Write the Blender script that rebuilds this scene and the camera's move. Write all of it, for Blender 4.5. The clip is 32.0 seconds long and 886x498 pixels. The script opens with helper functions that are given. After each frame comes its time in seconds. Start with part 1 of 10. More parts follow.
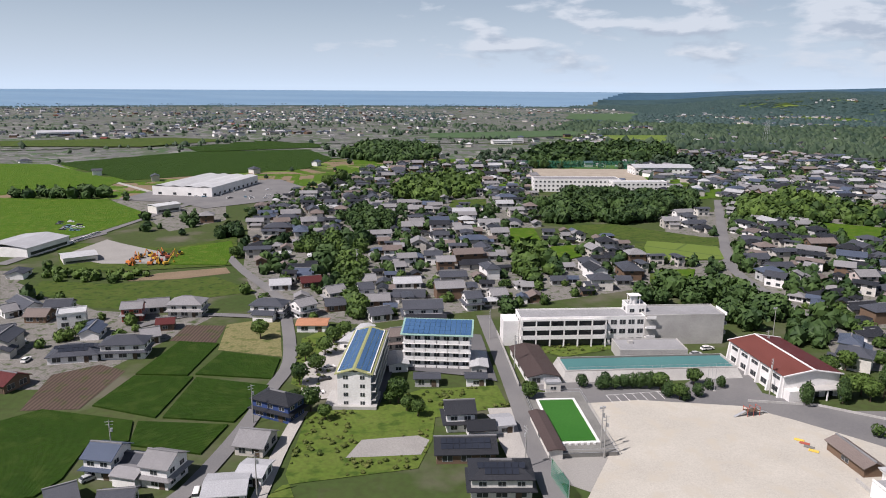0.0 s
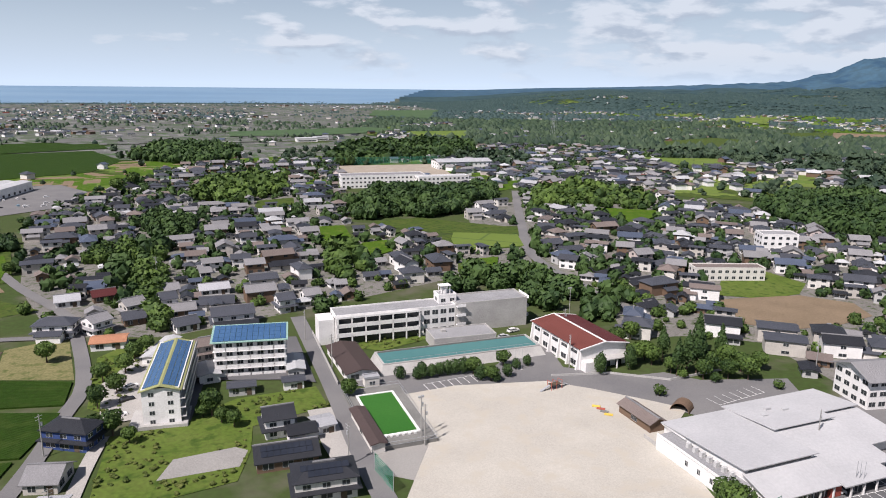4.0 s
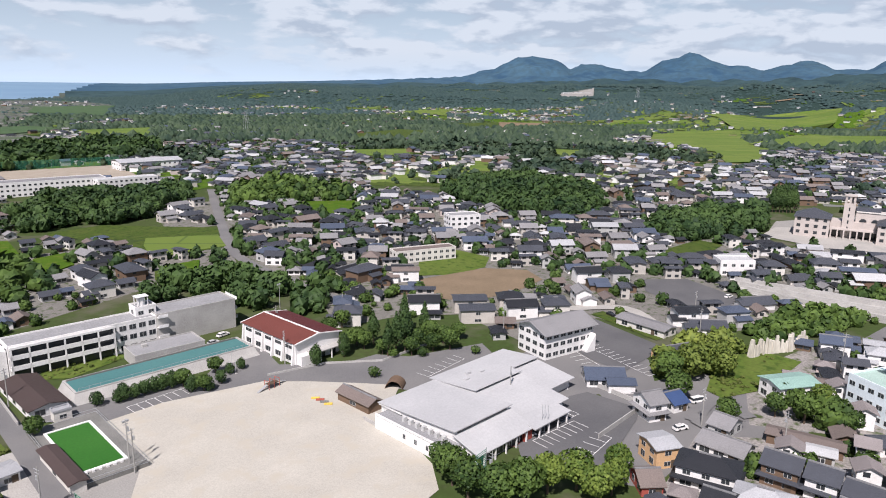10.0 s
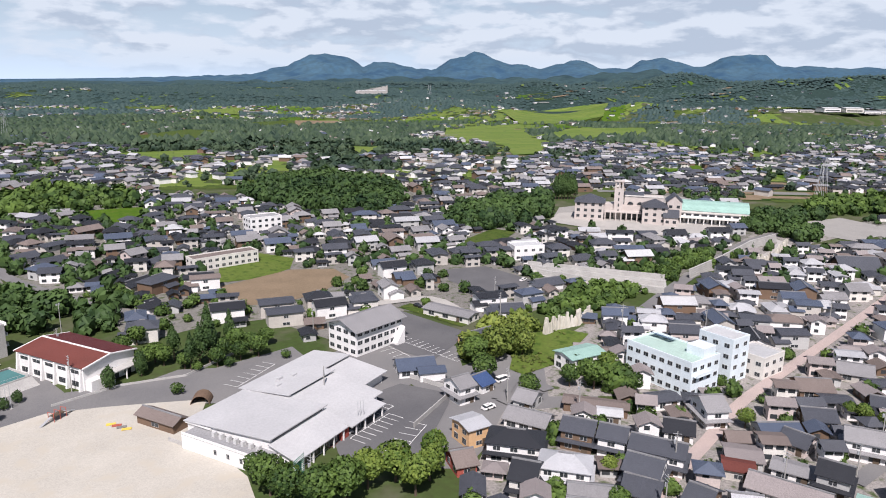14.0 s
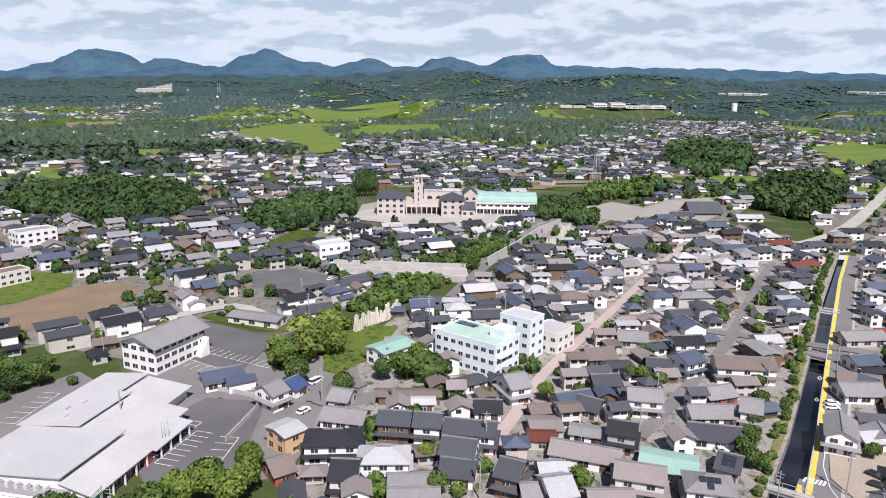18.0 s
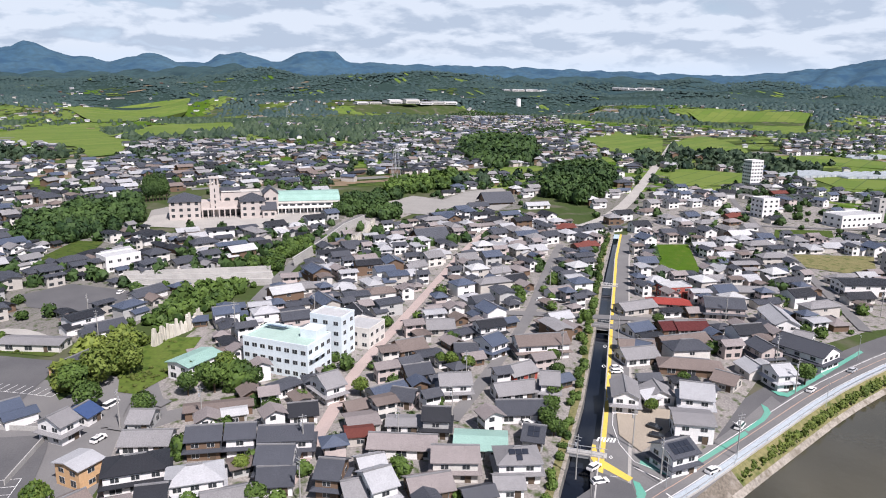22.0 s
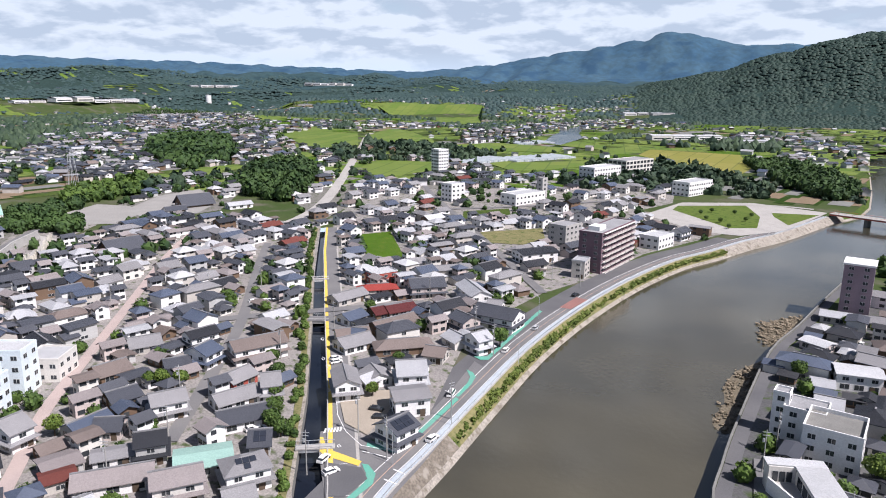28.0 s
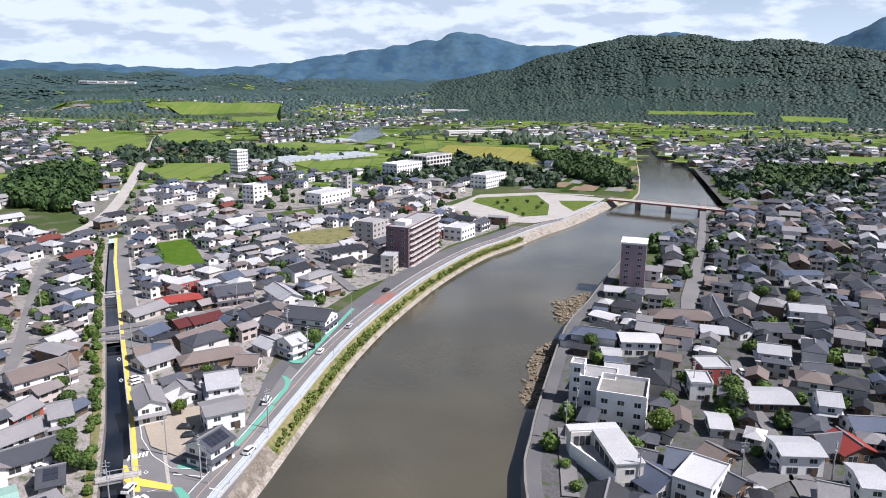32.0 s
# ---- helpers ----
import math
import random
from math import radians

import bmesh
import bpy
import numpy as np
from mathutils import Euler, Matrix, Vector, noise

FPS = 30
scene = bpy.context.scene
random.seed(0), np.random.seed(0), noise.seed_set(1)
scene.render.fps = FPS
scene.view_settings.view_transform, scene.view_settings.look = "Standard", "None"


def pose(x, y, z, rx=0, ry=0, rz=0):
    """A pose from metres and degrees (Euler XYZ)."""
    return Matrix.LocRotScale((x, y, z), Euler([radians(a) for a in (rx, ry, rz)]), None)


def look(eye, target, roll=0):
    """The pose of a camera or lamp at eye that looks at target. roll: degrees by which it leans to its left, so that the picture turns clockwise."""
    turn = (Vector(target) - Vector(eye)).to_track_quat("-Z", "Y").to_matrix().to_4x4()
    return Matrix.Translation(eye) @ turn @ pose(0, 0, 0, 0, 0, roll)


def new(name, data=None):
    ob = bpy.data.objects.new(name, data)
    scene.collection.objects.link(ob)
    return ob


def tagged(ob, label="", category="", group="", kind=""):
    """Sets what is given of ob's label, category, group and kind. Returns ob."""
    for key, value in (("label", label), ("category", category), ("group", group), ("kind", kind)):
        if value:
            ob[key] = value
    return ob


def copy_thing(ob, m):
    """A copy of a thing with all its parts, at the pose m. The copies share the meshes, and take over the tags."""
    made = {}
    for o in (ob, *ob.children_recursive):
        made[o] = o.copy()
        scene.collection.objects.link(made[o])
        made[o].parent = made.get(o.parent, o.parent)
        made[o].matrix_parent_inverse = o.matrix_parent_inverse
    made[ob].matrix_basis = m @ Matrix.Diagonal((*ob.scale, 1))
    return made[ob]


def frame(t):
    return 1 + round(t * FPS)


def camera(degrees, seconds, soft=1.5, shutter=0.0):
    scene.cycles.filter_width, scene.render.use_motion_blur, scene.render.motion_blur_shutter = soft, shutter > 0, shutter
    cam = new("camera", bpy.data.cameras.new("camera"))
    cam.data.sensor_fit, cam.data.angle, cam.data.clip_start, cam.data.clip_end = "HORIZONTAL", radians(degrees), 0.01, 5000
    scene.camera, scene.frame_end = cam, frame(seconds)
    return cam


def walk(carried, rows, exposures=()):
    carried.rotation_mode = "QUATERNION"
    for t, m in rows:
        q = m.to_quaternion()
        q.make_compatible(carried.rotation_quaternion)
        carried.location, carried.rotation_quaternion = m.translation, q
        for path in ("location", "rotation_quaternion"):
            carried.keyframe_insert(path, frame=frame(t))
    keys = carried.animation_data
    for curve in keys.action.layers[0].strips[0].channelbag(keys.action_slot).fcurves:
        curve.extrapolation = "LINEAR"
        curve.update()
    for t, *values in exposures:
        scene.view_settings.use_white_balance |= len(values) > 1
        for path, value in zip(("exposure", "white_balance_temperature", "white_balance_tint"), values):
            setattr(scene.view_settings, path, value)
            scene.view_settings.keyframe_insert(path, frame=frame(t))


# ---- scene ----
# ---- camera: it turns on the spot, 90 m over the town ----
cam = camera(64.16, 32.0, soft=1.0)
walk(cam, [
    (0, pose(0, 0, 90, 77.067, -0.382, 0.100)),
    (1, pose(0, 0, 90, 77.056, -0.432, -3.689)),
    (2, pose(0, 0, 90, 77.034, -0.496, -7.554)),
    (3, pose(0, 0, 90, 77.002, -0.567, -11.477)),
    (4, pose(0, 0, 90, 76.965, -0.637, -15.440)),
    (5, pose(0, 0, 90, 76.927, -0.702, -19.432)),
    (6, pose(0, 0, 90, 76.890, -0.758, -23.443)),
    (7, pose(0, 0, 90, 76.859, -0.802, -27.466)),
    (8, pose(0, 0, 90, 76.835, -0.833, -31.497)),
    (9, pose(0, 0, 90, 76.820, -0.852, -35.531)),
    (10, pose(0, 0, 90, 76.813, -0.859, -39.568)),
    (11, pose(0, 0, 90, 76.816, -0.857, -43.605)),
    (12, pose(0, 0, 90, 76.826, -0.847, -47.640)),
    (13, pose(0, 0, 90, 76.841, -0.833, -51.675)),
    (14, pose(0, 0, 90, 76.858, -0.816, -55.708)),
    (15, pose(0, 0, 90, 76.877, -0.800, -59.738)),
    (16, pose(0, 0, 90, 76.894, -0.787, -63.766)),
    (17, pose(0, 0, 90, 76.906, -0.777, -67.791)),
    (18, pose(0, 0, 90, 76.913, -0.772, -71.814)),
    (19, pose(0, 0, 90, 76.913, -0.770, -75.833)),
    (20, pose(0, 0, 90, 76.906, -0.772, -79.848)),
    (21, pose(0, 0, 90, 76.894, -0.774, -83.860)),
    (22, pose(0, 0, 90, 76.876, -0.774, -87.867)),
    (23, pose(0, 0, 90, 76.857, -0.770, -91.870)),
    (24, pose(0, 0, 90, 76.838, -0.757, -95.869)),
    (25, pose(0, 0, 90, 76.822, -0.733, -99.863)),
    (26, pose(0, 0, 90, 76.812, -0.698, -103.853)),
    (27, pose(0, 0, 90, 76.811, -0.651, -107.838)),
    (28, pose(0, 0, 90, 76.818, -0.598, -111.817)),
    (29, pose(0, 0, 90, 76.832, -0.547, -115.791)),
    (30, pose(0, 0, 90, 76.845, -0.511, -119.757)),
    (31, pose(0, 0, 90, 76.848, -0.512, -123.713)),
    (32, pose(0, 0, 90, 76.822, -0.581, -127.657)),
], exposures=[(0.0, 0.22, 6300, 18), (6.0, 0.32, 6280, 18), (10.0, 0.32, 6220, 18), (14.0, 0.37, 6200, 18), (20.0, 0.43, 6160, 18), (26.0, 0.45, 6100, 18), (32.0, 0.60, 6020, 18)])

# ---- sky and sun: light comes from behind the first view, from its left ----
SUN_AZ, SUN_EL = 237.0, 52.0
world = bpy.data.worlds.new("sky")
scene.world = world
world.use_nodes = True
wn, wl = world.node_tree.nodes, world.node_tree.links
wn.clear()


def wnode(kind, **props):
    n = wn.new(kind)
    for k, v in props.items():
        n.inputs[k].default_value = v
    return n


w_out = wnode("ShaderNodeOutputWorld")
w_bg = wnode("ShaderNodeBackground", Strength=0.05)
w_sky = wnode("ShaderNodeTexSky")
w_sky.sky_type, w_sky.sun_disc = "NISHITA", False
w_sky.sun_elevation, w_sky.sun_rotation = radians(SUN_EL), radians(SUN_AZ)
w_sky.air_density, w_sky.dust_density, w_sky.ozone_density = 1.0, 1.6, 1.2
w_co = wnode("ShaderNodeTexCoord")
w_sep = wnode("ShaderNodeSeparateXYZ")
wl.new(w_co.outputs["Generated"], w_sep.inputs[0])


def wmath(op, a, b=None, c=None):
    n = wn.new("ShaderNodeMath")
    n.operation = op
    for i, v in enumerate((a, b, c)):
        if v is None:
            continue
        if isinstance(v, (int, float)):
            n.inputs[i].default_value = v
        else:
            wl.new(v, n.inputs[i])
    return n.outputs[0]


# broken cumulus: long low heaps, thinner towards the sea
w_pl = wnode("ShaderNodeCombineXYZ")
wl.new(w_sep.outputs["X"], w_pl.inputs[0])
wl.new(w_sep.outputs["Y"], w_pl.inputs[1])
wl.new(wmath("MULTIPLY", w_sep.outputs["Z"], 3.2), w_pl.inputs[2])
w_n1 = wnode("ShaderNodeTexNoise", Scale=9.0, Detail=8.0, Roughness=0.52, Distortion=0.15)
w_n2 = wnode("ShaderNodeTexNoise", Scale=1.6, Detail=2.0, Roughness=0.5)
w_n3 = wnode("ShaderNodeTexNoise", Scale=9.0, Detail=8.0, Roughness=0.52, Distortion=0.15)
w_up = wn.new("ShaderNodeVectorMath")
w_up.inputs[1].default_value = (-0.012, -0.008, 0.035)
wl.new(w_pl.outputs[0], w_up.inputs[0])
for n, v in ((w_n1, w_pl), (w_n2, w_pl), (w_n3, w_up)):
    wl.new(v.outputs[0], n.inputs["Vector"])
w_sum = wmath("ADD", wmath("ADD", w_n1.outputs["Fac"], wmath("MULTIPLY", wmath("SUBTRACT", w_n2.outputs["Fac"], 0.5), 0.4)), wmath("SUBTRACT", wmath("MULTIPLY_ADD", w_sep.outputs["X"], 0.27, -0.11), wmath("MULTIPLY", wmath("MAXIMUM", w_sep.outputs["Z"], 0.0), 0.36)))
w_ramp = wnode("ShaderNodeValToRGB")
w_ramp.color_ramp.elements[0].position, w_ramp.color_ramp.elements[0].color = 0.44, (0, 0, 0, 1)
w_ramp.color_ramp.elements[1].position, w_ramp.color_ramp.elements[1].color = 0.54, (1, 1, 1, 1)
wl.new(w_sum, w_ramp.inputs[0])
w_tone = wnode("ShaderNodeValToRGB")
w_tone.color_ramp.elements[0].position, w_tone.color_ramp.elements[0].color = 0.34, (7.6, 9.0, 10.3, 1)
w_tone.color_ramp.elements[1].position, w_tone.color_ramp.elements[1].color = 0.62, (11.4, 12.6, 13.3, 1)
# lit tops: thinner above than below
wl.new(wmath("MULTIPLY_ADD", wmath("SUBTRACT", w_n1.outputs["Fac"], w_n3.outputs["Fac"]), 2.6, 0.5), w_tone.inputs[0])
w_haze = wnode("ShaderNodeMixRGB")
w_haze.inputs[2].default_value = (12.4, 15.2, 17.6, 1)
wl.new(w_sky.outputs[0], w_haze.inputs[1])
wl.new(wmath("MULTIPLY", wmath("POWER", wmath("SUBTRACT", 1.0, wmath("MAXIMUM", w_sep.outputs["Z"], 0.0)), 7.0), 0.88), w_haze.inputs[0])
w_mix = wnode("ShaderNodeMixRGB")
w_low = wmath("MINIMUM", wmath("MAXIMUM", wmath("MULTIPLY_ADD", w_sep.outputs["Z"], 22.0, 0.05), 0.0), 1.0)
wl.new(wmath("MULTIPLY", wmath("MULTIPLY", w_ramp.outputs[0], w_low), 0.94), w_mix.inputs[0])
wl.new(w_haze.outputs[0], w_mix.inputs[1])
wl.new(w_tone.outputs[0], w_mix.inputs[2])
wl.new(w_mix.outputs[0], w_bg.inputs["Color"])
wl.new(w_bg.outputs[0], w_out.inputs[0])

sun = new("sun", bpy.data.lights.new("sun", "SUN"))
sun.data.energy, sun.data.angle, sun.data.color = 5.0, radians(0.5), (1.0, 0.945, 0.87)
_az, _el = radians(SUN_AZ), radians(SUN_EL)
sun.matrix_world = look((0, 0, 300), (-math.sin(_az) * math.cos(_el) * 100, -math.cos(_az) * math.cos(_el) * 100, 300 - math.sin(_el) * 100))


# ---- materials ----
def mat(name, c1, c2=None, rough=0.8, scale=1.0, fine=8.0, c3=None, bump=0.0, metal=0.0, space="pos", spec=0.12,
        bands=None, stretch=(1, 1, 1), sheen=0.35, vary=0.0, fine_mix=0.35, brick=None):
    """Two scales of noise between c1 and c2, optional blotches of c3, optional parallel bands (scale, axis, depth)."""
    m = bpy.data.materials.new(name)
    m.use_nodes = True
    nt = m.node_tree
    b = nt.nodes["Principled BSDF"]
    b.inputs["Roughness"].default_value, b.inputs["Metallic"].default_value = rough, metal
    b.inputs["Specular IOR Level"].default_value = spec
    c2 = c2 or tuple(v * 0.8 for v in c1)
    if space == "pos":
        co = nt.nodes.new("ShaderNodeNewGeometry").outputs["Position"]
    else:
        co = nt.nodes.new("ShaderNodeTexCoord").outputs["Object"]
    mp = nt.nodes.new("ShaderNodeMapping")
    mp.inputs["Scale"].default_value = stretch
    nt.links.new(co, mp.inputs[0])

    def noise_at(s, detail=4.0):
        n = nt.nodes.new("ShaderNodeTexNoise")
        n.inputs["Scale"].default_value, n.inputs["Detail"].default_value = s, detail
        nt.links.new(mp.outputs[0], n.inputs["Vector"])
        return n.outputs["Fac"]

    def ramp(fac, lo, hi, a, z):
        r = nt.nodes.new("ShaderNodeValToRGB")
        e = r.color_ramp.elements
        e[0].position, e[1].position, e[0].color, e[1].color = lo, hi, (*a, 1), (*z, 1)
        nt.links.new(fac, r.inputs[0])
        return r.outputs[0]

    def mix(fac, a, z, kind="MIX"):
        x = nt.nodes.new("ShaderNodeMixRGB")
        x.blend_type = kind
        for i, v in enumerate((fac, a, z)):
            if isinstance(v, (int, float)):
                x.inputs[i].default_value = v
            elif isinstance(v, tuple):
                x.inputs[i].default_value = (*v, 1)
            else:
                nt.links.new(v, x.inputs[i])
        return x.outputs[0]

    if brick:
        bk = nt.nodes.new("ShaderNodeTexBrick")
        bk.offset, bk.squash = 0.37, 0.7
        for key, val in (("Scale", 1.0), ("Brick Width", brick[0]), ("Row Height", brick[1]), ("Mortar Size", brick[2]), ("Mortar Smooth", 0.1), ("Bias", 0.0)):
            bk.inputs[key].default_value = val
        bk.inputs["Color1"].default_value, bk.inputs["Color2"].default_value, bk.inputs["Mortar"].default_value = (*c1, 1), (*c2, 1), (*brick[4], 1)
        rm = nt.nodes.new("ShaderNodeMapping")
        rm.inputs["Rotation"].default_value = (0, 0, radians(brick[3]))
        nt.links.new(co, rm.inputs[0])
        nt.links.new(rm.outputs[0], bk.inputs["Vector"])
    big, small = noise_at(scale * 0.12), noise_at(fine, 5.0)
    col = ramp(big, 0.35, 0.65, c1, c2)
    col = mix(fine_mix, col, ramp(small, 0.3, 0.7, tuple(v * 0.55 for v in c2), tuple(min(1, v * 1.35) for v in c1)))
    if brick:
        col = mix(0.72, col, bk.outputs["Color"])
    if c3:
        col = mix(ramp(noise_at(scale * 0.35, 6.0), 0.52, 0.68, (0, 0, 0), (1, 1, 1)), col, c3)
    height = small
    if bands:
        w = nt.nodes.new("ShaderNodeTexWave")
        w.bands_direction = bands[1]
        w.inputs["Scale"].default_value, w.inputs["Distortion"].default_value = bands[0], 0.4
        nt.links.new(mp.outputs[0], w.inputs["Vector"])
        col = mix(bands[2], col, ramp(w.outputs["Fac"], 0.2, 0.8, tuple(v * 0.5 for v in c1), tuple(min(1, v * 1.15) for v in c1)))
        height = w.outputs["Fac"]
    if vary:
        info = nt.nodes.new("ShaderNodeObjectInfo")
        hs = nt.nodes.new("ShaderNodeHueSaturation")
        mr = nt.nodes.new("ShaderNodeMapRange")
        mr.inputs["To Min"].default_value, mr.inputs["To Max"].default_value = 1 - vary, 1 + vary
        ge = nt.nodes.new("ShaderNodeNewGeometry")
        av = nt.nodes.new("ShaderNodeMath")
        av.operation = "MULTIPLY_ADD"
        av.inputs[1].default_value = 0.5
        hf = nt.nodes.new("ShaderNodeMath")
        hf.operation = "MULTIPLY"
        hf.inputs[1].default_value = 0.5
        nt.links.new(ge.outputs["Random Per Island"], hf.inputs[0])
        nt.links.new(info.outputs["Random"], av.inputs[0])
        nt.links.new(hf.outputs[0], av.inputs[2])
        nt.links.new(av.outputs[0], mr.inputs[0])
        nt.links.new(mr.outputs[0], hs.inputs["Value"])
        nt.links.new(col, hs.inputs["Color"])
        col = hs.outputs[0]
    nt.links.new(col, b.inputs["Base Color"])
    if bump:
        bp = nt.nodes.new("ShaderNodeBump")
        bp.inputs["Strength"].default_value, bp.inputs["Distance"].default_value = bump, 0.1
        nt.links.new(height, bp.inputs["Height"])
        nt.links.new(bp.outputs[0], b.inputs["Normal"])
    return m


def leaf_mat(name, dark, light, trans=0.12):
    """Foliage: each clump of leaves takes its own green."""
    m = bpy.data.materials.new(name)
    m.use_nodes = True
    nt = m.node_tree
    b = nt.nodes["Principled BSDF"]
    b.inputs["Roughness"].default_value, b.inputs["Specular IOR Level"].default_value = 0.65, 0.2
    g = nt.nodes.new("ShaderNodeNewGeometry")
    r = nt.nodes.new("ShaderNodeValToRGB")
    e = r.color_ramp.elements
    e[0].color, e[1].color = (*dark, 1), (*light, 1)
    n = nt.nodes.new("ShaderNodeTexNoise")
    n.inputs["Scale"].default_value, n.inputs["Detail"].default_value = 0.09, 6.0
    nt.links.new(g.outputs["Position"], n.inputs["Vector"])
    mx = nt.nodes.new("ShaderNodeMath")
    mx.operation = "MULTIPLY_ADD"
    mx.inputs[1].default_value = 0.55
    nt.links.new(g.outputs["Random Per Island"], mx.inputs[0])
    sc = nt.nodes.new("ShaderNodeMath")
    sc.operation = "MULTIPLY_ADD"
    sc.inputs[1].default_value, sc.inputs[2].default_value = 1.6, -0.55
    nt.links.new(n.outputs["Fac"], sc.inputs[0])
    wide = nt.nodes.new("ShaderNodeTexNoise")
    wide.inputs["Scale"].default_value, wide.inputs["Detail"].default_value = 0.011, 3.0
    nt.links.new(g.outputs["Position"], wide.inputs["Vector"])
    ws = nt.nodes.new("ShaderNodeMath")
    ws.operation = "MULTIPLY_ADD"
    ws.inputs[1].default_value = 1.5
    nt.links.new(wide.outputs["Fac"], ws.inputs[0])
    lo = nt.nodes.new("ShaderNodeMath")
    lo.operation = "SUBTRACT"
    lo.inputs[1].default_value = 0.75
    nt.links.new(sc.outputs[0], lo.inputs[0])
    nt.links.new(lo.outputs[0], ws.inputs[2])
    nt.links.new(ws.outputs[0], mx.inputs[2])
    nt.links.new(mx.outputs[0], r.inputs[0])
    nt.links.new(r.outputs[0], b.inputs["Base Color"])
    return m


M_GROUND = mat("rough_grass_and_soil", (0.042, 0.070, 0.018), (0.075, 0.088, 0.035), 0.95, 0.12, 0.5, c3=(0.11, 0.105, 0.075), bump=0.6, fine_mix=0.5)
# field colours greyed to carry the haze over the plain
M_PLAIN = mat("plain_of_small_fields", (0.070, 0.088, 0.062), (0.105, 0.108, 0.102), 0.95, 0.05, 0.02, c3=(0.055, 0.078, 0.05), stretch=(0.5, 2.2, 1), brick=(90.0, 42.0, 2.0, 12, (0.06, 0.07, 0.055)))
# bluish: some distance haze is baked into this base colour
M_HILL = mat("haze_tinted_hillside", (0.022, 0.043, 0.038), (0.033, 0.056, 0.048), 0.95, 0.05, 0.12, bump=1.0, fine_mix=0.65)
# blue haze of distance is painted into both hill colours below
M_MID = mat("haze_tinted_wooded_hills", (0.030, 0.061, 0.069), (0.050, 0.086, 0.088), 0.95, 0.03, 0.05, fine_mix=0.6, c3=(0.020, 0.042, 0.050))
M_FAR = mat("distant_haze_tinted_hills", (0.038, 0.086, 0.138), (0.060, 0.112, 0.150), 0.95, 0.03, 0.03, fine_mix=0.5, c3=(0.030, 0.070, 0.120))
M_SEA = mat("sea_water", (0.15, 0.25, 0.36), (0.19, 0.29, 0.39), 0.55, 0.01, 0.02, stretch=(1, 4, 1), fine_mix=0.15)
M_TOWN = mat("town_yards_of_gravel_and_concrete", (0.30, 0.278, 0.26), (0.19, 0.18, 0.172), 0.95, 0.9, 1.6, c3=(0.06, 0.082, 0.03), fine_mix=0.5)
M_ASPH = mat("worn_asphalt", (0.15, 0.148, 0.15), (0.20, 0.195, 0.19), 0.9, 0.5, 3.0)
M_ASPH_D = mat("dark_asphalt", (0.10, 0.10, 0.105), (0.14, 0.138, 0.14), 0.9, 0.5, 3.0)
M_LANE = mat("pale_lane_concrete", (0.40, 0.38, 0.35), (0.32, 0.31, 0.29), 0.9, 0.8, 3.0)
M_CONC = mat("weathered_concrete", (0.44, 0.43, 0.41), (0.34, 0.33, 0.315), 0.9, 1.5, 4.0)
M_CONC_D = mat("stained_dark_concrete", (0.22, 0.215, 0.20), (0.15, 0.15, 0.14), 0.9, 1.5, 4.0)
M_SAND = mat("raked_sports_sand", (0.465, 0.44, 0.385), (0.395, 0.372, 0.325), 0.95, 0.5, 3.0, fine_mix=0.22, c3=(0.43, 0.395, 0.33))
M_PADDY = mat("ripening_rice_green", (0.050, 0.112, 0.006), (0.080, 0.142, 0.012), 0.9, 0.6, 0.9, bands=(1.1, "X", 0.08), bump=0.6, fine_mix=0.5, c3=(0.10, 0.14, 0.02))
M_PADDY_D = mat("deep_green_rice", (0.019, 0.047, 0.004), (0.030, 0.062, 0.006), 0.9, 0.5, 0.9, bands=(1.1, "X", 0.10), bump=0.8, fine_mix=0.6, c3=(0.038, 0.066, 0.010))
M_PADDY_Y = mat("yellow_green_rice", (0.090, 0.150, 0.026), (0.150, 0.190, 0.044), 0.9, 0.12, 0.2, brick=(70.0, 22.0, 0.8, 35, (0.065, 0.100, 0.03)), fine_mix=0.4)
M_RIPE = mat("ripe_golden_rice", (0.185, 0.185, 0.040), (0.235, 0.215, 0.060), 0.9, 0.12, 0.2, brick=(70.0, 22.0, 0.8, 50, (0.11, 0.13, 0.035)), fine_mix=0.4)
M_MEADOW = mat("sunny_meadow_grass", (0.080, 0.125, 0.020), (0.120, 0.150, 0.036), 0.95, 0.8, 0.9, c3=(0.045, 0.080, 0.014), bump=0.8, fine_mix=0.55)
M_TAN = mat("tan_bare_ground", (0.36, 0.315, 0.255), (0.29, 0.25, 0.20), 0.95, 0.8, 2.5, fine_mix=0.35)
M_GRASS = mat("mown_and_rough_grass", (0.044, 0.080, 0.012), (0.092, 0.110, 0.028), 0.95, 0.9, 0.8, c3=(0.026, 0.050, 0.012), bump=0.9, fine_mix=0.6)
M_DRY = mat("dry_grass", (0.20, 0.18, 0.085), (0.15, 0.15, 0.065), 0.95, 0.7, 1.2, c3=(0.075, 0.098, 0.028), fine_mix=0.5)
M_SOIL = mat("bare_brown_soil", (0.22, 0.165, 0.11), (0.17, 0.13, 0.085), 0.95, 0.7, 2.0)
M_PLOT = mat("ploughed_rows", (0.085, 0.062, 0.05), (0.12, 0.09, 0.07), 0.95, 0.7, 2.0, bands=(0.25, "X", 0.6), c3=(0.05, 0.085, 0.015))
M_GRAVEL = mat("grey_gravel", (0.30, 0.29, 0.27), (0.26, 0.25, 0.235), 0.95, 0.8, 3.0, fine_mix=0.3)
# far field colours with the greying of haze mixed in
M_STRIP_A = mat("haze_tinted_field_olive", (0.080, 0.105, 0.065), (0.095, 0.112, 0.078), 0.95, 0.1, 0.05)
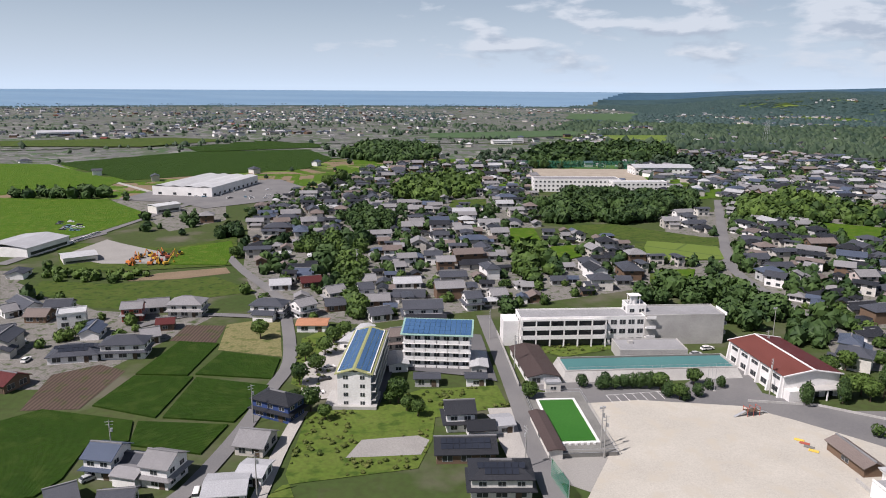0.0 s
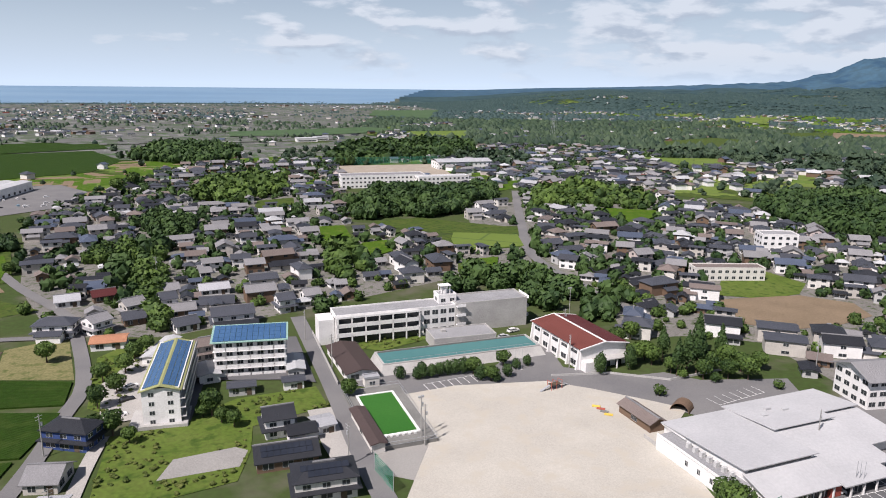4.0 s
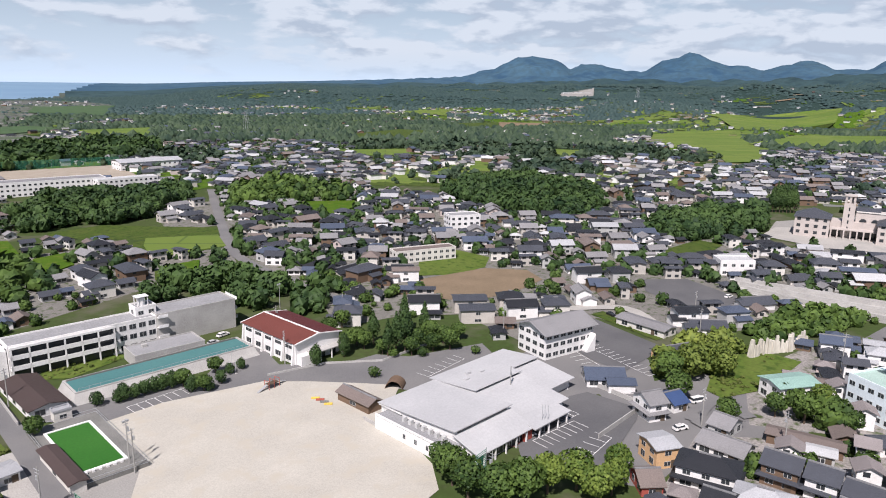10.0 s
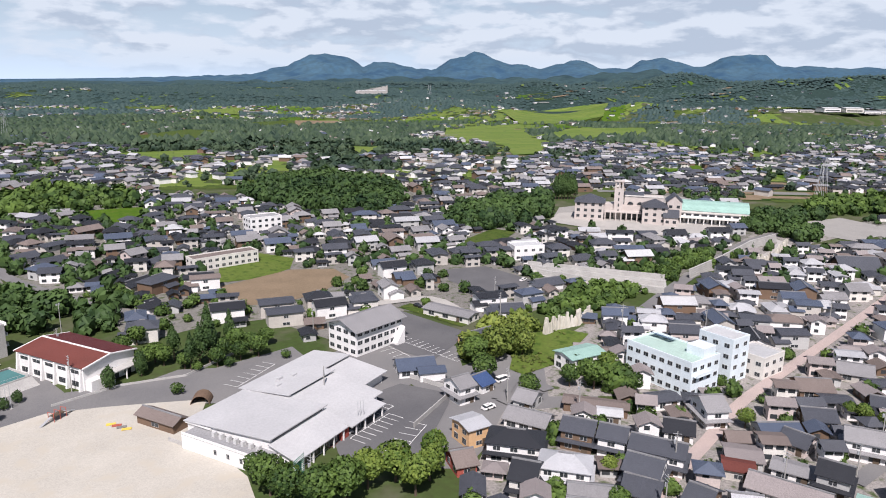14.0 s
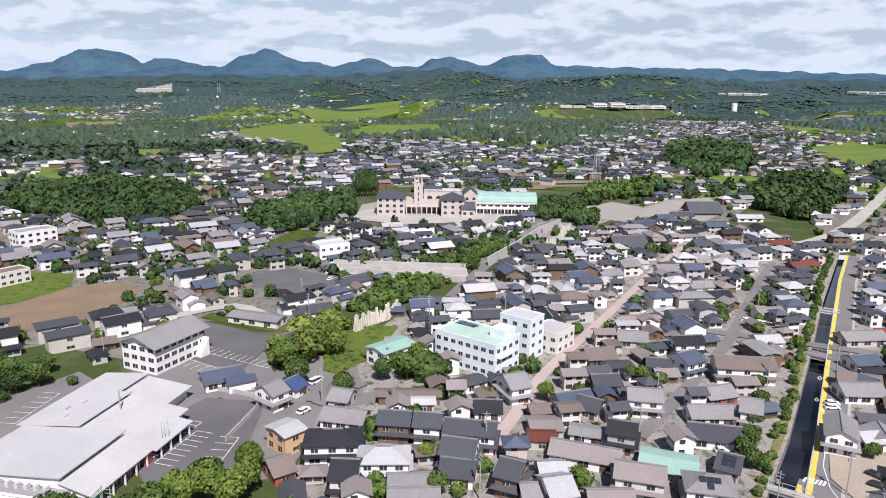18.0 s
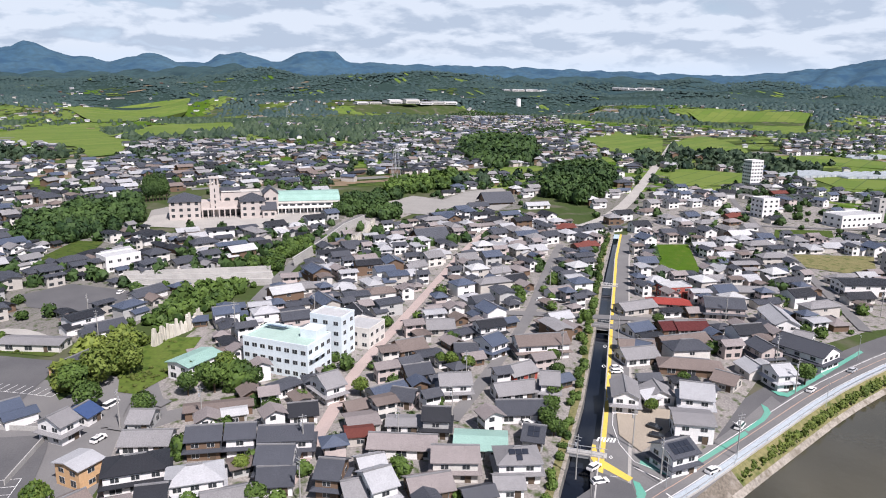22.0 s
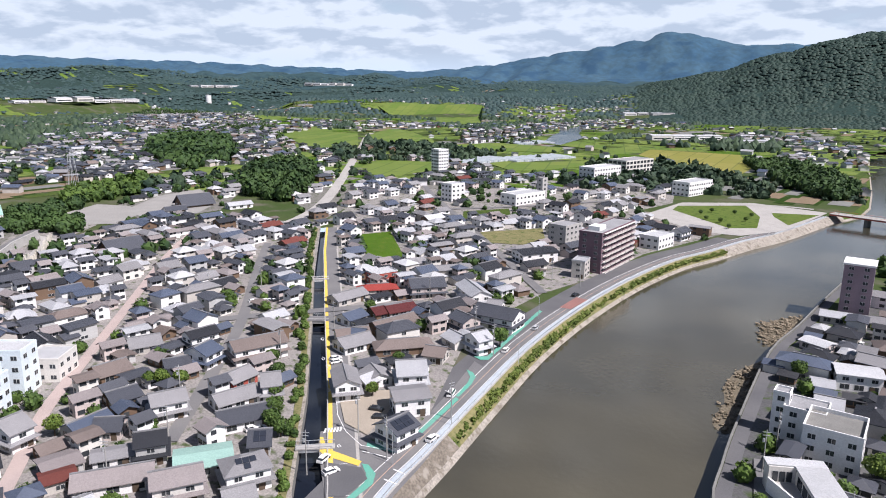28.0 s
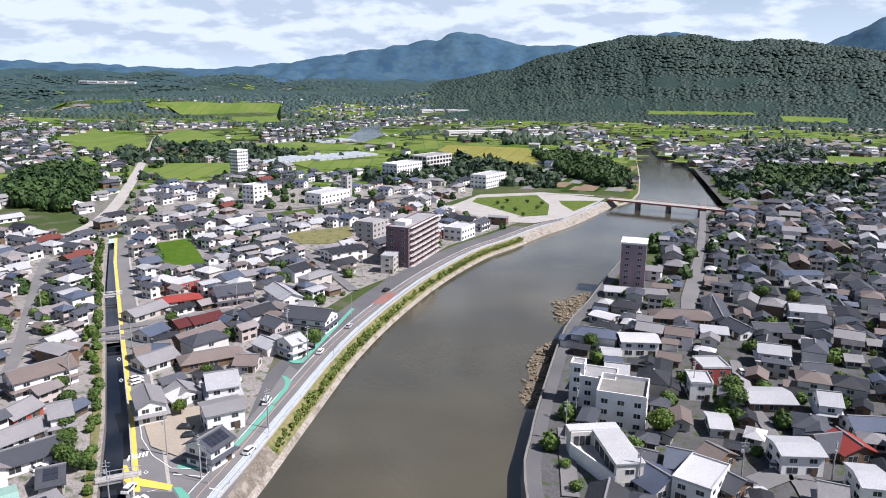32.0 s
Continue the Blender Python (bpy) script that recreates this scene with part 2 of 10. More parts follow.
M_STRIP_B = mat("haze_tinted_field_grey", (0.135, 0.138, 0.128), (0.115, 0.12, 0.112), 0.95, 0.1, 0.05)
M_STRIP_C = mat("haze_tinted_field_green", (0.060, 0.105, 0.048), (0.072, 0.115, 0.055), 0.95, 0.1, 0.05)
M_STRIP_D = mat("haze_tinted_field_pale", (0.20, 0.20, 0.185), (0.165, 0.168, 0.16), 0.95, 0.1, 0.05)
M_WHITE_LINE = mat("road_paint_white", (0.78, 0.78, 0.76), (0.68, 0.68, 0.66), 0.7, 2.0, 5.0)
M_YELLOW = mat("road_paint_yellow", (0.72, 0.52, 0.10), (0.62, 0.44, 0.09), 0.8, 1.0, 4.0)
M_GREENPAINT = mat("road_paint_green", (0.105, 0.36, 0.27), (0.15, 0.33, 0.265), 0.8, 1.0, 4.0)
M_REDPAVE = mat("red_paving", (0.30, 0.150, 0.130), (0.23, 0.125, 0.112), 0.85, 1.0, 4.0)
M_PINKPAVE = mat("pinkish_street_paving", (0.42, 0.34, 0.31), (0.36, 0.30, 0.28), 0.85, 1.0, 4.0)
M_GLASS = mat("window_glass", (0.03, 0.035, 0.04), (0.05, 0.055, 0.06), 0.12, 2.0, 1.0, spec=0.5)
M_FRAME = mat("window_aluminium", (0.55, 0.55, 0.54), (0.45, 0.45, 0.44), 0.5, 2.0, 3.0)
M_HALL = mat("white_hall_roofing", (0.46, 0.46, 0.462), (0.40, 0.40, 0.405), 0.6, 0.6, 1.5, space="obj", bands=(0.8, "X", 0.08), fine_mix=0.15)
M_SOLAR = mat("dark_solar_cells", (0.022, 0.026, 0.036), (0.032, 0.037, 0.050), 0.22, 1.0, 2.0, spec=0.4)
# the blue of the mirrored sky is painted into the cell colour
M_SOLAR_B = mat("sky_tinted_solar_cells", (0.045, 0.105, 0.215), (0.060, 0.130, 0.250), 0.22, 1.0, 2.0, spec=0.4)
M_POOLG = mat("green_court_surface", (0.030, 0.125, 0.018), (0.042, 0.145, 0.024), 0.5, 0.4, 1.5, fine_mix=0.25)
M_TEAL = mat("teal_sheeting", (0.065, 0.17, 0.17), (0.085, 0.20, 0.195), 0.7, 0.6, 2.0)
M_TRUNK = mat("bark", (0.12, 0.09, 0.065), (0.08, 0.06, 0.045), 0.95, 4.0, 9.0)
M_STEEL = mat("galvanised_steel", (0.50, 0.51, 0.52), (0.42, 0.43, 0.44), 0.5, 2.0, 4.0, metal=0.4)
M_POLE = mat("concrete_pole", (0.36, 0.35, 0.33), (0.28, 0.275, 0.26), 0.9, 2.0, 5.0)
M_RED = mat("red_steel_paint", (0.45, 0.11, 0.08), (0.36, 0.10, 0.07), 0.6, 2.0, 4.0)
M_NET = mat("green_net", (0.05, 0.20, 0.13), (0.06, 0.24, 0.16), 0.9, 2.0, 6.0)
M_RUBBER = mat("tyre_rubber", (0.02, 0.02, 0.02), (0.03, 0.03, 0.03), 0.9, 2.0, 6.0)
M_ROCK = mat("pale_cut_rock", (0.60, 0.57, 0.50), (0.42, 0.39, 0.33), 0.95, 2.5, 1.2, stretch=(1.5, 1.5, 0.35))

WALLS = {n: mat("wall_" + n, c, tuple(v * 0.85 for v in c), 0.85, 1.5, 2.5, vary=0.06, fine_mix=0.2) for n, c in {
    "white": (0.78, 0.765, 0.745), "cream": (0.66, 0.635, 0.59), "beige": (0.50, 0.47, 0.43), "grey": (0.44, 0.44, 0.43),
    "brown": (0.17, 0.115, 0.08), "pink": (0.55, 0.475, 0.445), "orange": (0.62, 0.40, 0.22), "navy": (0.045, 0.075, 0.20),
    "red": (0.36, 0.09, 0.07), "pale blue": (0.70, 0.78, 0.82), "yellow": (0.72, 0.62, 0.30), "umber pink": (0.17, 0.115, 0.135), "stone pink": (0.50, 0.45, 0.42), "plum": (0.30, 0.225, 0.255)}.items()}
ROOFS = {n: mat("roof_" + n.replace(" ", "_"), c, tuple(v * 0.78 for v in c), r, 1.2, 3.0, space="obj", bands=(3.4, "X", 0.28), bump=0.35,
                vary=0.2, spec=s * 0.5) for n, c, r, s in (
    ("dark grey", (0.072, 0.077, 0.092), 0.5, 0.4), ("black", (0.030, 0.032, 0.038), 0.5, 0.4), ("grey", (0.255, 0.25, 0.255), 0.65, 0.3),
    ("pale grey", (0.42, 0.425, 0.44), 0.6, 0.35), ("blue grey", (0.085, 0.105, 0.15), 0.45, 0.45), ("brown", (0.195, 0.16, 0.145), 0.7, 0.3), ("mauve grey", (0.27, 0.24, 0.235), 0.7, 0.3), ("rust", (0.20, 0.105, 0.085), 0.75, 0.25),
    ("red", (0.30, 0.055, 0.045), 0.7, 0.3), ("orange", (0.45, 0.22, 0.13), 0.75, 0.3), ("blue", (0.05, 0.085, 0.19), 0.45, 0.4),
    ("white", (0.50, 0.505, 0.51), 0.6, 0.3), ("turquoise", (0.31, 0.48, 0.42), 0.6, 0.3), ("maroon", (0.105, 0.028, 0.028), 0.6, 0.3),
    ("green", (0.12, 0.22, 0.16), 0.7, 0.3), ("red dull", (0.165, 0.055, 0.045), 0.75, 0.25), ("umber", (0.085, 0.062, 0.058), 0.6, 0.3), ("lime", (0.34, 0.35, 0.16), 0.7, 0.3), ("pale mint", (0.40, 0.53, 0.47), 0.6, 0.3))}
M_RIDGE = mat("ridge_tiles", (0.24, 0.24, 0.245), (0.16, 0.16, 0.165), 0.7, 2.0, 5.0)
L_BANK = leaf_mat("bank_growth", (0.052, 0.086, 0.016), (0.150, 0.180, 0.040))
L_WEED = leaf_mat("tall_weeds", (0.040, 0.066, 0.012), (0.125, 0.140, 0.036))
L_BROAD = leaf_mat("broad_leaves", (0.020, 0.044, 0.012), (0.098, 0.155, 0.032))
L_DARK = leaf_mat("dark_evergreen_leaves", (0.014, 0.034, 0.013), (0.060, 0.104, 0.028))
L_BRIGHT = leaf_mat("bright_leaves", (0.045, 0.085, 0.016), (0.17, 0.22, 0.04))
L_BAMBOO = leaf_mat("bamboo_leaves", (0.045, 0.080, 0.014), (0.18, 0.22, 0.045))
# a slight blue haze tint is painted into these leaf greens
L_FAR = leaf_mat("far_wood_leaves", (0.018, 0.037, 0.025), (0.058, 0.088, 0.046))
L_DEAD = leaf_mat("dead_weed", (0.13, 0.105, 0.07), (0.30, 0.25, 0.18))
# matched to M_HILL, with the haze tint painted into it
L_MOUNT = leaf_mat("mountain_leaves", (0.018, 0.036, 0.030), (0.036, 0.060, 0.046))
# stronger blue: the haze over the farthest woods, put into leaf colour
L_HAZE = leaf_mat("haze_tinted_leaves", (0.027, 0.052, 0.052), (0.047, 0.077, 0.070))
CAR_PAINT = {n: mat("car_paint_" + n, c, tuple(v * 0.9 for v in c), 0.25, 1.0, 1.0, spec=0.6, fine_mix=0.05) for n, c in {
    "white": (0.78, 0.765, 0.745), "silver": (0.45, 0.46, 0.47), "black": (0.02, 0.02, 0.022), "blue": (0.20, 0.33, 0.42), "red": (0.42, 0.05, 0.04)}.items()}


# ---- mesh helpers ----
from mathutils.geometry import delaunay_2d_cdt


class Shape:
    """Collects corners and faces (with a material slot each) and links them as one mesh."""

    def __init__(self):
        self.v, self.f, self.m = [], [], []

    def face(self, pts, mi=0):
        n = len(self.v)
        self.v += [tuple(p) for p in pts]
        self.f.append(tuple(range(n, n + len(pts))))
        self.m.append(mi)
        return self

    def box(self, cx, cy, z0, sx, sy, sz, mi=0, rot=0.0):
        c, s = math.cos(rot), math.sin(rot)
        p = [(cx + c * x * sx / 2 - s * y * sy / 2, cy + s * x * sx / 2 + c * y * sy / 2) for x, y in ((-1, -1), (1, -1), (1, 1), (-1, 1))]
        return self.prism(p, z0, z0 + sz, mi)

    def prism(self, p, z0, z1, mi=0, top=None):
        """p: counter-clockwise plan outline."""
        n, k = len(self.v), len(p)
        self.v += [(x, y, z0) for x, y in p] + [(x, y, z1) for x, y in p]
        self.f += [tuple(n + k - 1 - i for i in range(k)), tuple(n + k + i for i in range(k))]
        self.m += [mi, mi if top is None else top]
        for i in range(k):
            j = (i + 1) % k
            self.f.append((n + i, n + j, n + k + j, n + k + i))
            self.m.append(mi)
        return self

    def hull(self, bottom, upper, mi=0):
        """Two loops of the same count of 3D corners, joined and capped."""
        n, k = len(self.v), len(bottom)
        self.v += [tuple(p) for p in bottom] + [tuple(p) for p in upper]
        self.f += [tuple(n + k - 1 - i for i in range(k)), tuple(n + k + i for i in range(k))]
        self.m += [mi, mi]
        for i in range(k):
            j = (i + 1) % k
            self.f.append((n + i, n + j, n + k + j, n + k + i))
            self.m.append(mi)
        return self

    def tube(self, a, b, r0, r1=None, n=6, mi=0):
        a, b = Vector(a), Vector(b)
        q = (b - a).to_track_quat("Z", "Y")
        r1 = r0 if r1 is None else r1
        ring = [q @ Vector((math.cos(i * math.tau / n), math.sin(i * math.tau / n), 0)) for i in range(n)]
        return self.hull([a + r * r0 for r in ring], [b + r * r1 for r in ring], mi)

    def mesh(self, name, mats):
        me = bpy.data.meshes.new(name)
        me.from_pydata(self.v, [], self.f)
        for m in mats if isinstance(mats, (list, tuple)) else (mats,):
            me.materials.append(m)
        if any(self.m):
            me.polygons.foreach_set("material_index", self.m)
        me.update()
        return me


def part(name, shape, mats, parent, label="", at=None):
    me = shape if isinstance(shape, bpy.types.Mesh) else shape.mesh(name, mats)
    ob = new(name, me)
    ob.parent = parent
    if at is not None:
        ob.matrix_basis = at
    return tagged(ob, label)


def thing(name, x, y, z, rot, label, category, group="", kind=""):
    e = new(name)
    e.empty_display_size = 0.5
    e.matrix_basis = pose(x, y, z, 0, 0, rot)
    return tagged(e, label, category, group, kind)


def structure(name, shape, mats, label="", category=""):
    me = shape if isinstance(shape, bpy.types.Mesh) else shape.mesh(name, mats)
    return tagged(new(name, me), label, category, kind="structure")


# ---- the lie of the land ----
# peaks and saddles of the ridges: bearing and height over the level, in degrees
SKYLINE = ((-60, -0.9), (13, -0.9), (15, -0.45), (20, -0.2), (29.1, 0.02), (39.7, 0.4), (41.8, 0.73), (43.5, 1.19), (45.3, 2.03), (46.4, 2.22), (47.5, 2.11), (49, 1.49), (49.5, 1.2), (50.1, 1.51), (51.7, 1.58), (53.7, 1.09), (55, 1.02), (56.3, 1.94), (58.3, 2.47), (59.8, 2.06), (61.1, 1.44), (62.2, 1.58), (63.3, 1.17), (64.4, 1.51), (65.6, 1.9), (67, 1.74), (68.1, 1.21))
SKYLINE += ((69.9, 1.35), (70.7, 1.92), (72.6, 2.13), (74.6, 1.54), (75.5, 1.58), (76.7, 2.21), (78.3, 2.32), (79.5, 2.24), (80.5, 1.56), (81.9, 1.52), (86.8, 1.38), (93, 1.33), (101.6, 1.08), (109.3, 0.82), (112.3, 1.08), (116.1, 1.49), (121.3, 2.42), (126.6, 3.33), (129.2, 3.99), (131, 3.58), (134, 2.97), (139.2, 2.98), (142.5, 3.38), (145.3, 3.96), (148.5, 3.13), (154.8, 2.68), (158.5, 4.67), (172, 5))
NEAR_RIDGE = ((100, -1.2), (108, -0.9), (123.9, -0.77), (129.7, 0.37), (132.8, 1.05), (135.4, 1.92), (140.5, 2.89), (145.7, 3.52), (150.7, 3.57), (152.9, 3.27), (155.5, 2.55), (172, 1))


UPLAND = ((13, -0.9), (20, -0.45), (27, -0.2), (40, -0.05), (50, 0.2), (60, 0.4), (70, 0.65), (78, 0.55), (88, 0.4), (100, 0.25), (112, 0.05), (125, 0.1), (140, 0.4), (172, 0.4))


def table(rows, a):
    """Straight lines between the rows."""
    i = min(max(bisect_row(rows, a), 1), len(rows) - 1)
    (x0, y0), (x1, y1) = rows[i - 1], rows[i]
    return y0 + (y1 - y0) * min(1.0, max(0.0, (a - x0) / (x1 - x0)))


def bisect_row(rows, a):
    lo, hi = 0, len(rows)
    while lo < hi:
        mid = (lo + hi) // 2
        if rows[mid][0] < a:
            lo = mid + 1
        else:
            hi = mid
    return lo


def ease(x, a, b):
    x = min(1.0, max(0.0, (x - a) / (b - a)))
    return x * x * (3 - 2 * x)


def land(x, y):
    """Height of the ground."""
    r, az = math.hypot(x, y), math.degrees(math.atan2(x, y))
    if az < -150:
        az += 360
    if r < 1200:
        return 0.0
    rough = 0.45 * math.sin(x * 0.0043 + 1.3 * math.sin(y * 0.0031)) + 0.35 * math.sin(y * 0.0057 + 1.1 * math.sin(x * 0.0047)) + 0.2 * math.sin(0.013 * x + 0.011 * y)
    inland = ease(az, 13.5, 24)
    upland = 90 + 3900 * math.tan(radians(table(UPLAND, az)))
    far = 90 + 4600 * math.tan(radians(table(SKYLINE, az)))
    fold = abs(math.sin(az * 1.15 + 0.9 * math.sin(r * 0.0041 + az * 0.3))) * 0.6 + abs(math.sin(az * 2.9 + 1.3 * math.sin(r * 0.009))) * 0.4
    climb = ease(r, 3950, 4600)
    spur = abs(math.sin(x * 0.011 + 1.9 * math.sin(y * 0.0067))) + abs(math.sin(y * 0.013 + 1.7 * math.sin(x * 0.0083))) + 0.5 * abs(math.sin(0.031 * x + 1.2 * math.sin(0.027 * y)))
    crag = 17 * (spur - 1.4) * ease(r, 3250, 3800) * ease(az, 26, 44) - 8 * ease(r, 4300, 4600) * ease(az, 26, 44)
    swell = 12 + 42 * ease(az, 46, 66) * ease(r, 1700, 2500) * (1 - ease(az, 112, 122))
    rough = 0.65 * rough + 0.5 * (1 - 2 * abs(math.sin(x * 0.0037 + 1.1 * math.sin(y * 0.0029))))
    z = inland * (upland * ease(r, 1900, 3900) + (far - upland) * climb * (1 - 0.3 * fold * (1 - climb)) + swell * rough * ease(r, 1200, 2000) * (1 - ease(r, 3500, 4200)) + crag)
    near = 90 + 2700 * math.tan(radians(table(NEAR_RIDGE, az))) if az > 100 else 0
    if near > 0:
        z = max(z, near * ease(r, 1850, 2700) * (1 + 0.10 * rough - 0.20 * fold * (1 - ease(r, 1850, 2700)) + 0.05 * (spur - 1.4)) * (1 - 0.4 * ease(r, 2900, 3700)))
    if inland < 1:
        z += (1 - inland) * 61 * ease(r, 3280, 4900) ** 0.8 * (r > 3280)
    return z


def sheet(name, poly, mats, z=0.0, step=0.0, label="", category="", link=True):
    """A level or draped sheet inside a plan outline."""
    pts = [Vector(p) for p in poly]
    n = len(pts)
    if step:
        xs, ys = [p.x for p in pts], [p.y for p in pts]
        gx = np.arange(min(xs) + step / 2, max(xs), step)
        gy = np.arange(min(ys) + step / 2, max(ys), step)
        pts += [Vector((a, b)) for a in gx for b in gy]
    v, _, f, _, _, _ = delaunay_2d_cdt(pts, [], [list(range(n))], 1, 0.01)
    me = bpy.data.meshes.new(name)
    me.from_pydata([(p.x, p.y, z + (land(p.x, p.y) if step else 0.0)) for p in v], [], f)
    me.materials.append(mats)
    me.update()
    if sum(p.normal.z for p in me.polygons) < 0:
        me.flip_normals()
    return structure(name, me, mats, label, category) if link else me


def strip_outline(line, width):
    """Plan outline of a ribbon of that width along a line."""
    left, right = [], []
    for i, p in enumerate(line):
        a, b = Vector(line[max(0, i - 1)]), Vector(line[min(len(line) - 1, i + 1)])
        d = (b - a).normalized()
        q = Vector((-d.y, d.x)) * width / 2
        left.append((p[0] + q.x, p[1] + q.y))
        right.append((p[0] - q.x, p[1] - q.y))
    return left, right


def smooth(line, n=3):
    """Rounds a line with a spline through its points."""
    out = []
    for i in range(len(line) - 1):
        p = [Vector(line[max(0, min(len(line) - 1, i + k))]) for k in (-1, 0, 1, 2)]
        for k in range(n):
            t = k / n
            q = 0.5 * ((2 * p[1]) + (p[2] - p[0]) * t + (2 * p[0] - 5 * p[1] + 4 * p[2] - p[3]) * t * t + (3 * p[1] - p[0] - 3 * p[2] + p[3]) * t ** 3)
            out.append((q.x, q.y))
    return out + [tuple(line[-1])]


# which plots are taken: 2 m squares
CELL, X0, Y0, NX, NY = 2.0, -700.0, -1100.0, 1000, 1200
taken = np.zeros((NX, NY), dtype=bool)


def inside(poly, xs, ys):
    r = np.zeros(np.shape(xs), dtype=bool)
    j = len(poly) - 1
    for i in range(len(poly)):
        (ax, ay), (bx, by) = poly[i], poly[j]
        if ay != by:
            r ^= ((ay > ys) != (by > ys)) & (xs < (bx - ax) * (ys - ay) / (by - ay) + ax)
        j = i
    return r


def take(poly):
    xs, ys = [p[0] for p in poly], [p[1] for p in poly]
    i0, i1 = max(0, int((min(xs) - X0) / CELL)), min(NX, int((max(xs) - X0) / CELL) + 2)
    j0, j1 = max(0, int((min(ys) - Y0) / CELL)), min(NY, int((max(ys) - Y0) / CELL) + 2)
    if i0 < i1 and j0 < j1:
        gx, gy = np.meshgrid(X0 + (np.arange(i0, i1) + 0.5) * CELL, Y0 + (np.arange(j0, j1) + 0.5) * CELL, indexing="ij")
        taken[i0:i1, j0:j1] |= inside(poly, gx, gy)


def rect(x, y, L, W, rot):
    c, s = math.cos(radians(rot)), math.sin(radians(rot))
    return [(x + c * a * L / 2 - s * b * W / 2, y + s * a * L / 2 + c * b * W / 2) for a, b in ((-1, -1), (1, -1), (1, 1), (-1, 1))]


def is_free(poly):
    for (ax, ay), (bx, by) in zip(poly, poly[1:] + poly[:1]):
        for t in (0, 0.34, 0.67):
            i, j = int((ax + (bx - ax) * t - X0) / CELL), int((ay + (by - ay) * t - Y0) / CELL)
            if 0 <= i < NX and 0 <= j < NY and taken[i, j]:
                return False
    cx, cy = sum(p[0] for p in poly) / 4, sum(p[1] for p in poly) / 4
    i, j = int((cx - X0) / CELL), int((cy - Y0) / CELL)
    return not (0 <= i < NX and 0 <= j < NY and taken[i, j])


# ---- ground, river, canal, sea ----
RIVER_L = smooth([(60, 38), (92, 2), (116, -24), (137.8, -44.5), (150, -57.8), (174.4, -83.3), (205.8, -117.2), (237, -158), (266, -203), (290, -250), (300, -282), (314, -320), (325, -358), (346, -411), (358, -440),
                  (392, -520), (592, -777), (740, -960), (900, -1080)])
RIVER_R = smooth([(880, -1120), (700, -985), (625, -865), (475, -735), (326, -560), (282, -480), (267, -420), (250, -345), (225, -290), (190, -226), (172, -192),
                  (136, -143), (118.5, -121), (104, -105), (60, -70), (20, -40)])
CANAL_L = [(120, -16.5), (143.3, -21.8), (194.2, -35.5), (261, -50.8), (375, -75.8), (436, -91.5)]
CANAL_R = [(436, -95.3), (375, -80.3), (261, -55.6), (194.2, -41.5), (142.1, -29.6), (120, -24)]
RIVER, CANAL = RIVER_L + RIVER_R, CANAL_L + CANAL_R
take(RIVER), take(CANAL)

RINGS = [40, 90, 140, 200, 280, 380, 500, 650, 800, 1000, 1220]
SPOKES = 240


def ground_sheet():
    pts = [Vector((0.5, 0.5))]
    for k, r in enumerate(RINGS):
        pts += [Vector((r * math.sin(i * math.tau / SPOKES), r * math.cos(i * math.tau / SPOKES))) for i in range(SPOKES)]
    holes = (RIVER, CANAL)
    edges, marks = [], []
    for h in holes:
        n = len(pts)
        pts += [Vector(p) for p in h]
        edges += [(n + i, n + (i + 1) % len(h)) for i in range(len(h))]
    v, _, f, _, _, _ = delaunay_2d_cdt(pts, edges, [], 0, 0.01)
    keep = []
    for t in f:
        cx, cy = sum(v[i].x for i in t) / len(t), sum(v[i].y for i in t) / len(t)
        if not any(bool(inside(h, np.array(cx), np.array(cy))) for h in holes):
            keep.append(tuple(t))
    verts = [(p.x, p.y, 0.0) for p in v]
    out = [1220, 1300, 1400, 1500, 1620, 1740, 1870, 2000, 2150, 2300, 2450, 2600, 2750, 2900, 3050, 3200, 3290, 3400, 3600, 3800, 3950, 4050, 4130, 4200, 4270, 4340, 4410, 4480, 4540, 4600, 4700, 4850, 4950]
    m = len(verts)
    n2 = SPOKES * 4
    for r in out:
        for i in range(n2):
            a = i * math.tau / n2
            x, y = r * math.sin(a), r * math.cos(a)
            verts.append((x, y, land(x, y) - (0.4 if r == 1220 else 0.0)))
    mats = [0] * len(keep)
    for k in range(len(out) - 1):
        for i in range(n2):
            j = (i + 1) % n2
            keep.append((m + k * n2 + i, m + k * n2 + j, m + (k + 1) * n2 + j, m + (k + 1) * n2 + i))
            az, r = (i + 0.5) * 360 / n2, out[k]
            az = az - 360 if az > 210 else az
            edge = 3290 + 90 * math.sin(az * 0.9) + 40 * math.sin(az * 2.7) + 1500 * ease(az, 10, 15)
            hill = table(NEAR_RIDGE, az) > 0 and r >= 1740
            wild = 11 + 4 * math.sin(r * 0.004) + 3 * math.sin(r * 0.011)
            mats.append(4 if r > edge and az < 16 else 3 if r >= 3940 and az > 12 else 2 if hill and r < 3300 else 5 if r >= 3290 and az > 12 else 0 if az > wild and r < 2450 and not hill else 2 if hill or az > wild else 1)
    me = bpy.data.meshes.new("ground")
    me.from_pydata(verts, [], keep)
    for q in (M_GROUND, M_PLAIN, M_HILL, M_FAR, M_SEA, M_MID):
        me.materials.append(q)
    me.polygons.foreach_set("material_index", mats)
    me.update()
    if me.polygons[0].normal.z < 0:
        me.flip_normals()
    for p in me.polygons:
        p.use_smooth = True
    return structure("ground", me, None, "town ground with far fields, wooded hills and sea", "ground")


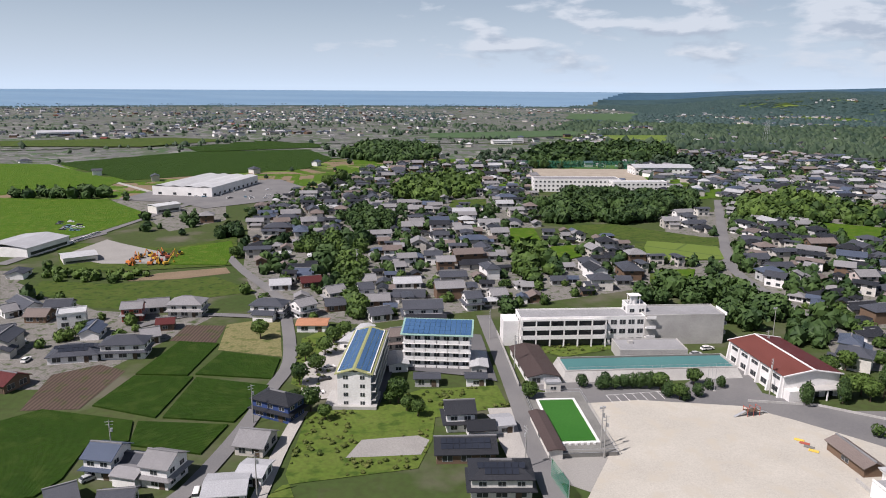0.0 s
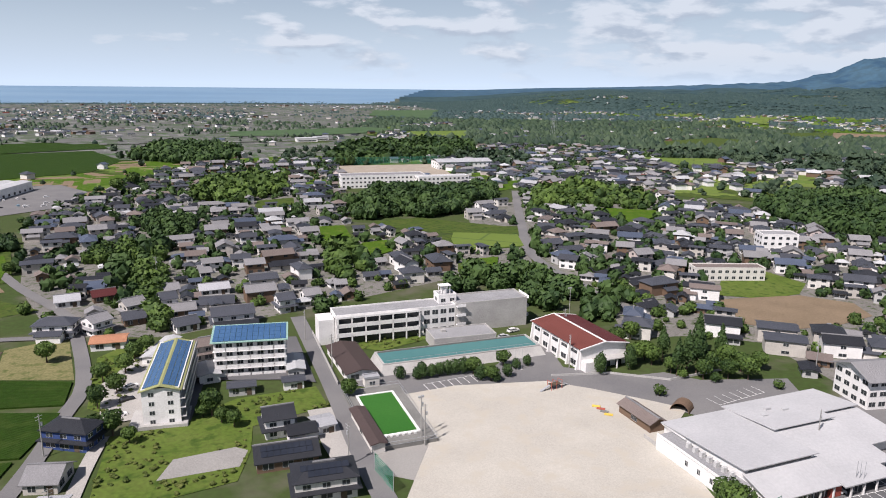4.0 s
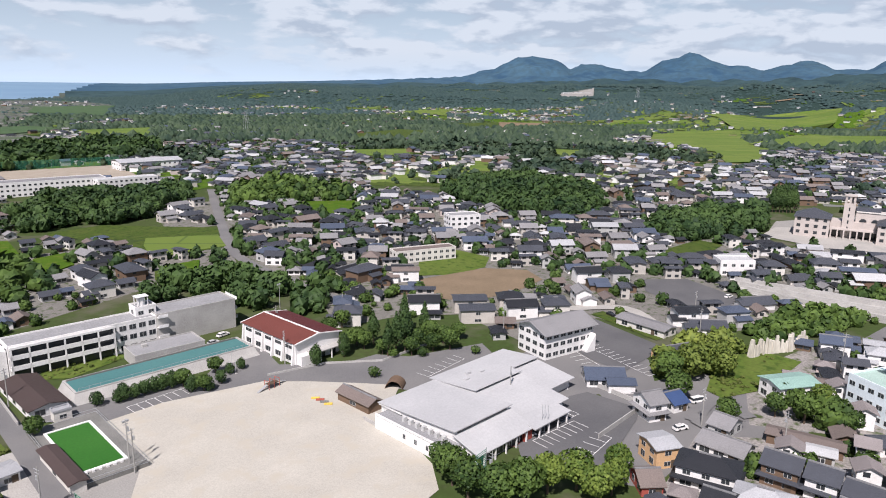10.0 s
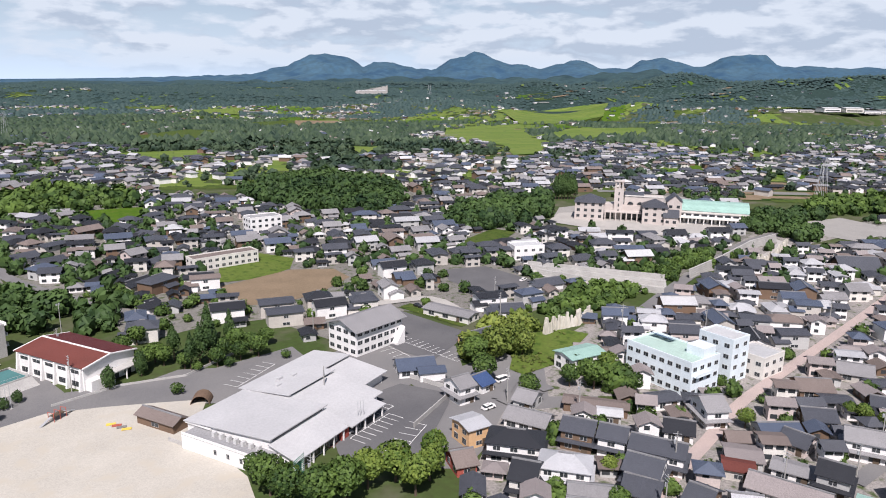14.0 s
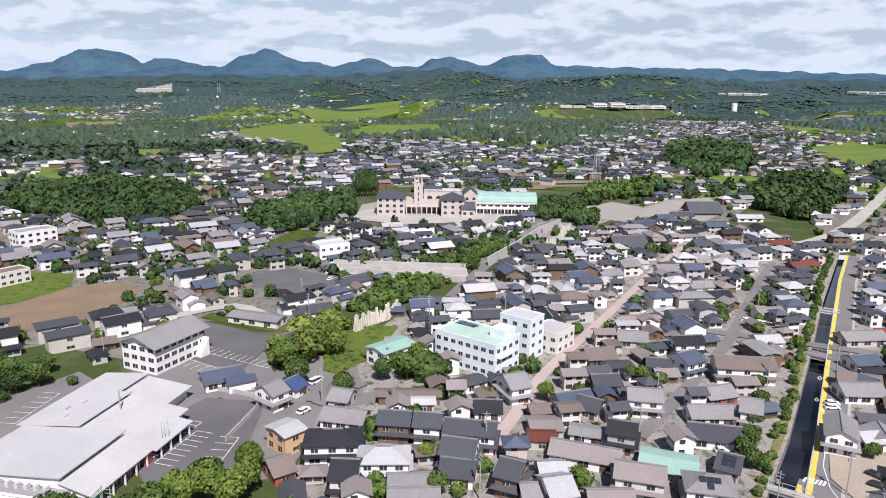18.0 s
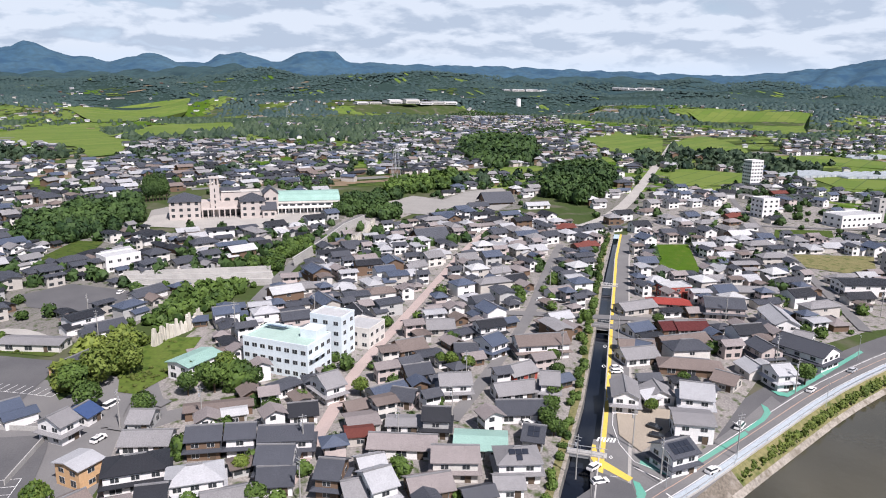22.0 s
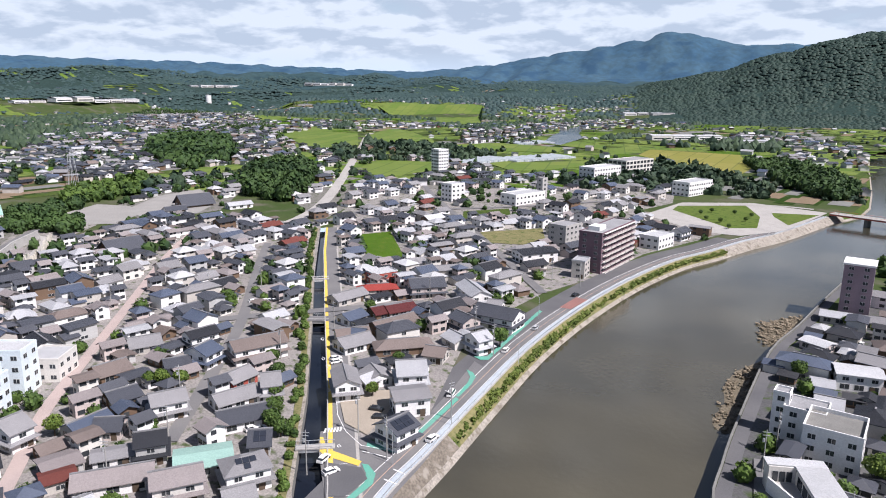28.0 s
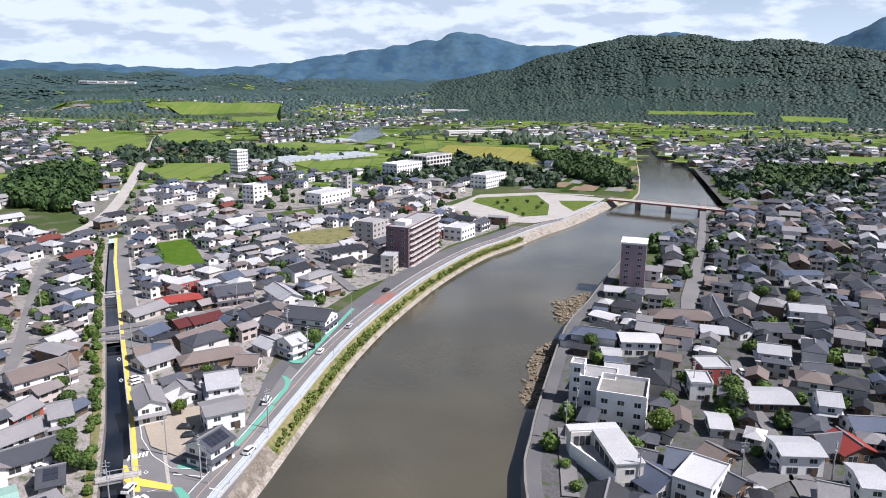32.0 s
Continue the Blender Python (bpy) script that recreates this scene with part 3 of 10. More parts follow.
def ground_fix(ob):
    """All faces look up."""
    bm = bmesh.new()
    bm.from_mesh(ob.data)
    bad = [f for f in bm.faces if f.normal.z < 0]
    bmesh.ops.reverse_faces(bm, faces=bad)
    bm.to_mesh(ob.data)
    bm.free()


ground_fix(ground_sheet())


def ribbon(name, a, b, za, zb, mats, label="", category=""):
    """A sloping band between two lines of the same count."""
    s = Shape()
    for i in range(len(a) - 1):
        s.face([(*a[i], za), (*a[i + 1], za), (*b[i + 1], zb), (*b[i], zb)])
    return structure(name, s, mats, label, category)


def shifted(line, d):
    """The line moved sideways, d metres to the right of its run."""
    return strip_outline(line, 2 * d)[1]


M_WATER = bpy.data.materials.new("brown_river_water")
M_WATER.use_nodes = True
_nt = M_WATER.node_tree
_b = _nt.nodes["Principled BSDF"]
_b.inputs["Roughness"].default_value, _b.inputs["Specular IOR Level"].default_value = 0.11, 0.5
_g = _nt.nodes.new("ShaderNodeNewGeometry")
_n = _nt.nodes.new("ShaderNodeTexNoise")
_n.inputs["Scale"].default_value, _n.inputs["Detail"].default_value = 0.011, 3.0
_r = _nt.nodes.new("ShaderNodeValToRGB")
_r.color_ramp.elements[0].position, _r.color_ramp.elements[1].position = 0.35, 0.7
_r.color_ramp.elements[0].color, _r.color_ramp.elements[1].color = (0.036, 0.034, 0.024, 1), (0.104, 0.094, 0.064, 1)
_w = _nt.nodes.new("ShaderNodeTexNoise")
_w.inputs["Scale"].default_value, _w.inputs["Detail"].default_value = 0.45, 5.0
_bp = _nt.nodes.new("ShaderNodeBump")
_bp.inputs["Strength"].default_value, _bp.inputs["Distance"].default_value = 0.22, 0.2
for a, b in ((_g.outputs["Position"], _n.inputs["Vector"]), (_g.outputs["Position"], _w.inputs["Vector"]), (_n.outputs["Fac"], _r.inputs[0]),
             (_r.outputs[0], _b.inputs["Base Color"]), (_w.outputs["Fac"], _bp.inputs["Height"]), (_bp.outputs[0], _b.inputs["Normal"])):
    _nt.links.new(a, b)

sheet("river_water", RIVER, M_WATER, -4.0, label="calm brown tidal river water", category="river")
M_CANAL = mat("dark_canal_water", (0.007, 0.010, 0.017), (0.011, 0.014, 0.022), 0.06, 0.3, 0.6, spec=0.12)
sheet("canal_water", CANAL, M_CANAL, -2.6, label="dark still water in the canal", category="canal")
# town bank: pavement edge, grass slope, concrete toe; far bank: upright wall
_toe = shifted(RIVER_L, 3.5)
_g0, _g1 = next(i for i, p in enumerate(RIVER_L) if p[0] > 150), next(i for i, p in enumerate(RIVER_L) if p[1] < -290)
_g2 = next(i for i, p in enumerate(RIVER_L) if p[1] < -450)
M_APRON = mat("stained_bank_concrete", (0.33, 0.30, 0.26), (0.22, 0.20, 0.17), 0.95, 1.2, 1.5, c3=(0.15, 0.13, 0.10), fine_mix=0.5)
M_BARE = mat("bare_bank_earth", (0.19, 0.165, 0.135), (0.12, 0.105, 0.085), 0.95, 1.2, 1.5, c3=(0.26, 0.235, 0.20), fine_mix=0.5)
for _a, _b, _m, _t in ((0, _g0, M_BARE, "bare stained concrete apron of the bank"), (_g0, _g1, M_DRY, "grassy river bank slope with shrubs"),
                       (_g1, _g2, M_APRON, "bare stained concrete apron of the bank"), (_g2, len(RIVER_L) - 1, M_GRASS, "grassy river bank slope with shrubs")):
    ribbon("bank_slope", RIVER_L[_a:_b + 1], _toe[_a:_b + 1], 0.0, -2.9, _m, _t, "bank")
ribbon("bank_toe", _toe, shifted(RIVER_L, 5.3), -2.9, -4.3, M_APRON, "stained concrete toe of the river bank", "bank")
ribbon("river_wall", RIVER_R, shifted(RIVER_R, 0.6), 0.0, -4.5, M_CONC_D, "stained concrete river wall", "wall")
ribbon("canal_wall_north", CANAL_L, shifted(CANAL_L, 0.15), 0.0, -3.0, M_CONC_D, "stained canal side wall", "wall")
ribbon("canal_wall_south", CANAL_R, shifted(CANAL_R, 0.15), 0.0, -3.0, M_CONC_D, "stained canal side wall", "wall")


# ---- fields, yards and roads ----
level = [0.0]
FIELD_OUTLINES = []
WEEDY = []
BARE = []


def field(kind, material, outline, label, z=0.06, step=0):
    take(outline)
    FIELD_OUTLINES.append((min(p[0] for p in outline), max(p[0] for p in outline), min(p[1] for p in outline), max(p[1] for p in outline), outline))
    level[0] += 0.003
    if max(math.hypot(*p) for p in outline) > 1200:
        z, step = z + 0.9, step or 30
    if material == M_GRAVEL:
        BARE.append(outline)
    if material in (M_GRASS, M_MEADOW) and not step:
        WEEDY.append(outline)
    if material in (M_PADDY_D, M_PADDY, M_PADDY_Y) and not step:
        return structure(kind, Shape().prism(outline, 0.0, 0.5 + level[0]), material, label, "field")
    return sheet(kind, outline, material, z + level[0], step, label, kind.split("_")[-1])


def road(name, material, width, line, label, z=0.1):
    a, b = strip_outline(smooth(line, 4), width)
    take(a + b[::-1])
    level[0] += 0.003
    z += level[0]
    s = Shape()
    for i in range(len(a) - 1):
        s.face([(*b[i], z + land(*b[i])), (*b[i + 1], z + land(*b[i + 1])), (*a[i + 1], z + land(*a[i + 1])), (*a[i], z + land(*a[i]))])
    return structure(name, s, material, label, "road")


field("yard", M_ASPH, [(161.7, 157.0), (202.8, 163.0), (197.4, 127.6), (183.3, 115.7), (172.6, 118.0), (149.6, 124.2), (153.0, 140.9)], 'asphalt yard round the town office', z=0.03)
field("yard", M_ASPH, [(122.2, 93.1), (154.4, 104.6), (156.1, 99.6), (127.8, 86.5)], 'asphalt lane beside the car park', z=0.03)
field("yard", M_GRAVEL, [(41.9, 166.0), (42.2, 157.7), (35.0, 144.2), (23.9, 151.8), (28.8, 160.8)], 'pale gravel beside the pool', z=0.03)
field("yard", M_ASPH, [(150.5, 129.4), (174.5, 136.0), (178.5, 117.2), (202.3, 111.5), (197.4, 89.6), (192.0, 72.6), (177.5, 65.6), (161.9, 74.2), (148.0, 83.1), (130.5, 80.8), (124.0, 90.5), (153.4, 100.2), (162.4, 121.1)], 'asphalt lanes and yards between the houses', z=0.03)
field("paddy_field", M_PADDY_D, [(-121.1, 163.9), (-120.5, 177.0), (-113.0, 184.3), (-84.6, 177.8), (-80.8, 166.5), (-90.1, 162.3), (-88.5, 148.4), (-90.8, 141.0), (-103.3, 136.9)], 'rice paddy with an even deep green crop')
field("paddy_field", M_PADDY_D, [(-100.2, 187.1), (-97.3, 208.6), (-78.5, 208.0), (-79.3, 179.9)], 'rice paddy with an even deep green crop')
field("paddy_field", M_PADDY_D, [(-77.3, 207.6), (-53.2, 201.9), (-53.8, 193.5), (-56.9, 177.6), (-77.3, 180.0)], 'rice paddy with an even deep green crop')
field("paddy_field", M_PADDY_D, [(-83.0, 177.5), (-57.9, 175.9), (-60.1, 160.2), (-67.1, 161.8), (-79.9, 164.5)], 'rice paddy with an even deep green crop')
field("paddy_field", M_PADDY_D, [(-97.5, 209.9), (-94.3, 239.5), (-79.7, 237.5), (-80.8, 209.3)], 'rice paddy with an even deep green crop')
field("paddy_field", M_PADDY_D, [(-78.6, 210.2), (-75.8, 229.9), (-54.7, 224.1), (-53.4, 207.1)], 'rice paddy with an even deep green crop')
field("ploughed_plot", M_PLOT, [(-98.4, 240.6), (-98.4, 257.9), (-83.1, 257.6), (-81.2, 239.2)], 'ploughed vegetable plot with dark mulched rows')
field("dry_field", M_DRY, [(-78.2, 232.0), (-83.1, 258.9), (-64.9, 268.2), (-54.6, 226.1)], 'fallow field of dry yellow grass')
field("vegetable_plot", M_PLOT, [(-119.1, 183.9), (-123.9, 209.4), (-112.5, 218.1), (-102.1, 213.0), (-103.0, 185.2)], 'vegetable plot in brown rows')
field("grass_field", M_GRASS, [(-184.7, 300.2), (-187.5, 318.8), (-152.6, 314.8), (-110.0, 328.9), (-83.3, 304.5), (-105.6, 291.8), (-104.1, 273.9), (-144.4, 279.0)], 'rough green meadow')
field("soil_field", M_SOIL, [(-148.3, 319.8), (-139.5, 334.5), (-109.8, 346.4), (-104.3, 335.4), (-124.7, 324.4)], 'strip of bare brown soil')
field("grass_field", M_PADDY, [(-139.9, 350.2), (-148.1, 388.8), (-124.9, 407.5), (-116.1, 382.7), (-111.2, 351.0)], 'bright green meadow')
field("paddy_field", M_PADDY, [(-260.8, 385.3), (-373.6, 560.5), (-268.9, 559.4), (-205.8, 490.6), (-214.4, 434.5), (-226.6, 401.1)], 'broad bright green rice paddy')
field("paddy_field", M_PADDY, [(-386.9, 581.2), (-537.1, 814.5), (-449.0, 808.0), (-305.8, 667.8), (-299.8, 585.2)], 'bright green rice paddy')
field("paddy_field", M_PADDY_D, [(-449.0, 820.2), (-352.4, 972.2), (-196.7, 1029.2), (-139.2, 893.9), (-153.1, 780.5), (-206.2, 745.9), (-288.9, 685.4), (-304.1, 676.1)], 'green rice paddies in long strips')
field("paddy_field", M_PADDY_D, [(-377.7, 1043.6), (-314.9, 1183.5), (-202.6, 1132.4), (-181.4, 1059.5), (-337.3, 973.4)], 'green rice paddies in long strips')
field("grass_field", M_GRASS, [(-640.2, 1025.2), (-700.9, 1124.3), (-470.1, 1221.6), (-342.1, 1180.1), (-441.9, 1038.4)], 'pale green far fields', z=1, step=40)
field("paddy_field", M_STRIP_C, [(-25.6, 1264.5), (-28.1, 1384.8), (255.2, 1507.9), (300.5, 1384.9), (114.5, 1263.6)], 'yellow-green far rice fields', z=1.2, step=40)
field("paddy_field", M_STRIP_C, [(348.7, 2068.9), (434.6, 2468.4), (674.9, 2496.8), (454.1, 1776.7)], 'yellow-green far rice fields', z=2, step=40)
field("paddy_field", M_PADDY_Y, [(289.1, 1239.5), (293.8, 1353.6), (434.0, 1374.3), (364.8, 1181.7)], 'yellow-green far rice fields', z=1.2, step=40)
field("grass_field", M_PADDY, [(39.1, 394.6), (43.3, 452.6), (59.2, 453.1), (58.6, 407.1)], 'bright green plot between houses')
field("grass_field", M_PADDY, [(53.2, 367.9), (62.2, 398.2), (77.8, 403.2), (75.8, 375.0), (65.0, 365.7)], 'bright green plot between houses')
field("grass_field", M_GRASS, [(2.2, 522.5), (7.0, 568.6), (35.1, 578.7), (33.4, 533.9)], 'green plot between houses')
field("dry_field", M_PADDY_Y, [(115.7, 396.9), (122.5, 415.4), (159.7, 401.2), (151.8, 370.7), (110.5, 367.0)], 'yellow-green overgrown plot')
field("grass_field", M_PADDY, [(246.5, 469.5), (259.6, 480.1), (294.2, 461.4), (269.1, 420.2), (248.1, 424.3)], 'green meadow beside houses')
field("grass_field", M_PADDY, [(98.3, 319.2), (107.3, 345.5), (128.2, 348.3), (117.0, 319.7)], 'green plot between houses')
field("grass_field", M_GRASS, [(78.7, 448.2), (81.3, 463.5), (113.1, 470.7), (168.0, 423.4), (162.5, 404.3), (117.4, 415.3)], 'overgrown green plot between houses')
field("grass_lot", M_MEADOW, [(-37.1, 151.5), (-37.9, 184.4), (-23.0, 186.4), (-6.5, 200.2), (17.0, 203.5), (19.2, 188.9), (-1.9, 181.5), (-2.5, 168.5), (-5.7, 154.5), (-36.7, 146.7), (-39.3, 141.6), (-33.0, 141.7)], 'overgrown grassy building lot')
field("gravel_lot", M_GRAVEL, [(-23.8, 159.1), (-20.9, 168.3), (-6.3, 170.9), (-3.2, 168.5), (-5.2, 161.0)], 'grey gravel patch in the grass', z=0.1)
field("grass_lot", M_MEADOW, [(-46.8, 203.7), (-51.2, 243.9), (-40.1, 259.8), (-33.4, 250.3), (-35.6, 222.4), (-37.5, 195.7)], 'overgrown hedge bank beside the lane')
field("grass_lot", M_MEADOW, [(34.8, 231.5), (35.7, 238.6), (56.9, 243.1), (61.3, 235.8), (42.0, 227.9)], 'school lawn')
field("sports_ground", M_SAND, [(41.1, 191.1), (58.2, 193.7), (86.9, 190.1), (98.4, 181.3), (108.9, 171.7), (118.7, 162.1), (103.5, 148.1), (97.8, 120.4), (91.9, 110.6), (73.9, 105.3), (31.7, 122.7), (30.8, 137.9), (41.4, 159.9)], 'broad pale sand sports ground')
field("school_yard", M_ASPH, [(25.9, 203.5), (47.8, 208.6), (71.9, 201.5), (93.0, 223.9), (101.2, 227.2), (97.1, 199.2), (114.1, 187.3), (127.2, 187.3), (134.9, 179.0), (162.9, 173.2), (157.4, 159.2), (119.1, 157.0), (116.0, 161.1), (97.4, 179.4), (86.1, 188.5), (57.6, 191.7), (41.1, 191.1), (37.6, 194.5)], 'grey asphalt school yard and approach', z=0.05)
field("grass_field", M_MEADOW, [(199.8, 258.6), (224.1, 288.9), (250.1, 289.4), (253.5, 265.7), (237.2, 251.7), (216.6, 249.2)], 'bright green lawn field')
field("soil_field", M_SOIL, [(195.7, 253.2), (235.8, 250.1), (250.1, 234.4), (243.4, 218.1), (217.2, 211.2), (192.2, 213.0), (180.8, 229.3)], 'bare brown soil field')
field("grass_field", M_GRASS, [(103.7, 374.4), (114.1, 411.2), (160.7, 407.2), (150.2, 369.6), (124.4, 366.8)], 'green plot between houses')
field("grass_field", M_GRASS, [(98.2, 324.1), (103.2, 340.3), (119.6, 343.3), (119.4, 325.6), (108.4, 311.2)], 'green plot between houses')
field("grass_field", M_GRASS, [(469.6, 714.7), (535.6, 802.7), (572.5, 753.7), (529.9, 696.9)], 'green plot before the wood', z=0.5, step=20)
field("paddy_field", M_PADDY_Y, [(666.5, 594.8), (765.3, 675.9), (779.6, 636.3), (730.0, 587.2)], 'bright green clearing')
field("paddy_field", M_PADDY_Y, [(1163.8, 1579.6), (1379.0, 1858.6), (1498.3, 1816.3), (1250.0, 1501.9)], 'yellow-green far field', z=2, step=40)
field("car_park", M_ASPH_D, [(120.5, 113.7), (153.7, 125.1), (160.3, 123.7), (163.6, 107.1), (156.8, 103.5), (131.5, 93.9), (117.2, 98.6), (112.9, 103.8)], 'asphalt car park with white bays')
field("car_park", M_ASPH_D, [(186.1, 154.3), (217.3, 168.3), (211.9, 133.4), (199.1, 128.7), (181.9, 126.3), (181.8, 138.1)], 'large asphalt car park with white bays')
field("car_park", M_ASPH_D, [(281.3, 190.0), (300.1, 177.0), (291.6, 147.2), (269.4, 138.3), (258.9, 147.8), (266.1, 176.4)], 'grey asphalt car park')
field("grass_field", M_GRASS, [(220.2, 170.6), (227.5, 170.3), (222.1, 136.1), (215.4, 136.9)], 'strip of mown grass')
field("grass_field", M_MEADOW, [(190.1, 102.0), (219.6, 115.2), (236.1, 105.2), (237.3, 94.5), (205.7, 90.8), (189.0, 96.3)], 'bright grassy slope')
field("paddy_field", M_PADDY_Y, [(1201.3, 817.6), (1451.4, 767.1), (1217.2, 635.3), (1024.1, 498.8), (863.4, 429.8), (818.0, 445.5), (947.0, 533.9), (973.8, 662.5)], 'broad yellow-green rice fields')
field("paddy_field", M_PADDY_Y, [(1830.0, 1090.9), (2305.4, 1156.3), (2486.5, 963.8), (2187.9, 869.8), (1810.8, 796.1), (1481.7, 706.8), (1426.6, 762.5), (1770.7, 1001.7)], 'yellow-green rice terraces', z=1.5, step=30)
field("paddy_field", M_PADDY_Y, [(1380.7, 619.5), (1533.2, 515.7), (1339.8, 436.6), (1140.3, 499.1), (1117.0, 576.0)], 'yellow-green rice field', z=1, step=30)
field("paddy_field", M_PADDY_Y, [(2593.5, 930.0), (2614.9, 788.3), (2342.2, 694.0), (2288.3, 807.7)], 'yellow-green far rice field', z=1.5, step=30)
field("paddy_field", M_PADDY_Y, [(1368.5, 1856.3), (1536.8, 1836.4), (1248.1, 1493.0), (1151.2, 1549.1)], 'yellow-green far clearing', z=1.5, step=30)
field("paddy_field", M_PADDY_Y, [(486.0, 838.5), (598.5, 795.8), (541.1, 717.3), (486.0, 758.6)], 'bright green field before the woods')
field("grass_field", M_GRASS, [(668.1, 1055.0), (822.4, 1129.4), (846.5, 1065.7), (673.9, 902.9), (600.7, 934.8)], 'olive green clearing in the woods', z=1, step=30)
field("grass_field", M_GRASS, [(1050.3, 1230.1), (1257.1, 1301.7), (1074.8, 1110.2), (967.1, 1095.2)], 'olive green clearing in the woods', z=1, step=30)
field("soil_field", M_SOIL, [(1259.0, 1299.8), (1355.1, 1247.3), (1183.0, 1079.2), (1076.5, 1108.5)], 'brown field in a clearing', z=1, step=30)
field("paddy_field", M_PADDY_Y, [(743.5, 666.4), (814.3, 658.1), (739.7, 597.8), (695.4, 611.7)], 'bright green clearing')
field("bare_slope", M_GRAVEL, [(2269.8, 1991.8), (2577.0, 2061.3), (2170.6, 1736.4), (2121.7, 1844.9)], 'pale quarry slope among the woods', z=2, step=30)
field("paddy_field", M_PADDY, [(786.9, 254.0), (838.3, 211.8), (791.7, 193.6), (749.1, 235.3)], 'green field among houses')
field("paddy_field", M_PADDY_Y, [(695.6, 622.8), (777.5, 685.2), (796.9, 642.7), (728.4, 592.2)], 'bright green clearing')
field("grass_field", M_GRASS, [(341.0, 219.0), (386.1, 222.8), (385.0, 206.0), (355.1, 198.8), (333.0, 206.2)], 'green plot beside white building')
field("school_plateau", M_GRAVEL, [(449.8, 210.6), (486.7, 223.8), (553.9, 197.3), (607.3, 174.0), (594.2, 154.5), (538.1, 141.0), (458.6, 143.3), (437.5, 188.4)], 'pale paved yard of the hill school')
field("school_forecourt", M_LANE, [(430, 206), (466, 214), (486, 196), (560, 150), (552, 92), (500, 92), (440, 108), (424, 150)], 'pale paved forecourt of the hill school', z=0.09)
field("bare_terrace", M_CONC, [(300, 150), (313, 161), (321, 128), (331, 95), (306, 86), (302, 118)], 'pale stone terraces below the school', z=0.07)
field("bare_slope", M_LANE, [(381, 67), (404, 67), (452, 66), (467, 69), (452, 58), (412, 57)], 'pale concrete cutting beside the climbing lane', z=0.09)
field("bare_slope", M_GRAVEL, [(500, 60), (540, 64), (575, 45), (560, 22), (520, 16), (490, 28)], 'pale cut slope above the temple', z=0.09)
field("paddy_field", M_PADDY, [(347.0, -97.7), (406.1, -109.7), (408.4, -129.4), (343.4, -116.7)], 'bright green rice paddy among houses')
field("paddy_field", M_PADDY_Y, [(1253.6, -196.1), (1343.6, -262.6), (1256.2, -337.9), (977.7, -263.5), (921.8, -226.8), (1018.2, -196.9)], 'yellow-green rice field')
field("paddy_field", M_PADDY_Y, [(1174.2, -333.4), (1405.5, -441.7), (1293.5, -448.5), (1083.6, -417.3), (968.2, -377.2), (1044.6, -302.9)], 'yellow-green rice field')
field("paddy_field", M_PADDY_Y, [(2013.5, -591.3), (2091.3, -832.7), (1858.7, -866.0), (1481.2, -688.8), (1453.8, -591.2), (1665.4, -644.3), (1845.7, -590.8)], 'broad green rice plain', z=1, step=30)
field("paddy_field", M_PADDY_Y, [(762.5, -215.7), (809.6, -240.5), (772.1, -299.7), (698.4, -270.6), (661.0, -210.4), (686.4, -193.5)], 'yellow-green rice field')
field("paddy_field", M_PADDY_Y, [(984.4, -403.8), (1001.8, -492.5), (897.2, -549.8), (831.6, -503.2), (901.8, -403.8)], 'yellow-green rice field')
field("paddy_field", M_PADDY_Y, [(737.9, -353.5), (729.9, -496.1), (685.0, -470.4), (662.2, -371.7), (666.8, -346.1)], 'green rice field')
field("paddy_field", M_PADDY_Y, [(1098.7, -618.3), (917.2, -636.4), (845.7, -580.8), (967.8, -550.3)], 'green rice field')
field("paddy_field", M_PADDY_Y, [(915.6, -1781.1), (779.6, -1844.6), (753.2, -1785.8), (873.2, -1721.3)], 'yellow-green rice fields below the hill', z=1.5, step=30)
field("paddy_field", M_RIPE, [(777.6, -591.8), (843.5, -661.1), (739.0, -728.6), (605.5, -615.5), (552.6, -540.5), (626.3, -546.5)], 'ripe yellow rice field')
field("river_reach", M_WATER, [(978.8, -560.5), (1267.2, -767.1), (1356.8, -873.2), (1036.6, -670.0), (930.8, -563.9)], "upper reach of the river between fields", z=0.3)
field("park_ground", M_LANE, [(408.9, -319.9), (442.9, -382.2), (422.7, -434.9), (369.6, -453.8), (330.1, -369.9), (327.6, -330.3), (346.0, -314.1)], "pale paved ground of the riverside park", z=0.05)
field("park_lawn", M_MEADOW, [(418.2, -352.5), (431.2, -368.6), (414.3, -419.6), (373.5, -392.4), (342.8, -358.8), (348.9, -341.0)], 'mown lawn of the riverside park')
field("park_lawn", M_MEADOW, [(370.2, -402.2), (383.1, -413.0), (364.7, -439.4), (343.3, -386.4)], 'mown lawn of the riverside park')
field("dry_field", M_DRY, [(363.4, -171.6), (390.2, -182.2), (388.5, -225.2), (358.2, -209.9), (347.6, -194.6)], 'dry yellowish plot')
field("grass_field", M_GRASS, [(435.1, -190.1), (461.2, -201.5), (461.4, -238.1), (434.0, -226.3)], 'green plot')
field("gravel_lot", M_TAN, [(188.7, -43.8), (190.2, -51.0), (187.3, -64.3), (172.0, -52.4), (163.8, -45.2), (172.6, -41.4)], 'bare gravel car park', z=0.1)
field("car_park", M_ASPH_D, [(139.7, -28.6), (154.3, -31.9), (148.7, -39.5), (143.4, -39.5), (138.1, -32.7)], 'small asphalt car park with white bays', z=0.09)
field("paddy_field", M_PADDY_Y, [(1176.1, -1591.0), (1199.8, -1633.7), (982.1, -1764.0), (961.8, -1756.6)], 'yellow-green rice fields below the hill', z=1.5, step=30)
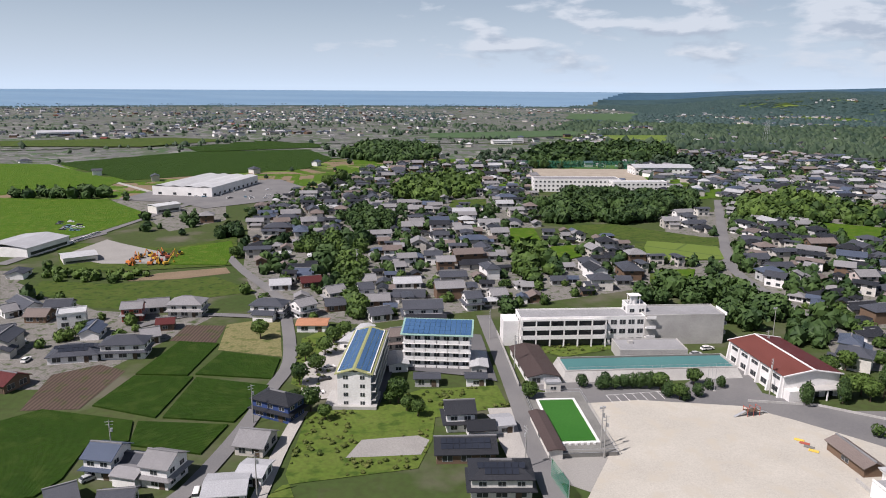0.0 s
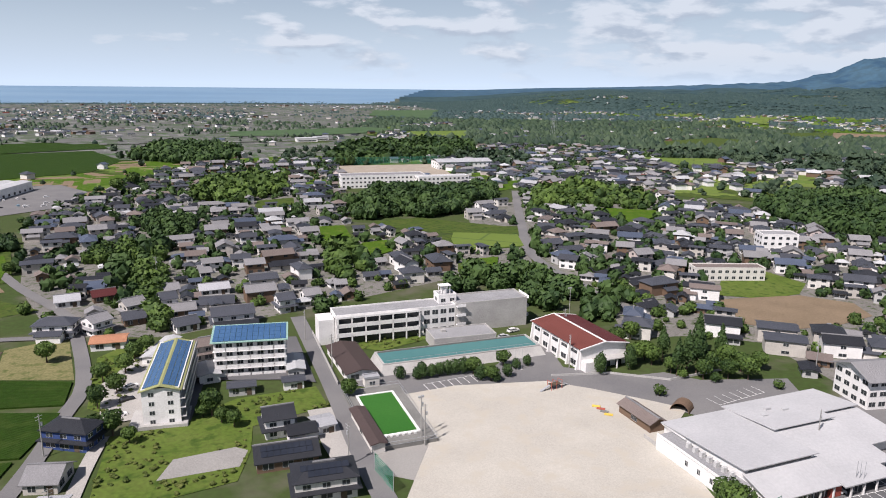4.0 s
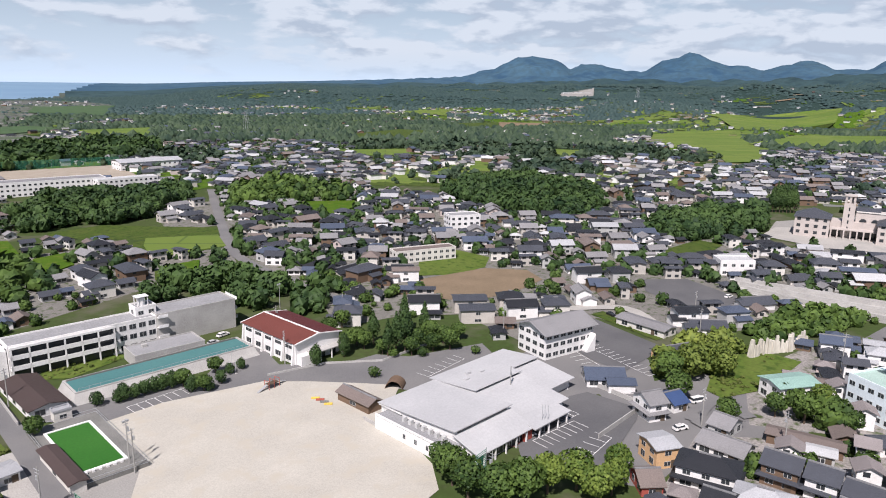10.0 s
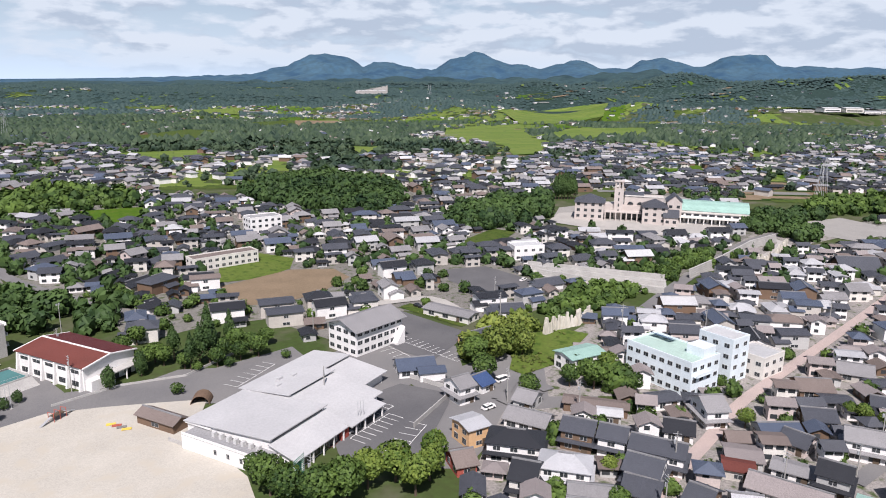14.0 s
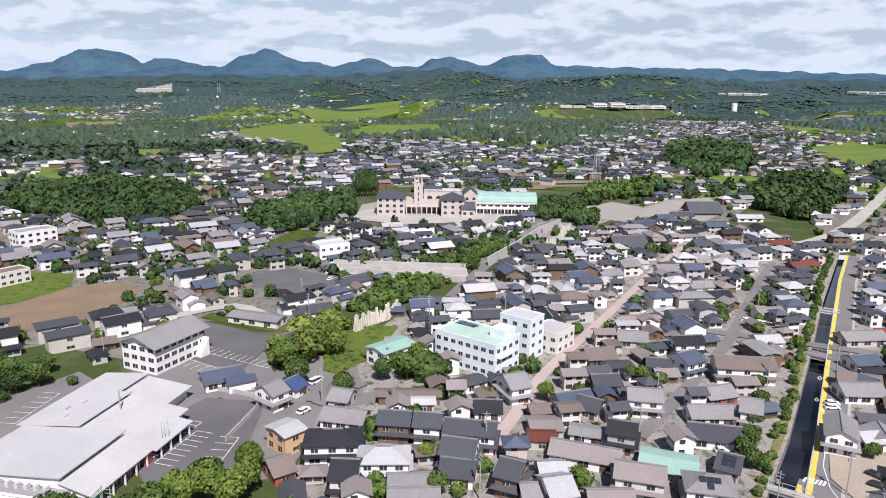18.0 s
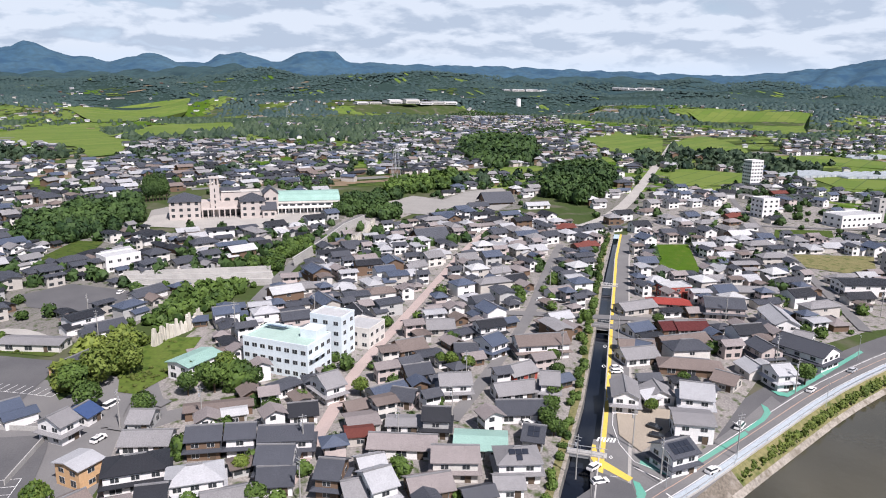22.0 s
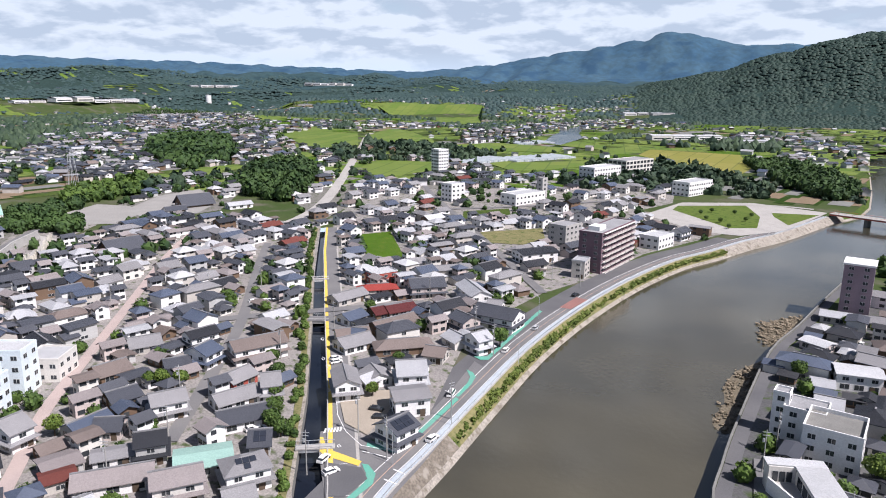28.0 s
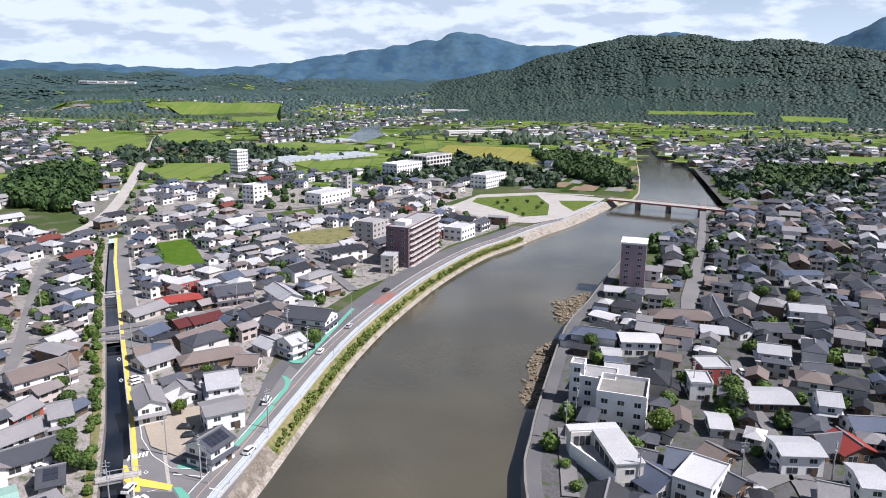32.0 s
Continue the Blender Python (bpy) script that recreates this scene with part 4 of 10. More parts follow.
field("paddy_field", M_PADDY_Y, [(378.4, -853.7), (440.1, -988.7), (374.4, -1052.3), (323.2, -929.4)], 'bright green rice field')
field("temple_ground", M_GRAVEL, [(498.1, 12.1), (549.1, 22.4), (603.3, 1.9), (631.2, -30.9), (553.5, -38.3), (514.1, -22.7)], 'pale bare terraces of the temple ground')
field("grass_field", M_GRASS, [(-217.2, 386.7), (-215.2, 401.5), (-154.4, 388.6), (-125.2, 420.3), (-105.5, 351.1), (-149.5, 338.5), (-185.3, 332.2)], 'rough green field beside the machine yard')
field("gravel_lot", M_GRAVEL, [(-205.0, 366.7), (-199.4, 409.8), (-186.3, 399.4), (-149.3, 374.9), (-143.6, 352.4), (-175.2, 351.5)], 'gravel yard of the machine depot', z=0.1)
field("car_park", M_ASPH, [(-262, 560), (-240, 668), (-160, 690), (-128, 640), (-136, 560), (-178, 520), (-205, 545)], 'wide asphalt yard round the factory hall', z=0.08)
field("car_park", M_ASPH, [(-249.9, 447.9), (-251.1, 471.6), (-227.5, 462.3), (-206.9, 426.0), (-215.2, 401.5)], 'asphalt yard of a car dealer', z=0.1)
sheet("yard", [(240.3, -120.5), (261.6, -153.1), (274.7, -185.0), (308.6, -243.5), (338.9, -331.6), (343.3, -340.4), (404.1, -336.0), (434.5, -318.9), (334.9, -209.4), (283.0, -147.2)], M_TOWN, 0.04, label="gravel and concrete yards along the river road", category="yard")
field("paved_yard", M_LANE, [(-46.0, 220.0), (-42.0, 230.6), (-35.4, 251.6), (-27.4, 243.4), (-29.2, 193.9), (-36.7, 192.2), (-41.4, 191.0)], 'pale concrete yard beside the flats', z=0.09)
field("paved_yard", M_ASPH_D, [(-29.6, 195.7), (-18.1, 188.4), (-15.8, 215.9), (8.8, 210.3), (17.3, 206.1), (14.3, 248.7), (-14.6, 254.3), (-20.2, 245.6), (-26.4, 220.2)], 'asphalt yard between the flats', z=0.08)
field("paved_yard", M_LANE, [(13.0, 187.0), (20.2, 187.7), (21.4, 165.6), (21.9, 150.9), (18.0, 149.9), (15.0, 166.7)], 'pale concrete drive before new houses', z=0.09)
road("road", M_ASPH, 4.6, [(-60.5, 137.4), (-57.0, 146.9), (-53.2, 173.4), (-52.0, 198.7), (-51.2, 222.1), (-61.8, 266.2), (-70.5, 292.7), (-98.3, 337.7), (-115.2, 369.4)], 'worn grey asphalt lane')
road("road", M_LANE, 3.5, [(-40.8, 139.8), (-40.7, 164.4), (-39.5, 184.4)], 'pale concrete lane')
road("road", M_ASPH, 5.5, [(26.4, 134.3), (24.2, 158.9), (21.5, 204.9), (17.7, 253.9), (16.3, 271.4)], 'worn grey asphalt lane')
road("road", M_ASPH, 6, [(226.4, 578.2), (174.1, 430.2), (147.7, 346.6), (147.1, 285.6), (150.8, 225.8)], 'worn grey asphalt lane')
road("road", M_ASPH, 7, [(-225.1, 347.8), (-212.7, 431.0), (-202.0, 514.2), (-187.9, 574.8), (-169.4, 691.8)], 'broad grey asphalt road')
road("road", M_LANE, 5, [(-449.0, 808.0), (-313.7, 667.3), (-253.0, 603.7)], 'pale farm road')
road("road", M_ASPH, 4, [(-64.4, 266.1), (-82.1, 269.3), (-102.3, 268.8), (-116.7, 254.9)], 'worn grey asphalt lane')
road("road", M_LANE, 6, [(216.7, 182.0), (237.5, 167.3), (229.6, 146.8)], 'pale lane')
road("road", M_PINKPAVE, 3.8, [(144.0, 39.8), (178.3, 36.7), (208.9, 34.5), (247.8, 27.0), (307.2, 15.3), (386.3, 0.1), (442.3, -14.2)], 'old shopping street with pinkish paving')
road("road", M_ASPH, 4.2, [(178.1, 2.9), (215.8, -9.4), (267.7, -24.8), (349.1, -41.8), (402.2, -54.4)], 'worn grey asphalt lane')
road("road", M_ASPH, 6, [(269.5, 87.3), (345.2, 87.1), (440.2, 81.3), (485.2, 71.8)], 'lane climbing along the hill')
road("road", M_LANE, 9, [(450.9, -70.6), (506.0, -104.2), (631.8, -151.5), (995.2, -273.1), (1279.6, -373.2), (1643.4, -564.6)], 'broad pale road across the plain')
road("road", M_ASPH, 6, [(465.0, -58.3), (453.3, -93.0), (484.3, -132.2)], 'worn grey asphalt lane')
road("road", M_ASPH, 5.5, [(273.4, -13.8), (271.5, -48.1), (266.1, -99.5)], 'worn grey asphalt lane')
road("road", M_ASPH, 4.5, [(261.6, -153.1), (378.1, -176.6), (558.0, -211.9), (668.2, -241.5)], 'worn grey asphalt lane')
road("road", M_ASPH, 4.5, [(474.2, -184.6), (465.8, -264.3), (468.0, -342.9)], 'worn grey asphalt lane')
road("road", M_LANE, 5, [(437.7, -374.0), (408.7, -436.7), (383.8, -455.8)], 'pale park road')
road("road", M_ASPH, 4.5, [(318.8, -513.5), (220.2, -356.6), (153.6, -243.2), (127.4, -245.6), (109.3, -260.3)], 'worn grey asphalt lane')
road("road", M_ASPH, 4.5, [(153.6, -243.2), (191.2, -311.5)], 'worn grey asphalt lane')
road("road", M_ASPH, 4, [(116.9, -132.7), (93.8, -109.6)], 'worn grey asphalt lane')
road("road", M_ASPH, 6, [(72.7, -138.6), (69.0, -159.3), (58.3, -150.6)], 'worn grey asphalt lane')
road("road", M_ASPH, 3.5, [(77.5, -170.5), (99.3, -192.3), (115.9, -214.5)], 'worn grey asphalt lane')
road("road", M_ASPH, 4.5, [(168.2, 93.3), (185.6, 96.8), (182.7, 84.2)], 'worn grey asphalt lane')
road("road", M_ASPH, 4.5, [(166.8, 91.6), (183.6, 89.6), (183.2, 103.2)], 'worn grey asphalt lane')
road("road", M_ASPH, 4, [(207.4, 529.6), (162.7, 396.0), (147.9, 341.1), (141.2, 267.5)], 'worn grey asphalt lane')


# ---- trees ----
def crown_points(rng, n, squash, lumps):
    """Places and outward directions on a lumpy crown of radius one."""
    d = rng.normal(size=(n, 3))
    d /= np.linalg.norm(d, axis=1)[:, None]
    c = rng.normal(size=(lumps, 3))
    c /= np.linalg.norm(c, axis=1)[:, None]
    r = 0.72 + 0.28 * np.max(np.maximum(0, d @ c.T) ** 6, axis=1) + rng.normal(size=n) * 0.05
    return d * r[:, None] * np.array([1, 1, squash]), d


def leafy(rng, n, size, squash=0.85, lumps=9, cone=0.0):
    """Corners and faces of a crown: many bent leaf clumps round a dark inner body."""
    p, d = crown_points(rng, n, squash, lumps)
    if cone:
        h = (p[:, 2] / squash + 1) / 2
        p[:, :2] *= (1.15 - cone * h)[:, None]
    d = d + rng.normal(size=d.shape) * 0.55
    d /= np.linalg.norm(d, axis=1)[:, None]
    up = rng.normal(size=d.shape)
    t = np.cross(d, up)
    t /= np.linalg.norm(t, axis=1)[:, None]
    b = np.cross(d, t)
    s = size * (0.6 + 0.8 * rng.random(n))[:, None]
    v = np.stack([p - t * s - b * s * 0.6, p + t * s - b * s * 0.7 - d * s * 0.3, p + t * s * 0.8 + b * s * 0.7, p - t * s * 0.9 + b * s * 0.8 - d * s * 0.3], 1).reshape(-1, 3)
    f = np.arange(4 * n).reshape(n, 4)
    return v, [tuple(q) for q in f]


def icosa(rng, sub, jitter, squash=0.85):
    bm = bmesh.new()
    bmesh.ops.create_icosphere(bm, subdivisions=sub, radius=1.0)
    v = np.array([q.co[:] for q in bm.verts])
    f = np.array([[q.index for q in t.verts] for t in bm.faces])
    bm.free()
    v = v * (1 + rng.normal(size=(len(v), 1)) * jitter) * np.array([1, 1, squash])
    return v, f


TREES = {}


def tree_meshes(kind):
    """Trunk with limbs, and crown, one metre wide units scaled later by the pose."""
    rng = np.random.default_rng(sum(map(ord, kind)))
    made = []
    for k in range(3):
        cone = {"cedar": 0.95, "topiary": 0.25, "bamboo": 0.1}.get(kind, 0.0)
        squash = {"cedar": 2.0, "bamboo": 1.25, "shrub": 0.7, "topiary": 1.25}.get(kind, 0.85)
        leaf = {"cedar": L_DARK, "bamboo": L_BAMBOO, "shrub": L_BROAD, "topiary": L_DARK, "bright": L_BRIGHT}.get(kind, L_BROAD)
        v, f = leafy(rng, 760 if kind != "shrub" else 260, 0.088 if kind != "shrub" else 0.1, squash, 12, cone)
        base = 0.25 if kind in ("shrub", "topiary") else 0.75 if kind != "bamboo" else 0.5
        crown = bpy.data.meshes.new("crown")
        iv, fi = icosa(rng, 1, 0.06, squash)
        iv = iv * 0.66
        if cone:
            iv[:, :2] *= (1.15 - cone * (iv[:, 2:] / squash + 1) / 2)
        n = len(v)
        allv = np.concatenate([v, iv])
        allv[:, 2] += squash * 0.92 + base
        crown.from_pydata([tuple(q) for q in allv], [], f + [tuple(int(i) + n for i in q) for q in fi])
        crown.materials.append(leaf)
        crown.update()
        s = Shape()
        s.tube((0, 0, -0.05), (0.02, 0.01, base + squash * 0.7), 0.085, 0.05, 7)
        for i in range(4):
            a = i * 1.7 + k
            s.tube((0, 0, base + squash * (0.2 + 0.1 * i)), (math.cos(a) * 0.5, math.sin(a) * 0.5, base + squash * (0.55 + 0.12 * i)), 0.04, 0.015, 5)
        made.append((s.mesh("trunk", M_TRUNK), crown))
    return made


TREE_LABEL = {"broad": ("broadleaf_tree", "leafy green broadleaf tree with a rounded crown", "tree"), "cedar": ("cedar_tree", "tall dark green pointed conifer", "tree"),
              "shrub": ("shrub", "low rounded green shrub", "shrub"), "topiary": ("garden_pine", "clipped dark green garden tree", "tree"),
              "bamboo": ("bamboo_clump", "feathery yellow-green bamboo clump", "bamboo"), "bright": ("broadleaf_tree", "bright green leafy broadleaf tree", "tree")}
trng = random.Random(5)


def tree(kind, x, y, radius, z=0.0, group="", tall=1.0):
    if kind not in TREES:
        TREES[kind] = tree_meshes(kind)
    trunk, crown = TREES[kind][trng.randrange(3)]
    name, label, cat = TREE_LABEL[kind]
    e = thing(name, x, y, z, trng.uniform(0, 360), label, cat, group)
    e.scale = (radius, radius, radius * tall * trng.uniform(0.9, 1.1))
    part("trunk", trunk, None, e)
    part("crown", crown, None, e)
    return e


def scatter(name, spots, leaf, label, detail, seed=1, category="woodland", tall=1.0):
    """Many crowns joined as one. spots: x, y, z, radius. detail 0, 1 or 2."""
    if not spots:
        return None
    rng = np.random.default_rng(seed)
    protos = []
    for k in range(4):
        if detail < 0:
            n = 5 if detail == -1 else 6
            ring = [(math.cos(math.tau * i / n + k), math.sin(math.tau * i / n + k)) for i in range(n)]
            hi = [0.45 + 0.3 * rng.random() for i in range(n)]
            if detail == -1:
                v = [(a, b, -0.35) for a, b in ring] + [(a * 0.66, b * 0.66, z) for (a, b), z in zip(ring, hi)] + [(0.1, 0, 0.9)]
                f = [q for i in range(n) for q in ((i, (i + 1) % n, n + (i + 1) % n), (i, n + (i + 1) % n, n + i), (n + i, n + (i + 1) % n, 2 * n))]
            else:
                v = [(a, b, -0.2) for a, b in ring] + [(0.1, 0, 0.85)]
                f = [(i, (i + 1) % n, n) for i in range(n)]
            protos.append((np.array(v), np.array(f)))
        elif detail == 2:
            v, f = leafy(rng, 135, 0.17, 0.9, 9)
            iv, fi = icosa(rng, 1, 0.08, 0.9)
            tri = [(a, b, c) for a, b, c, d in f] + [(a, c, d) for a, b, c, d in f] + [tuple(int(i) + len(v) for i in q) for q in fi]
            protos.append((np.concatenate([v, iv * 0.82]), np.array(tri)))
        elif detail == 1:
            v, f = leafy(rng, 26, 0.36, 0.9, 7)
            iv, fi = icosa(rng, 1, 0.14, 0.9)
            iv = iv[:, :]
            tri = [(a, b, c) for a, b, c, d in f] + [(a, c, d) for a, b, c, d in f] + [tuple(int(i) + len(v) for i in q) for q in fi]
            protos.append((np.concatenate([v, iv * 0.85]), np.array(tri)))
        else:
            bm_v, bm_f = icosa(rng, 1, 0.2, 0.8)
            keep = [q for q in bm_f if bm_v[q][:, 2].mean() > -0.2]
            protos.append((bm_v, np.array(keep)))
    vs, fs, n = [], [], 0
    for i, (x, y, z, r) in enumerate(spots):
        v, f = protos[i % 4]
        a = rng.random() * math.tau
        c, s = math.cos(a), math.sin(a)
        m = np.array([[c, -s, 0], [s, c, 0], [0, 0, 1]]) * np.array([[1], [1], [tall * rng.uniform(0.85, 1.25)]])
        vs.append(v @ m.T * r + np.array([x, y, z + r * 0.75]))
        fs.append(f + n)
        n += len(v)
    v, f = np.concatenate(vs).astype(np.float32), np.concatenate(fs).astype(np.int32)
    me = bpy.data.meshes.new(name)
    me.vertices.add(len(v))
    me.vertices.foreach_set("co", v.ravel())
    me.loops.add(f.size)
    me.loops.foreach_set("vertex_index", f.ravel())
    me.polygons.add(len(f))
    me.polygons.foreach_set("loop_start", np.arange(0, f.size, 3, dtype=np.int32))
    me.materials.append(leaf)
    me.polygons.foreach_set("use_smooth", np.full(len(f), detail < 0))
    me.update(calc_edges=True)
    return tagged(new(name, me), label, category, kind="stuff")


def wood_spots(outline, gap, radius, seed, claim=True, vary=0.3):
    """Spots for trees inside an outline, clear of what is taken."""
    rng = np.random.default_rng(seed)
    xs, ys = [p[0] for p in outline], [p[1] for p in outline]
    gx, gy = np.meshgrid(np.arange(min(xs), max(xs), gap), np.arange(min(ys), max(ys), gap))
    gx, gy = gx.ravel() + rng.uniform(-0.45, 0.45, gx.size) * gap, gy.ravel() + rng.uniform(-0.45, 0.45, gy.size) * gap
    ok = inside(outline, gx, gy)
    i, j = ((gx - X0) / CELL).astype(int), ((gy - Y0) / CELL).astype(int)
    on = (i >= 0) & (i < NX) & (j >= 0) & (j < NY)
    ok &= ~(on & taken[np.clip(i, 0, NX - 1), np.clip(j, 0, NY - 1)])
    res = [(float(a), float(b), land(a, b), radius * rng.uniform(1 - vary, 1 + vary)) for a, b in zip(gx[ok], gy[ok])]
    if claim:
        take(outline)
    return res


# ---- houses ----
_win = {}


def window_mesh(w, h):
    key = (round(w, 1), round(h, 1))
    if key not in _win:
        s = Shape()
        s.box(0, 0, 0, w, 0.10, h, 0)
        s.box(-w / 4, -0.035, 0.08, w / 2 - 0.12, 0.07, h - 0.16, 1)
        s.box(w / 4, -0.035, 0.08, w / 2 - 0.12, 0.07, h - 0.16, 1)
        _win[key] = s.mesh("window", (M_FRAME, M_GLASS))
    return _win[key]


def gable_roof(L, W, z, rise, over=0.6, thick=0.22):
    """Two slabs meeting at a ridge along x."""
    s = Shape()
    a, b = L / 2 + over, W / 2 + over
    k = rise / (W / 2)
    zl = z - k * over
    for g in (-1, 1):
        lo = [(-a, g * b, zl), (a, g * b, zl), (a, 0, z + rise), (-a, 0, z + rise)]
        up = [(x, y, q + thick) for x, y, q in lo]
        if g > 0:
            lo, up = lo[::-1], up[::-1]
        s.hull(lo, up)
    return s


def hip_roof(L, W, z, rise, over=0.6, thick=0.2):
    a, b = L / 2 + over, W / 2 + over
    k = rise / (W / 2)
    zl = z - k * over
    r = max(0.02, L / 2 - W / 2)
    lo = [(-a, -b, zl), (a, -b, zl), (a, b, zl), (-a, b, zl)]
    mid = [(x, y, q + thick) for x, y, q in lo]
    top = z + rise + thick
    s = Shape()
    s.hull(lo, mid)
    s.face([mid[0], mid[1], (r, 0, top), (-r, 0, top)])
    s.face([mid[2], mid[3], (-r, 0, top), (r, 0, top)])
    s.face([mid[1], mid[2], (r, 0, top)])
    s.face([mid[3], mid[0], (-r, 0, top)])
    return s


def skirt_roof(L, W, z, out=1.1, drop=0.5, thick=0.16):
    """The lean-to roof that runs round a house between its storeys."""
    s = Shape()
    i = [(-L / 2, -W / 2), (L / 2, -W / 2), (L / 2, W / 2), (-L / 2, W / 2)]
    o = [(x + math.copysign(out, x), y + math.copysign(out, y)) for x, y in i]
    for k in range(4):
        j = (k + 1) % 4
        lo = [(*o[k], z - drop), (*o[j], z - drop), (*i[j], z), (*i[k], z)]
        s.hull(lo, [(x, y, q + thick) for x, y, q in lo])
    return s


def body_shape(L, W, h, rise, gable):
    s = Shape()
    if gable:
        a, b = L / 2, W / 2
        end = lambda x: [(x, -b, 0), (x, b, 0), (x, b, h), (x, 0, h + rise - 0.02), (x, -b, h)]
        s.hull(end(-a), end(a))
        s.f[-7:] = [q[::-1] for q in s.f[-7:]]
    else:
        s.box(0, 0, 0, L, W, h)
    return s


def shifted_shape(s, dx, dy):
    s.v = [(x + dx, y + dy, z) for x, y, z in s.v]
    return s


def house(x, y, rot, L, W, storeys=2, roof="dark grey", wall="white", style="gable", rich=2, group="", solar=0, z=0.0, annex=None):
    """rich 2: windows all round, skirt roof, ridge; 1: a few windows; 0: walls and roof."""
    h = {1: 2.8, 2: 5.4, 3: 8.4}.get(storeys, storeys)
    pitch = {"gable": 0.47, "hip": 0.46, "low": 0.2, "flat": 0.0, "temple": 0.7}[style]
    rise = W / 2 * pitch
    words = {1: "single-storey", 2: "two-storey", 3: "three-storey"}.get(storeys, "low")
    shape = {"gable": "gabled tile roof", "hip": "hipped tile roof", "low": "low-pitched sheet roof", "flat": "flat roof", "temple": "great sweeping tile roof"}[style]
    e = thing("house", x, y, z, rot, f"{words} {wall}-walled house with {roof} {shape}", "house", group)
    take(rect(x, y, L + 1.0, W + 1.0, rot))
    part("wall", body_shape(L, W, h, rise, style in ("gable", "low", "temple")), WALLS[wall], e)
    rm = ROOFS[roof]
    if style == "flat":
        s = Shape().box(0, 0, h, L + 0.3, W + 0.3, 0.18)
        for cx, cy, a, b in ((0, W / 2, L + 0.3, 0.25), (0, -W / 2, L + 0.3, 0.25), (L / 2, 0, 0.25, W - 0.25), (-L / 2, 0, 0.25, W - 0.25)):
            s.box(cx, cy, h + 0.18, a, b, 0.45)
        part("roof", s, rm, e)
    elif style == "hip":
        part("roof", hip_roof(L, W, h, rise), rm, e)
    else:
        part("roof", gable_roof(L, W, h, rise, 0.6 if style != "temple" else 1.6), rm, e)
    if rich and style in ("gable", "hip", "temple"):
        r = L / 2 + 0.6 if style != "hip" else max(0.3, L / 2 - W / 2)
        part("ridge", Shape().box(0, 0, h + rise + 0.12, 2 * r, 0.45, 0.28), M_RIDGE, e)
    if rich > 1 and storeys == 2 and style in ("gable", "hip"):
        part("skirt_roof", skirt_roof(L, W, 2.95), rm, e)
    if solar:
        k = pitch
        n = max(2, int(L / 1.8))
        zz = lambda q: h + rise + q * k + 0.30
        for i in range(n):
            for j in range(2):
                cx, y0, y1 = (i - (n - 1) / 2) * 1.55, -0.7 - j * 1.5, -0.7 - (j + 1) * 1.5 + 0.12
                if -y1 <= W / 2 and (style != "hip" or abs(cx) < L / 2 + y1):
                    lo = [(cx - 0.72, y1, zz(y1)), (cx + 0.72, y1, zz(y1)), (cx + 0.72, y0, zz(y0)), (cx - 0.72, y0, zz(y0))]
                    part("solar_panel", Shape().hull(lo, [(p, q, w + 0.06) for p, q, w in lo]), M_SOLAR, e)
    if annex:
        ax, ay, aL, aW = annex
        part("annex_wall", shifted_shape(body_shape(aL, aW, 2.9, aW / 2 * 0.38, True), ax, ay), WALLS[wall], e)
        part("annex_roof", shifted_shape(gable_roof(aL, aW, 2.9, aW / 2 * 0.38, 0.5), ax, ay), rm, e)
    if rich:
        fl = max(1, int(round(h / 2.8)))
        sides = ((0, -W / 2, L), (180, W / 2, L)) if rich == 1 else ((0, -W / 2, L), (180, W / 2, L), (90, L / 2, W), (270, -L / 2, W))
        for ang, off, run in sides:
            n = 1 if rich == 1 or run < 7 else 2 if run < 11 else 3
            for k in range(fl):
                for i in range(n):
                    u = (i - (n - 1) / 2) * run / n * 0.95
                    w = 2.6 if (run > 8 and k == 0) else 1.8
                    a = radians(ang)
                    px, py = (u * math.cos(a) - off * abs(math.cos(a)) * 0, off) if ang in (0, 180) else (off, u)
                    part("window", window_mesh(w, 1.7 if k == 0 and n > 1 else 1.2), None, e, at=pose(px, py, 0.7 + k * 2.75, 0, 0, ang))
        if rich > 1:
            part("door", Shape().box(L * 0.28, -W / 2 - 0.02, 0.05, 1.4, 0.14, 2.1), M_TRUNK, e)
    return e



FILL = {}
FILL_ROOFS = (["dark grey"] * 9 + ["blue grey"] * 6 + ["black"] * 8 + ["grey"] * 4 + ["pale grey"] + ["brown"] * 2 + ["orange", "white"])
FILL_WALLS = ["white"] * 8 + ["cream"] * 3 + ["beige"] * 3 + ["grey"] * 4 + ["brown"] * 4 + ["pink"]
OLD_ROOFS = (["grey"] * 7 + ["mauve grey"] * 4 + ["pale grey"] * 5 + ["brown"] * 4 + ["dark grey"] * 7 + ["black"] * 4 + ["blue grey"] * 5 + ["rust"] * 2 + ["red dull"] + ["white"] * 2)
OLD_WALLS = ["white"] * 10 + ["cream"] * 4 + ["beige"] * 2 + ["pink"] * 2 + ["brown"] * 3 + ["grey"] * 3
ALL_MATS = list(WALLS.values()) + list(ROOFS.values()) + [M_FRAME, M_GLASS, M_RIDGE]
FAR_HOUSES = []
near_count = [0]


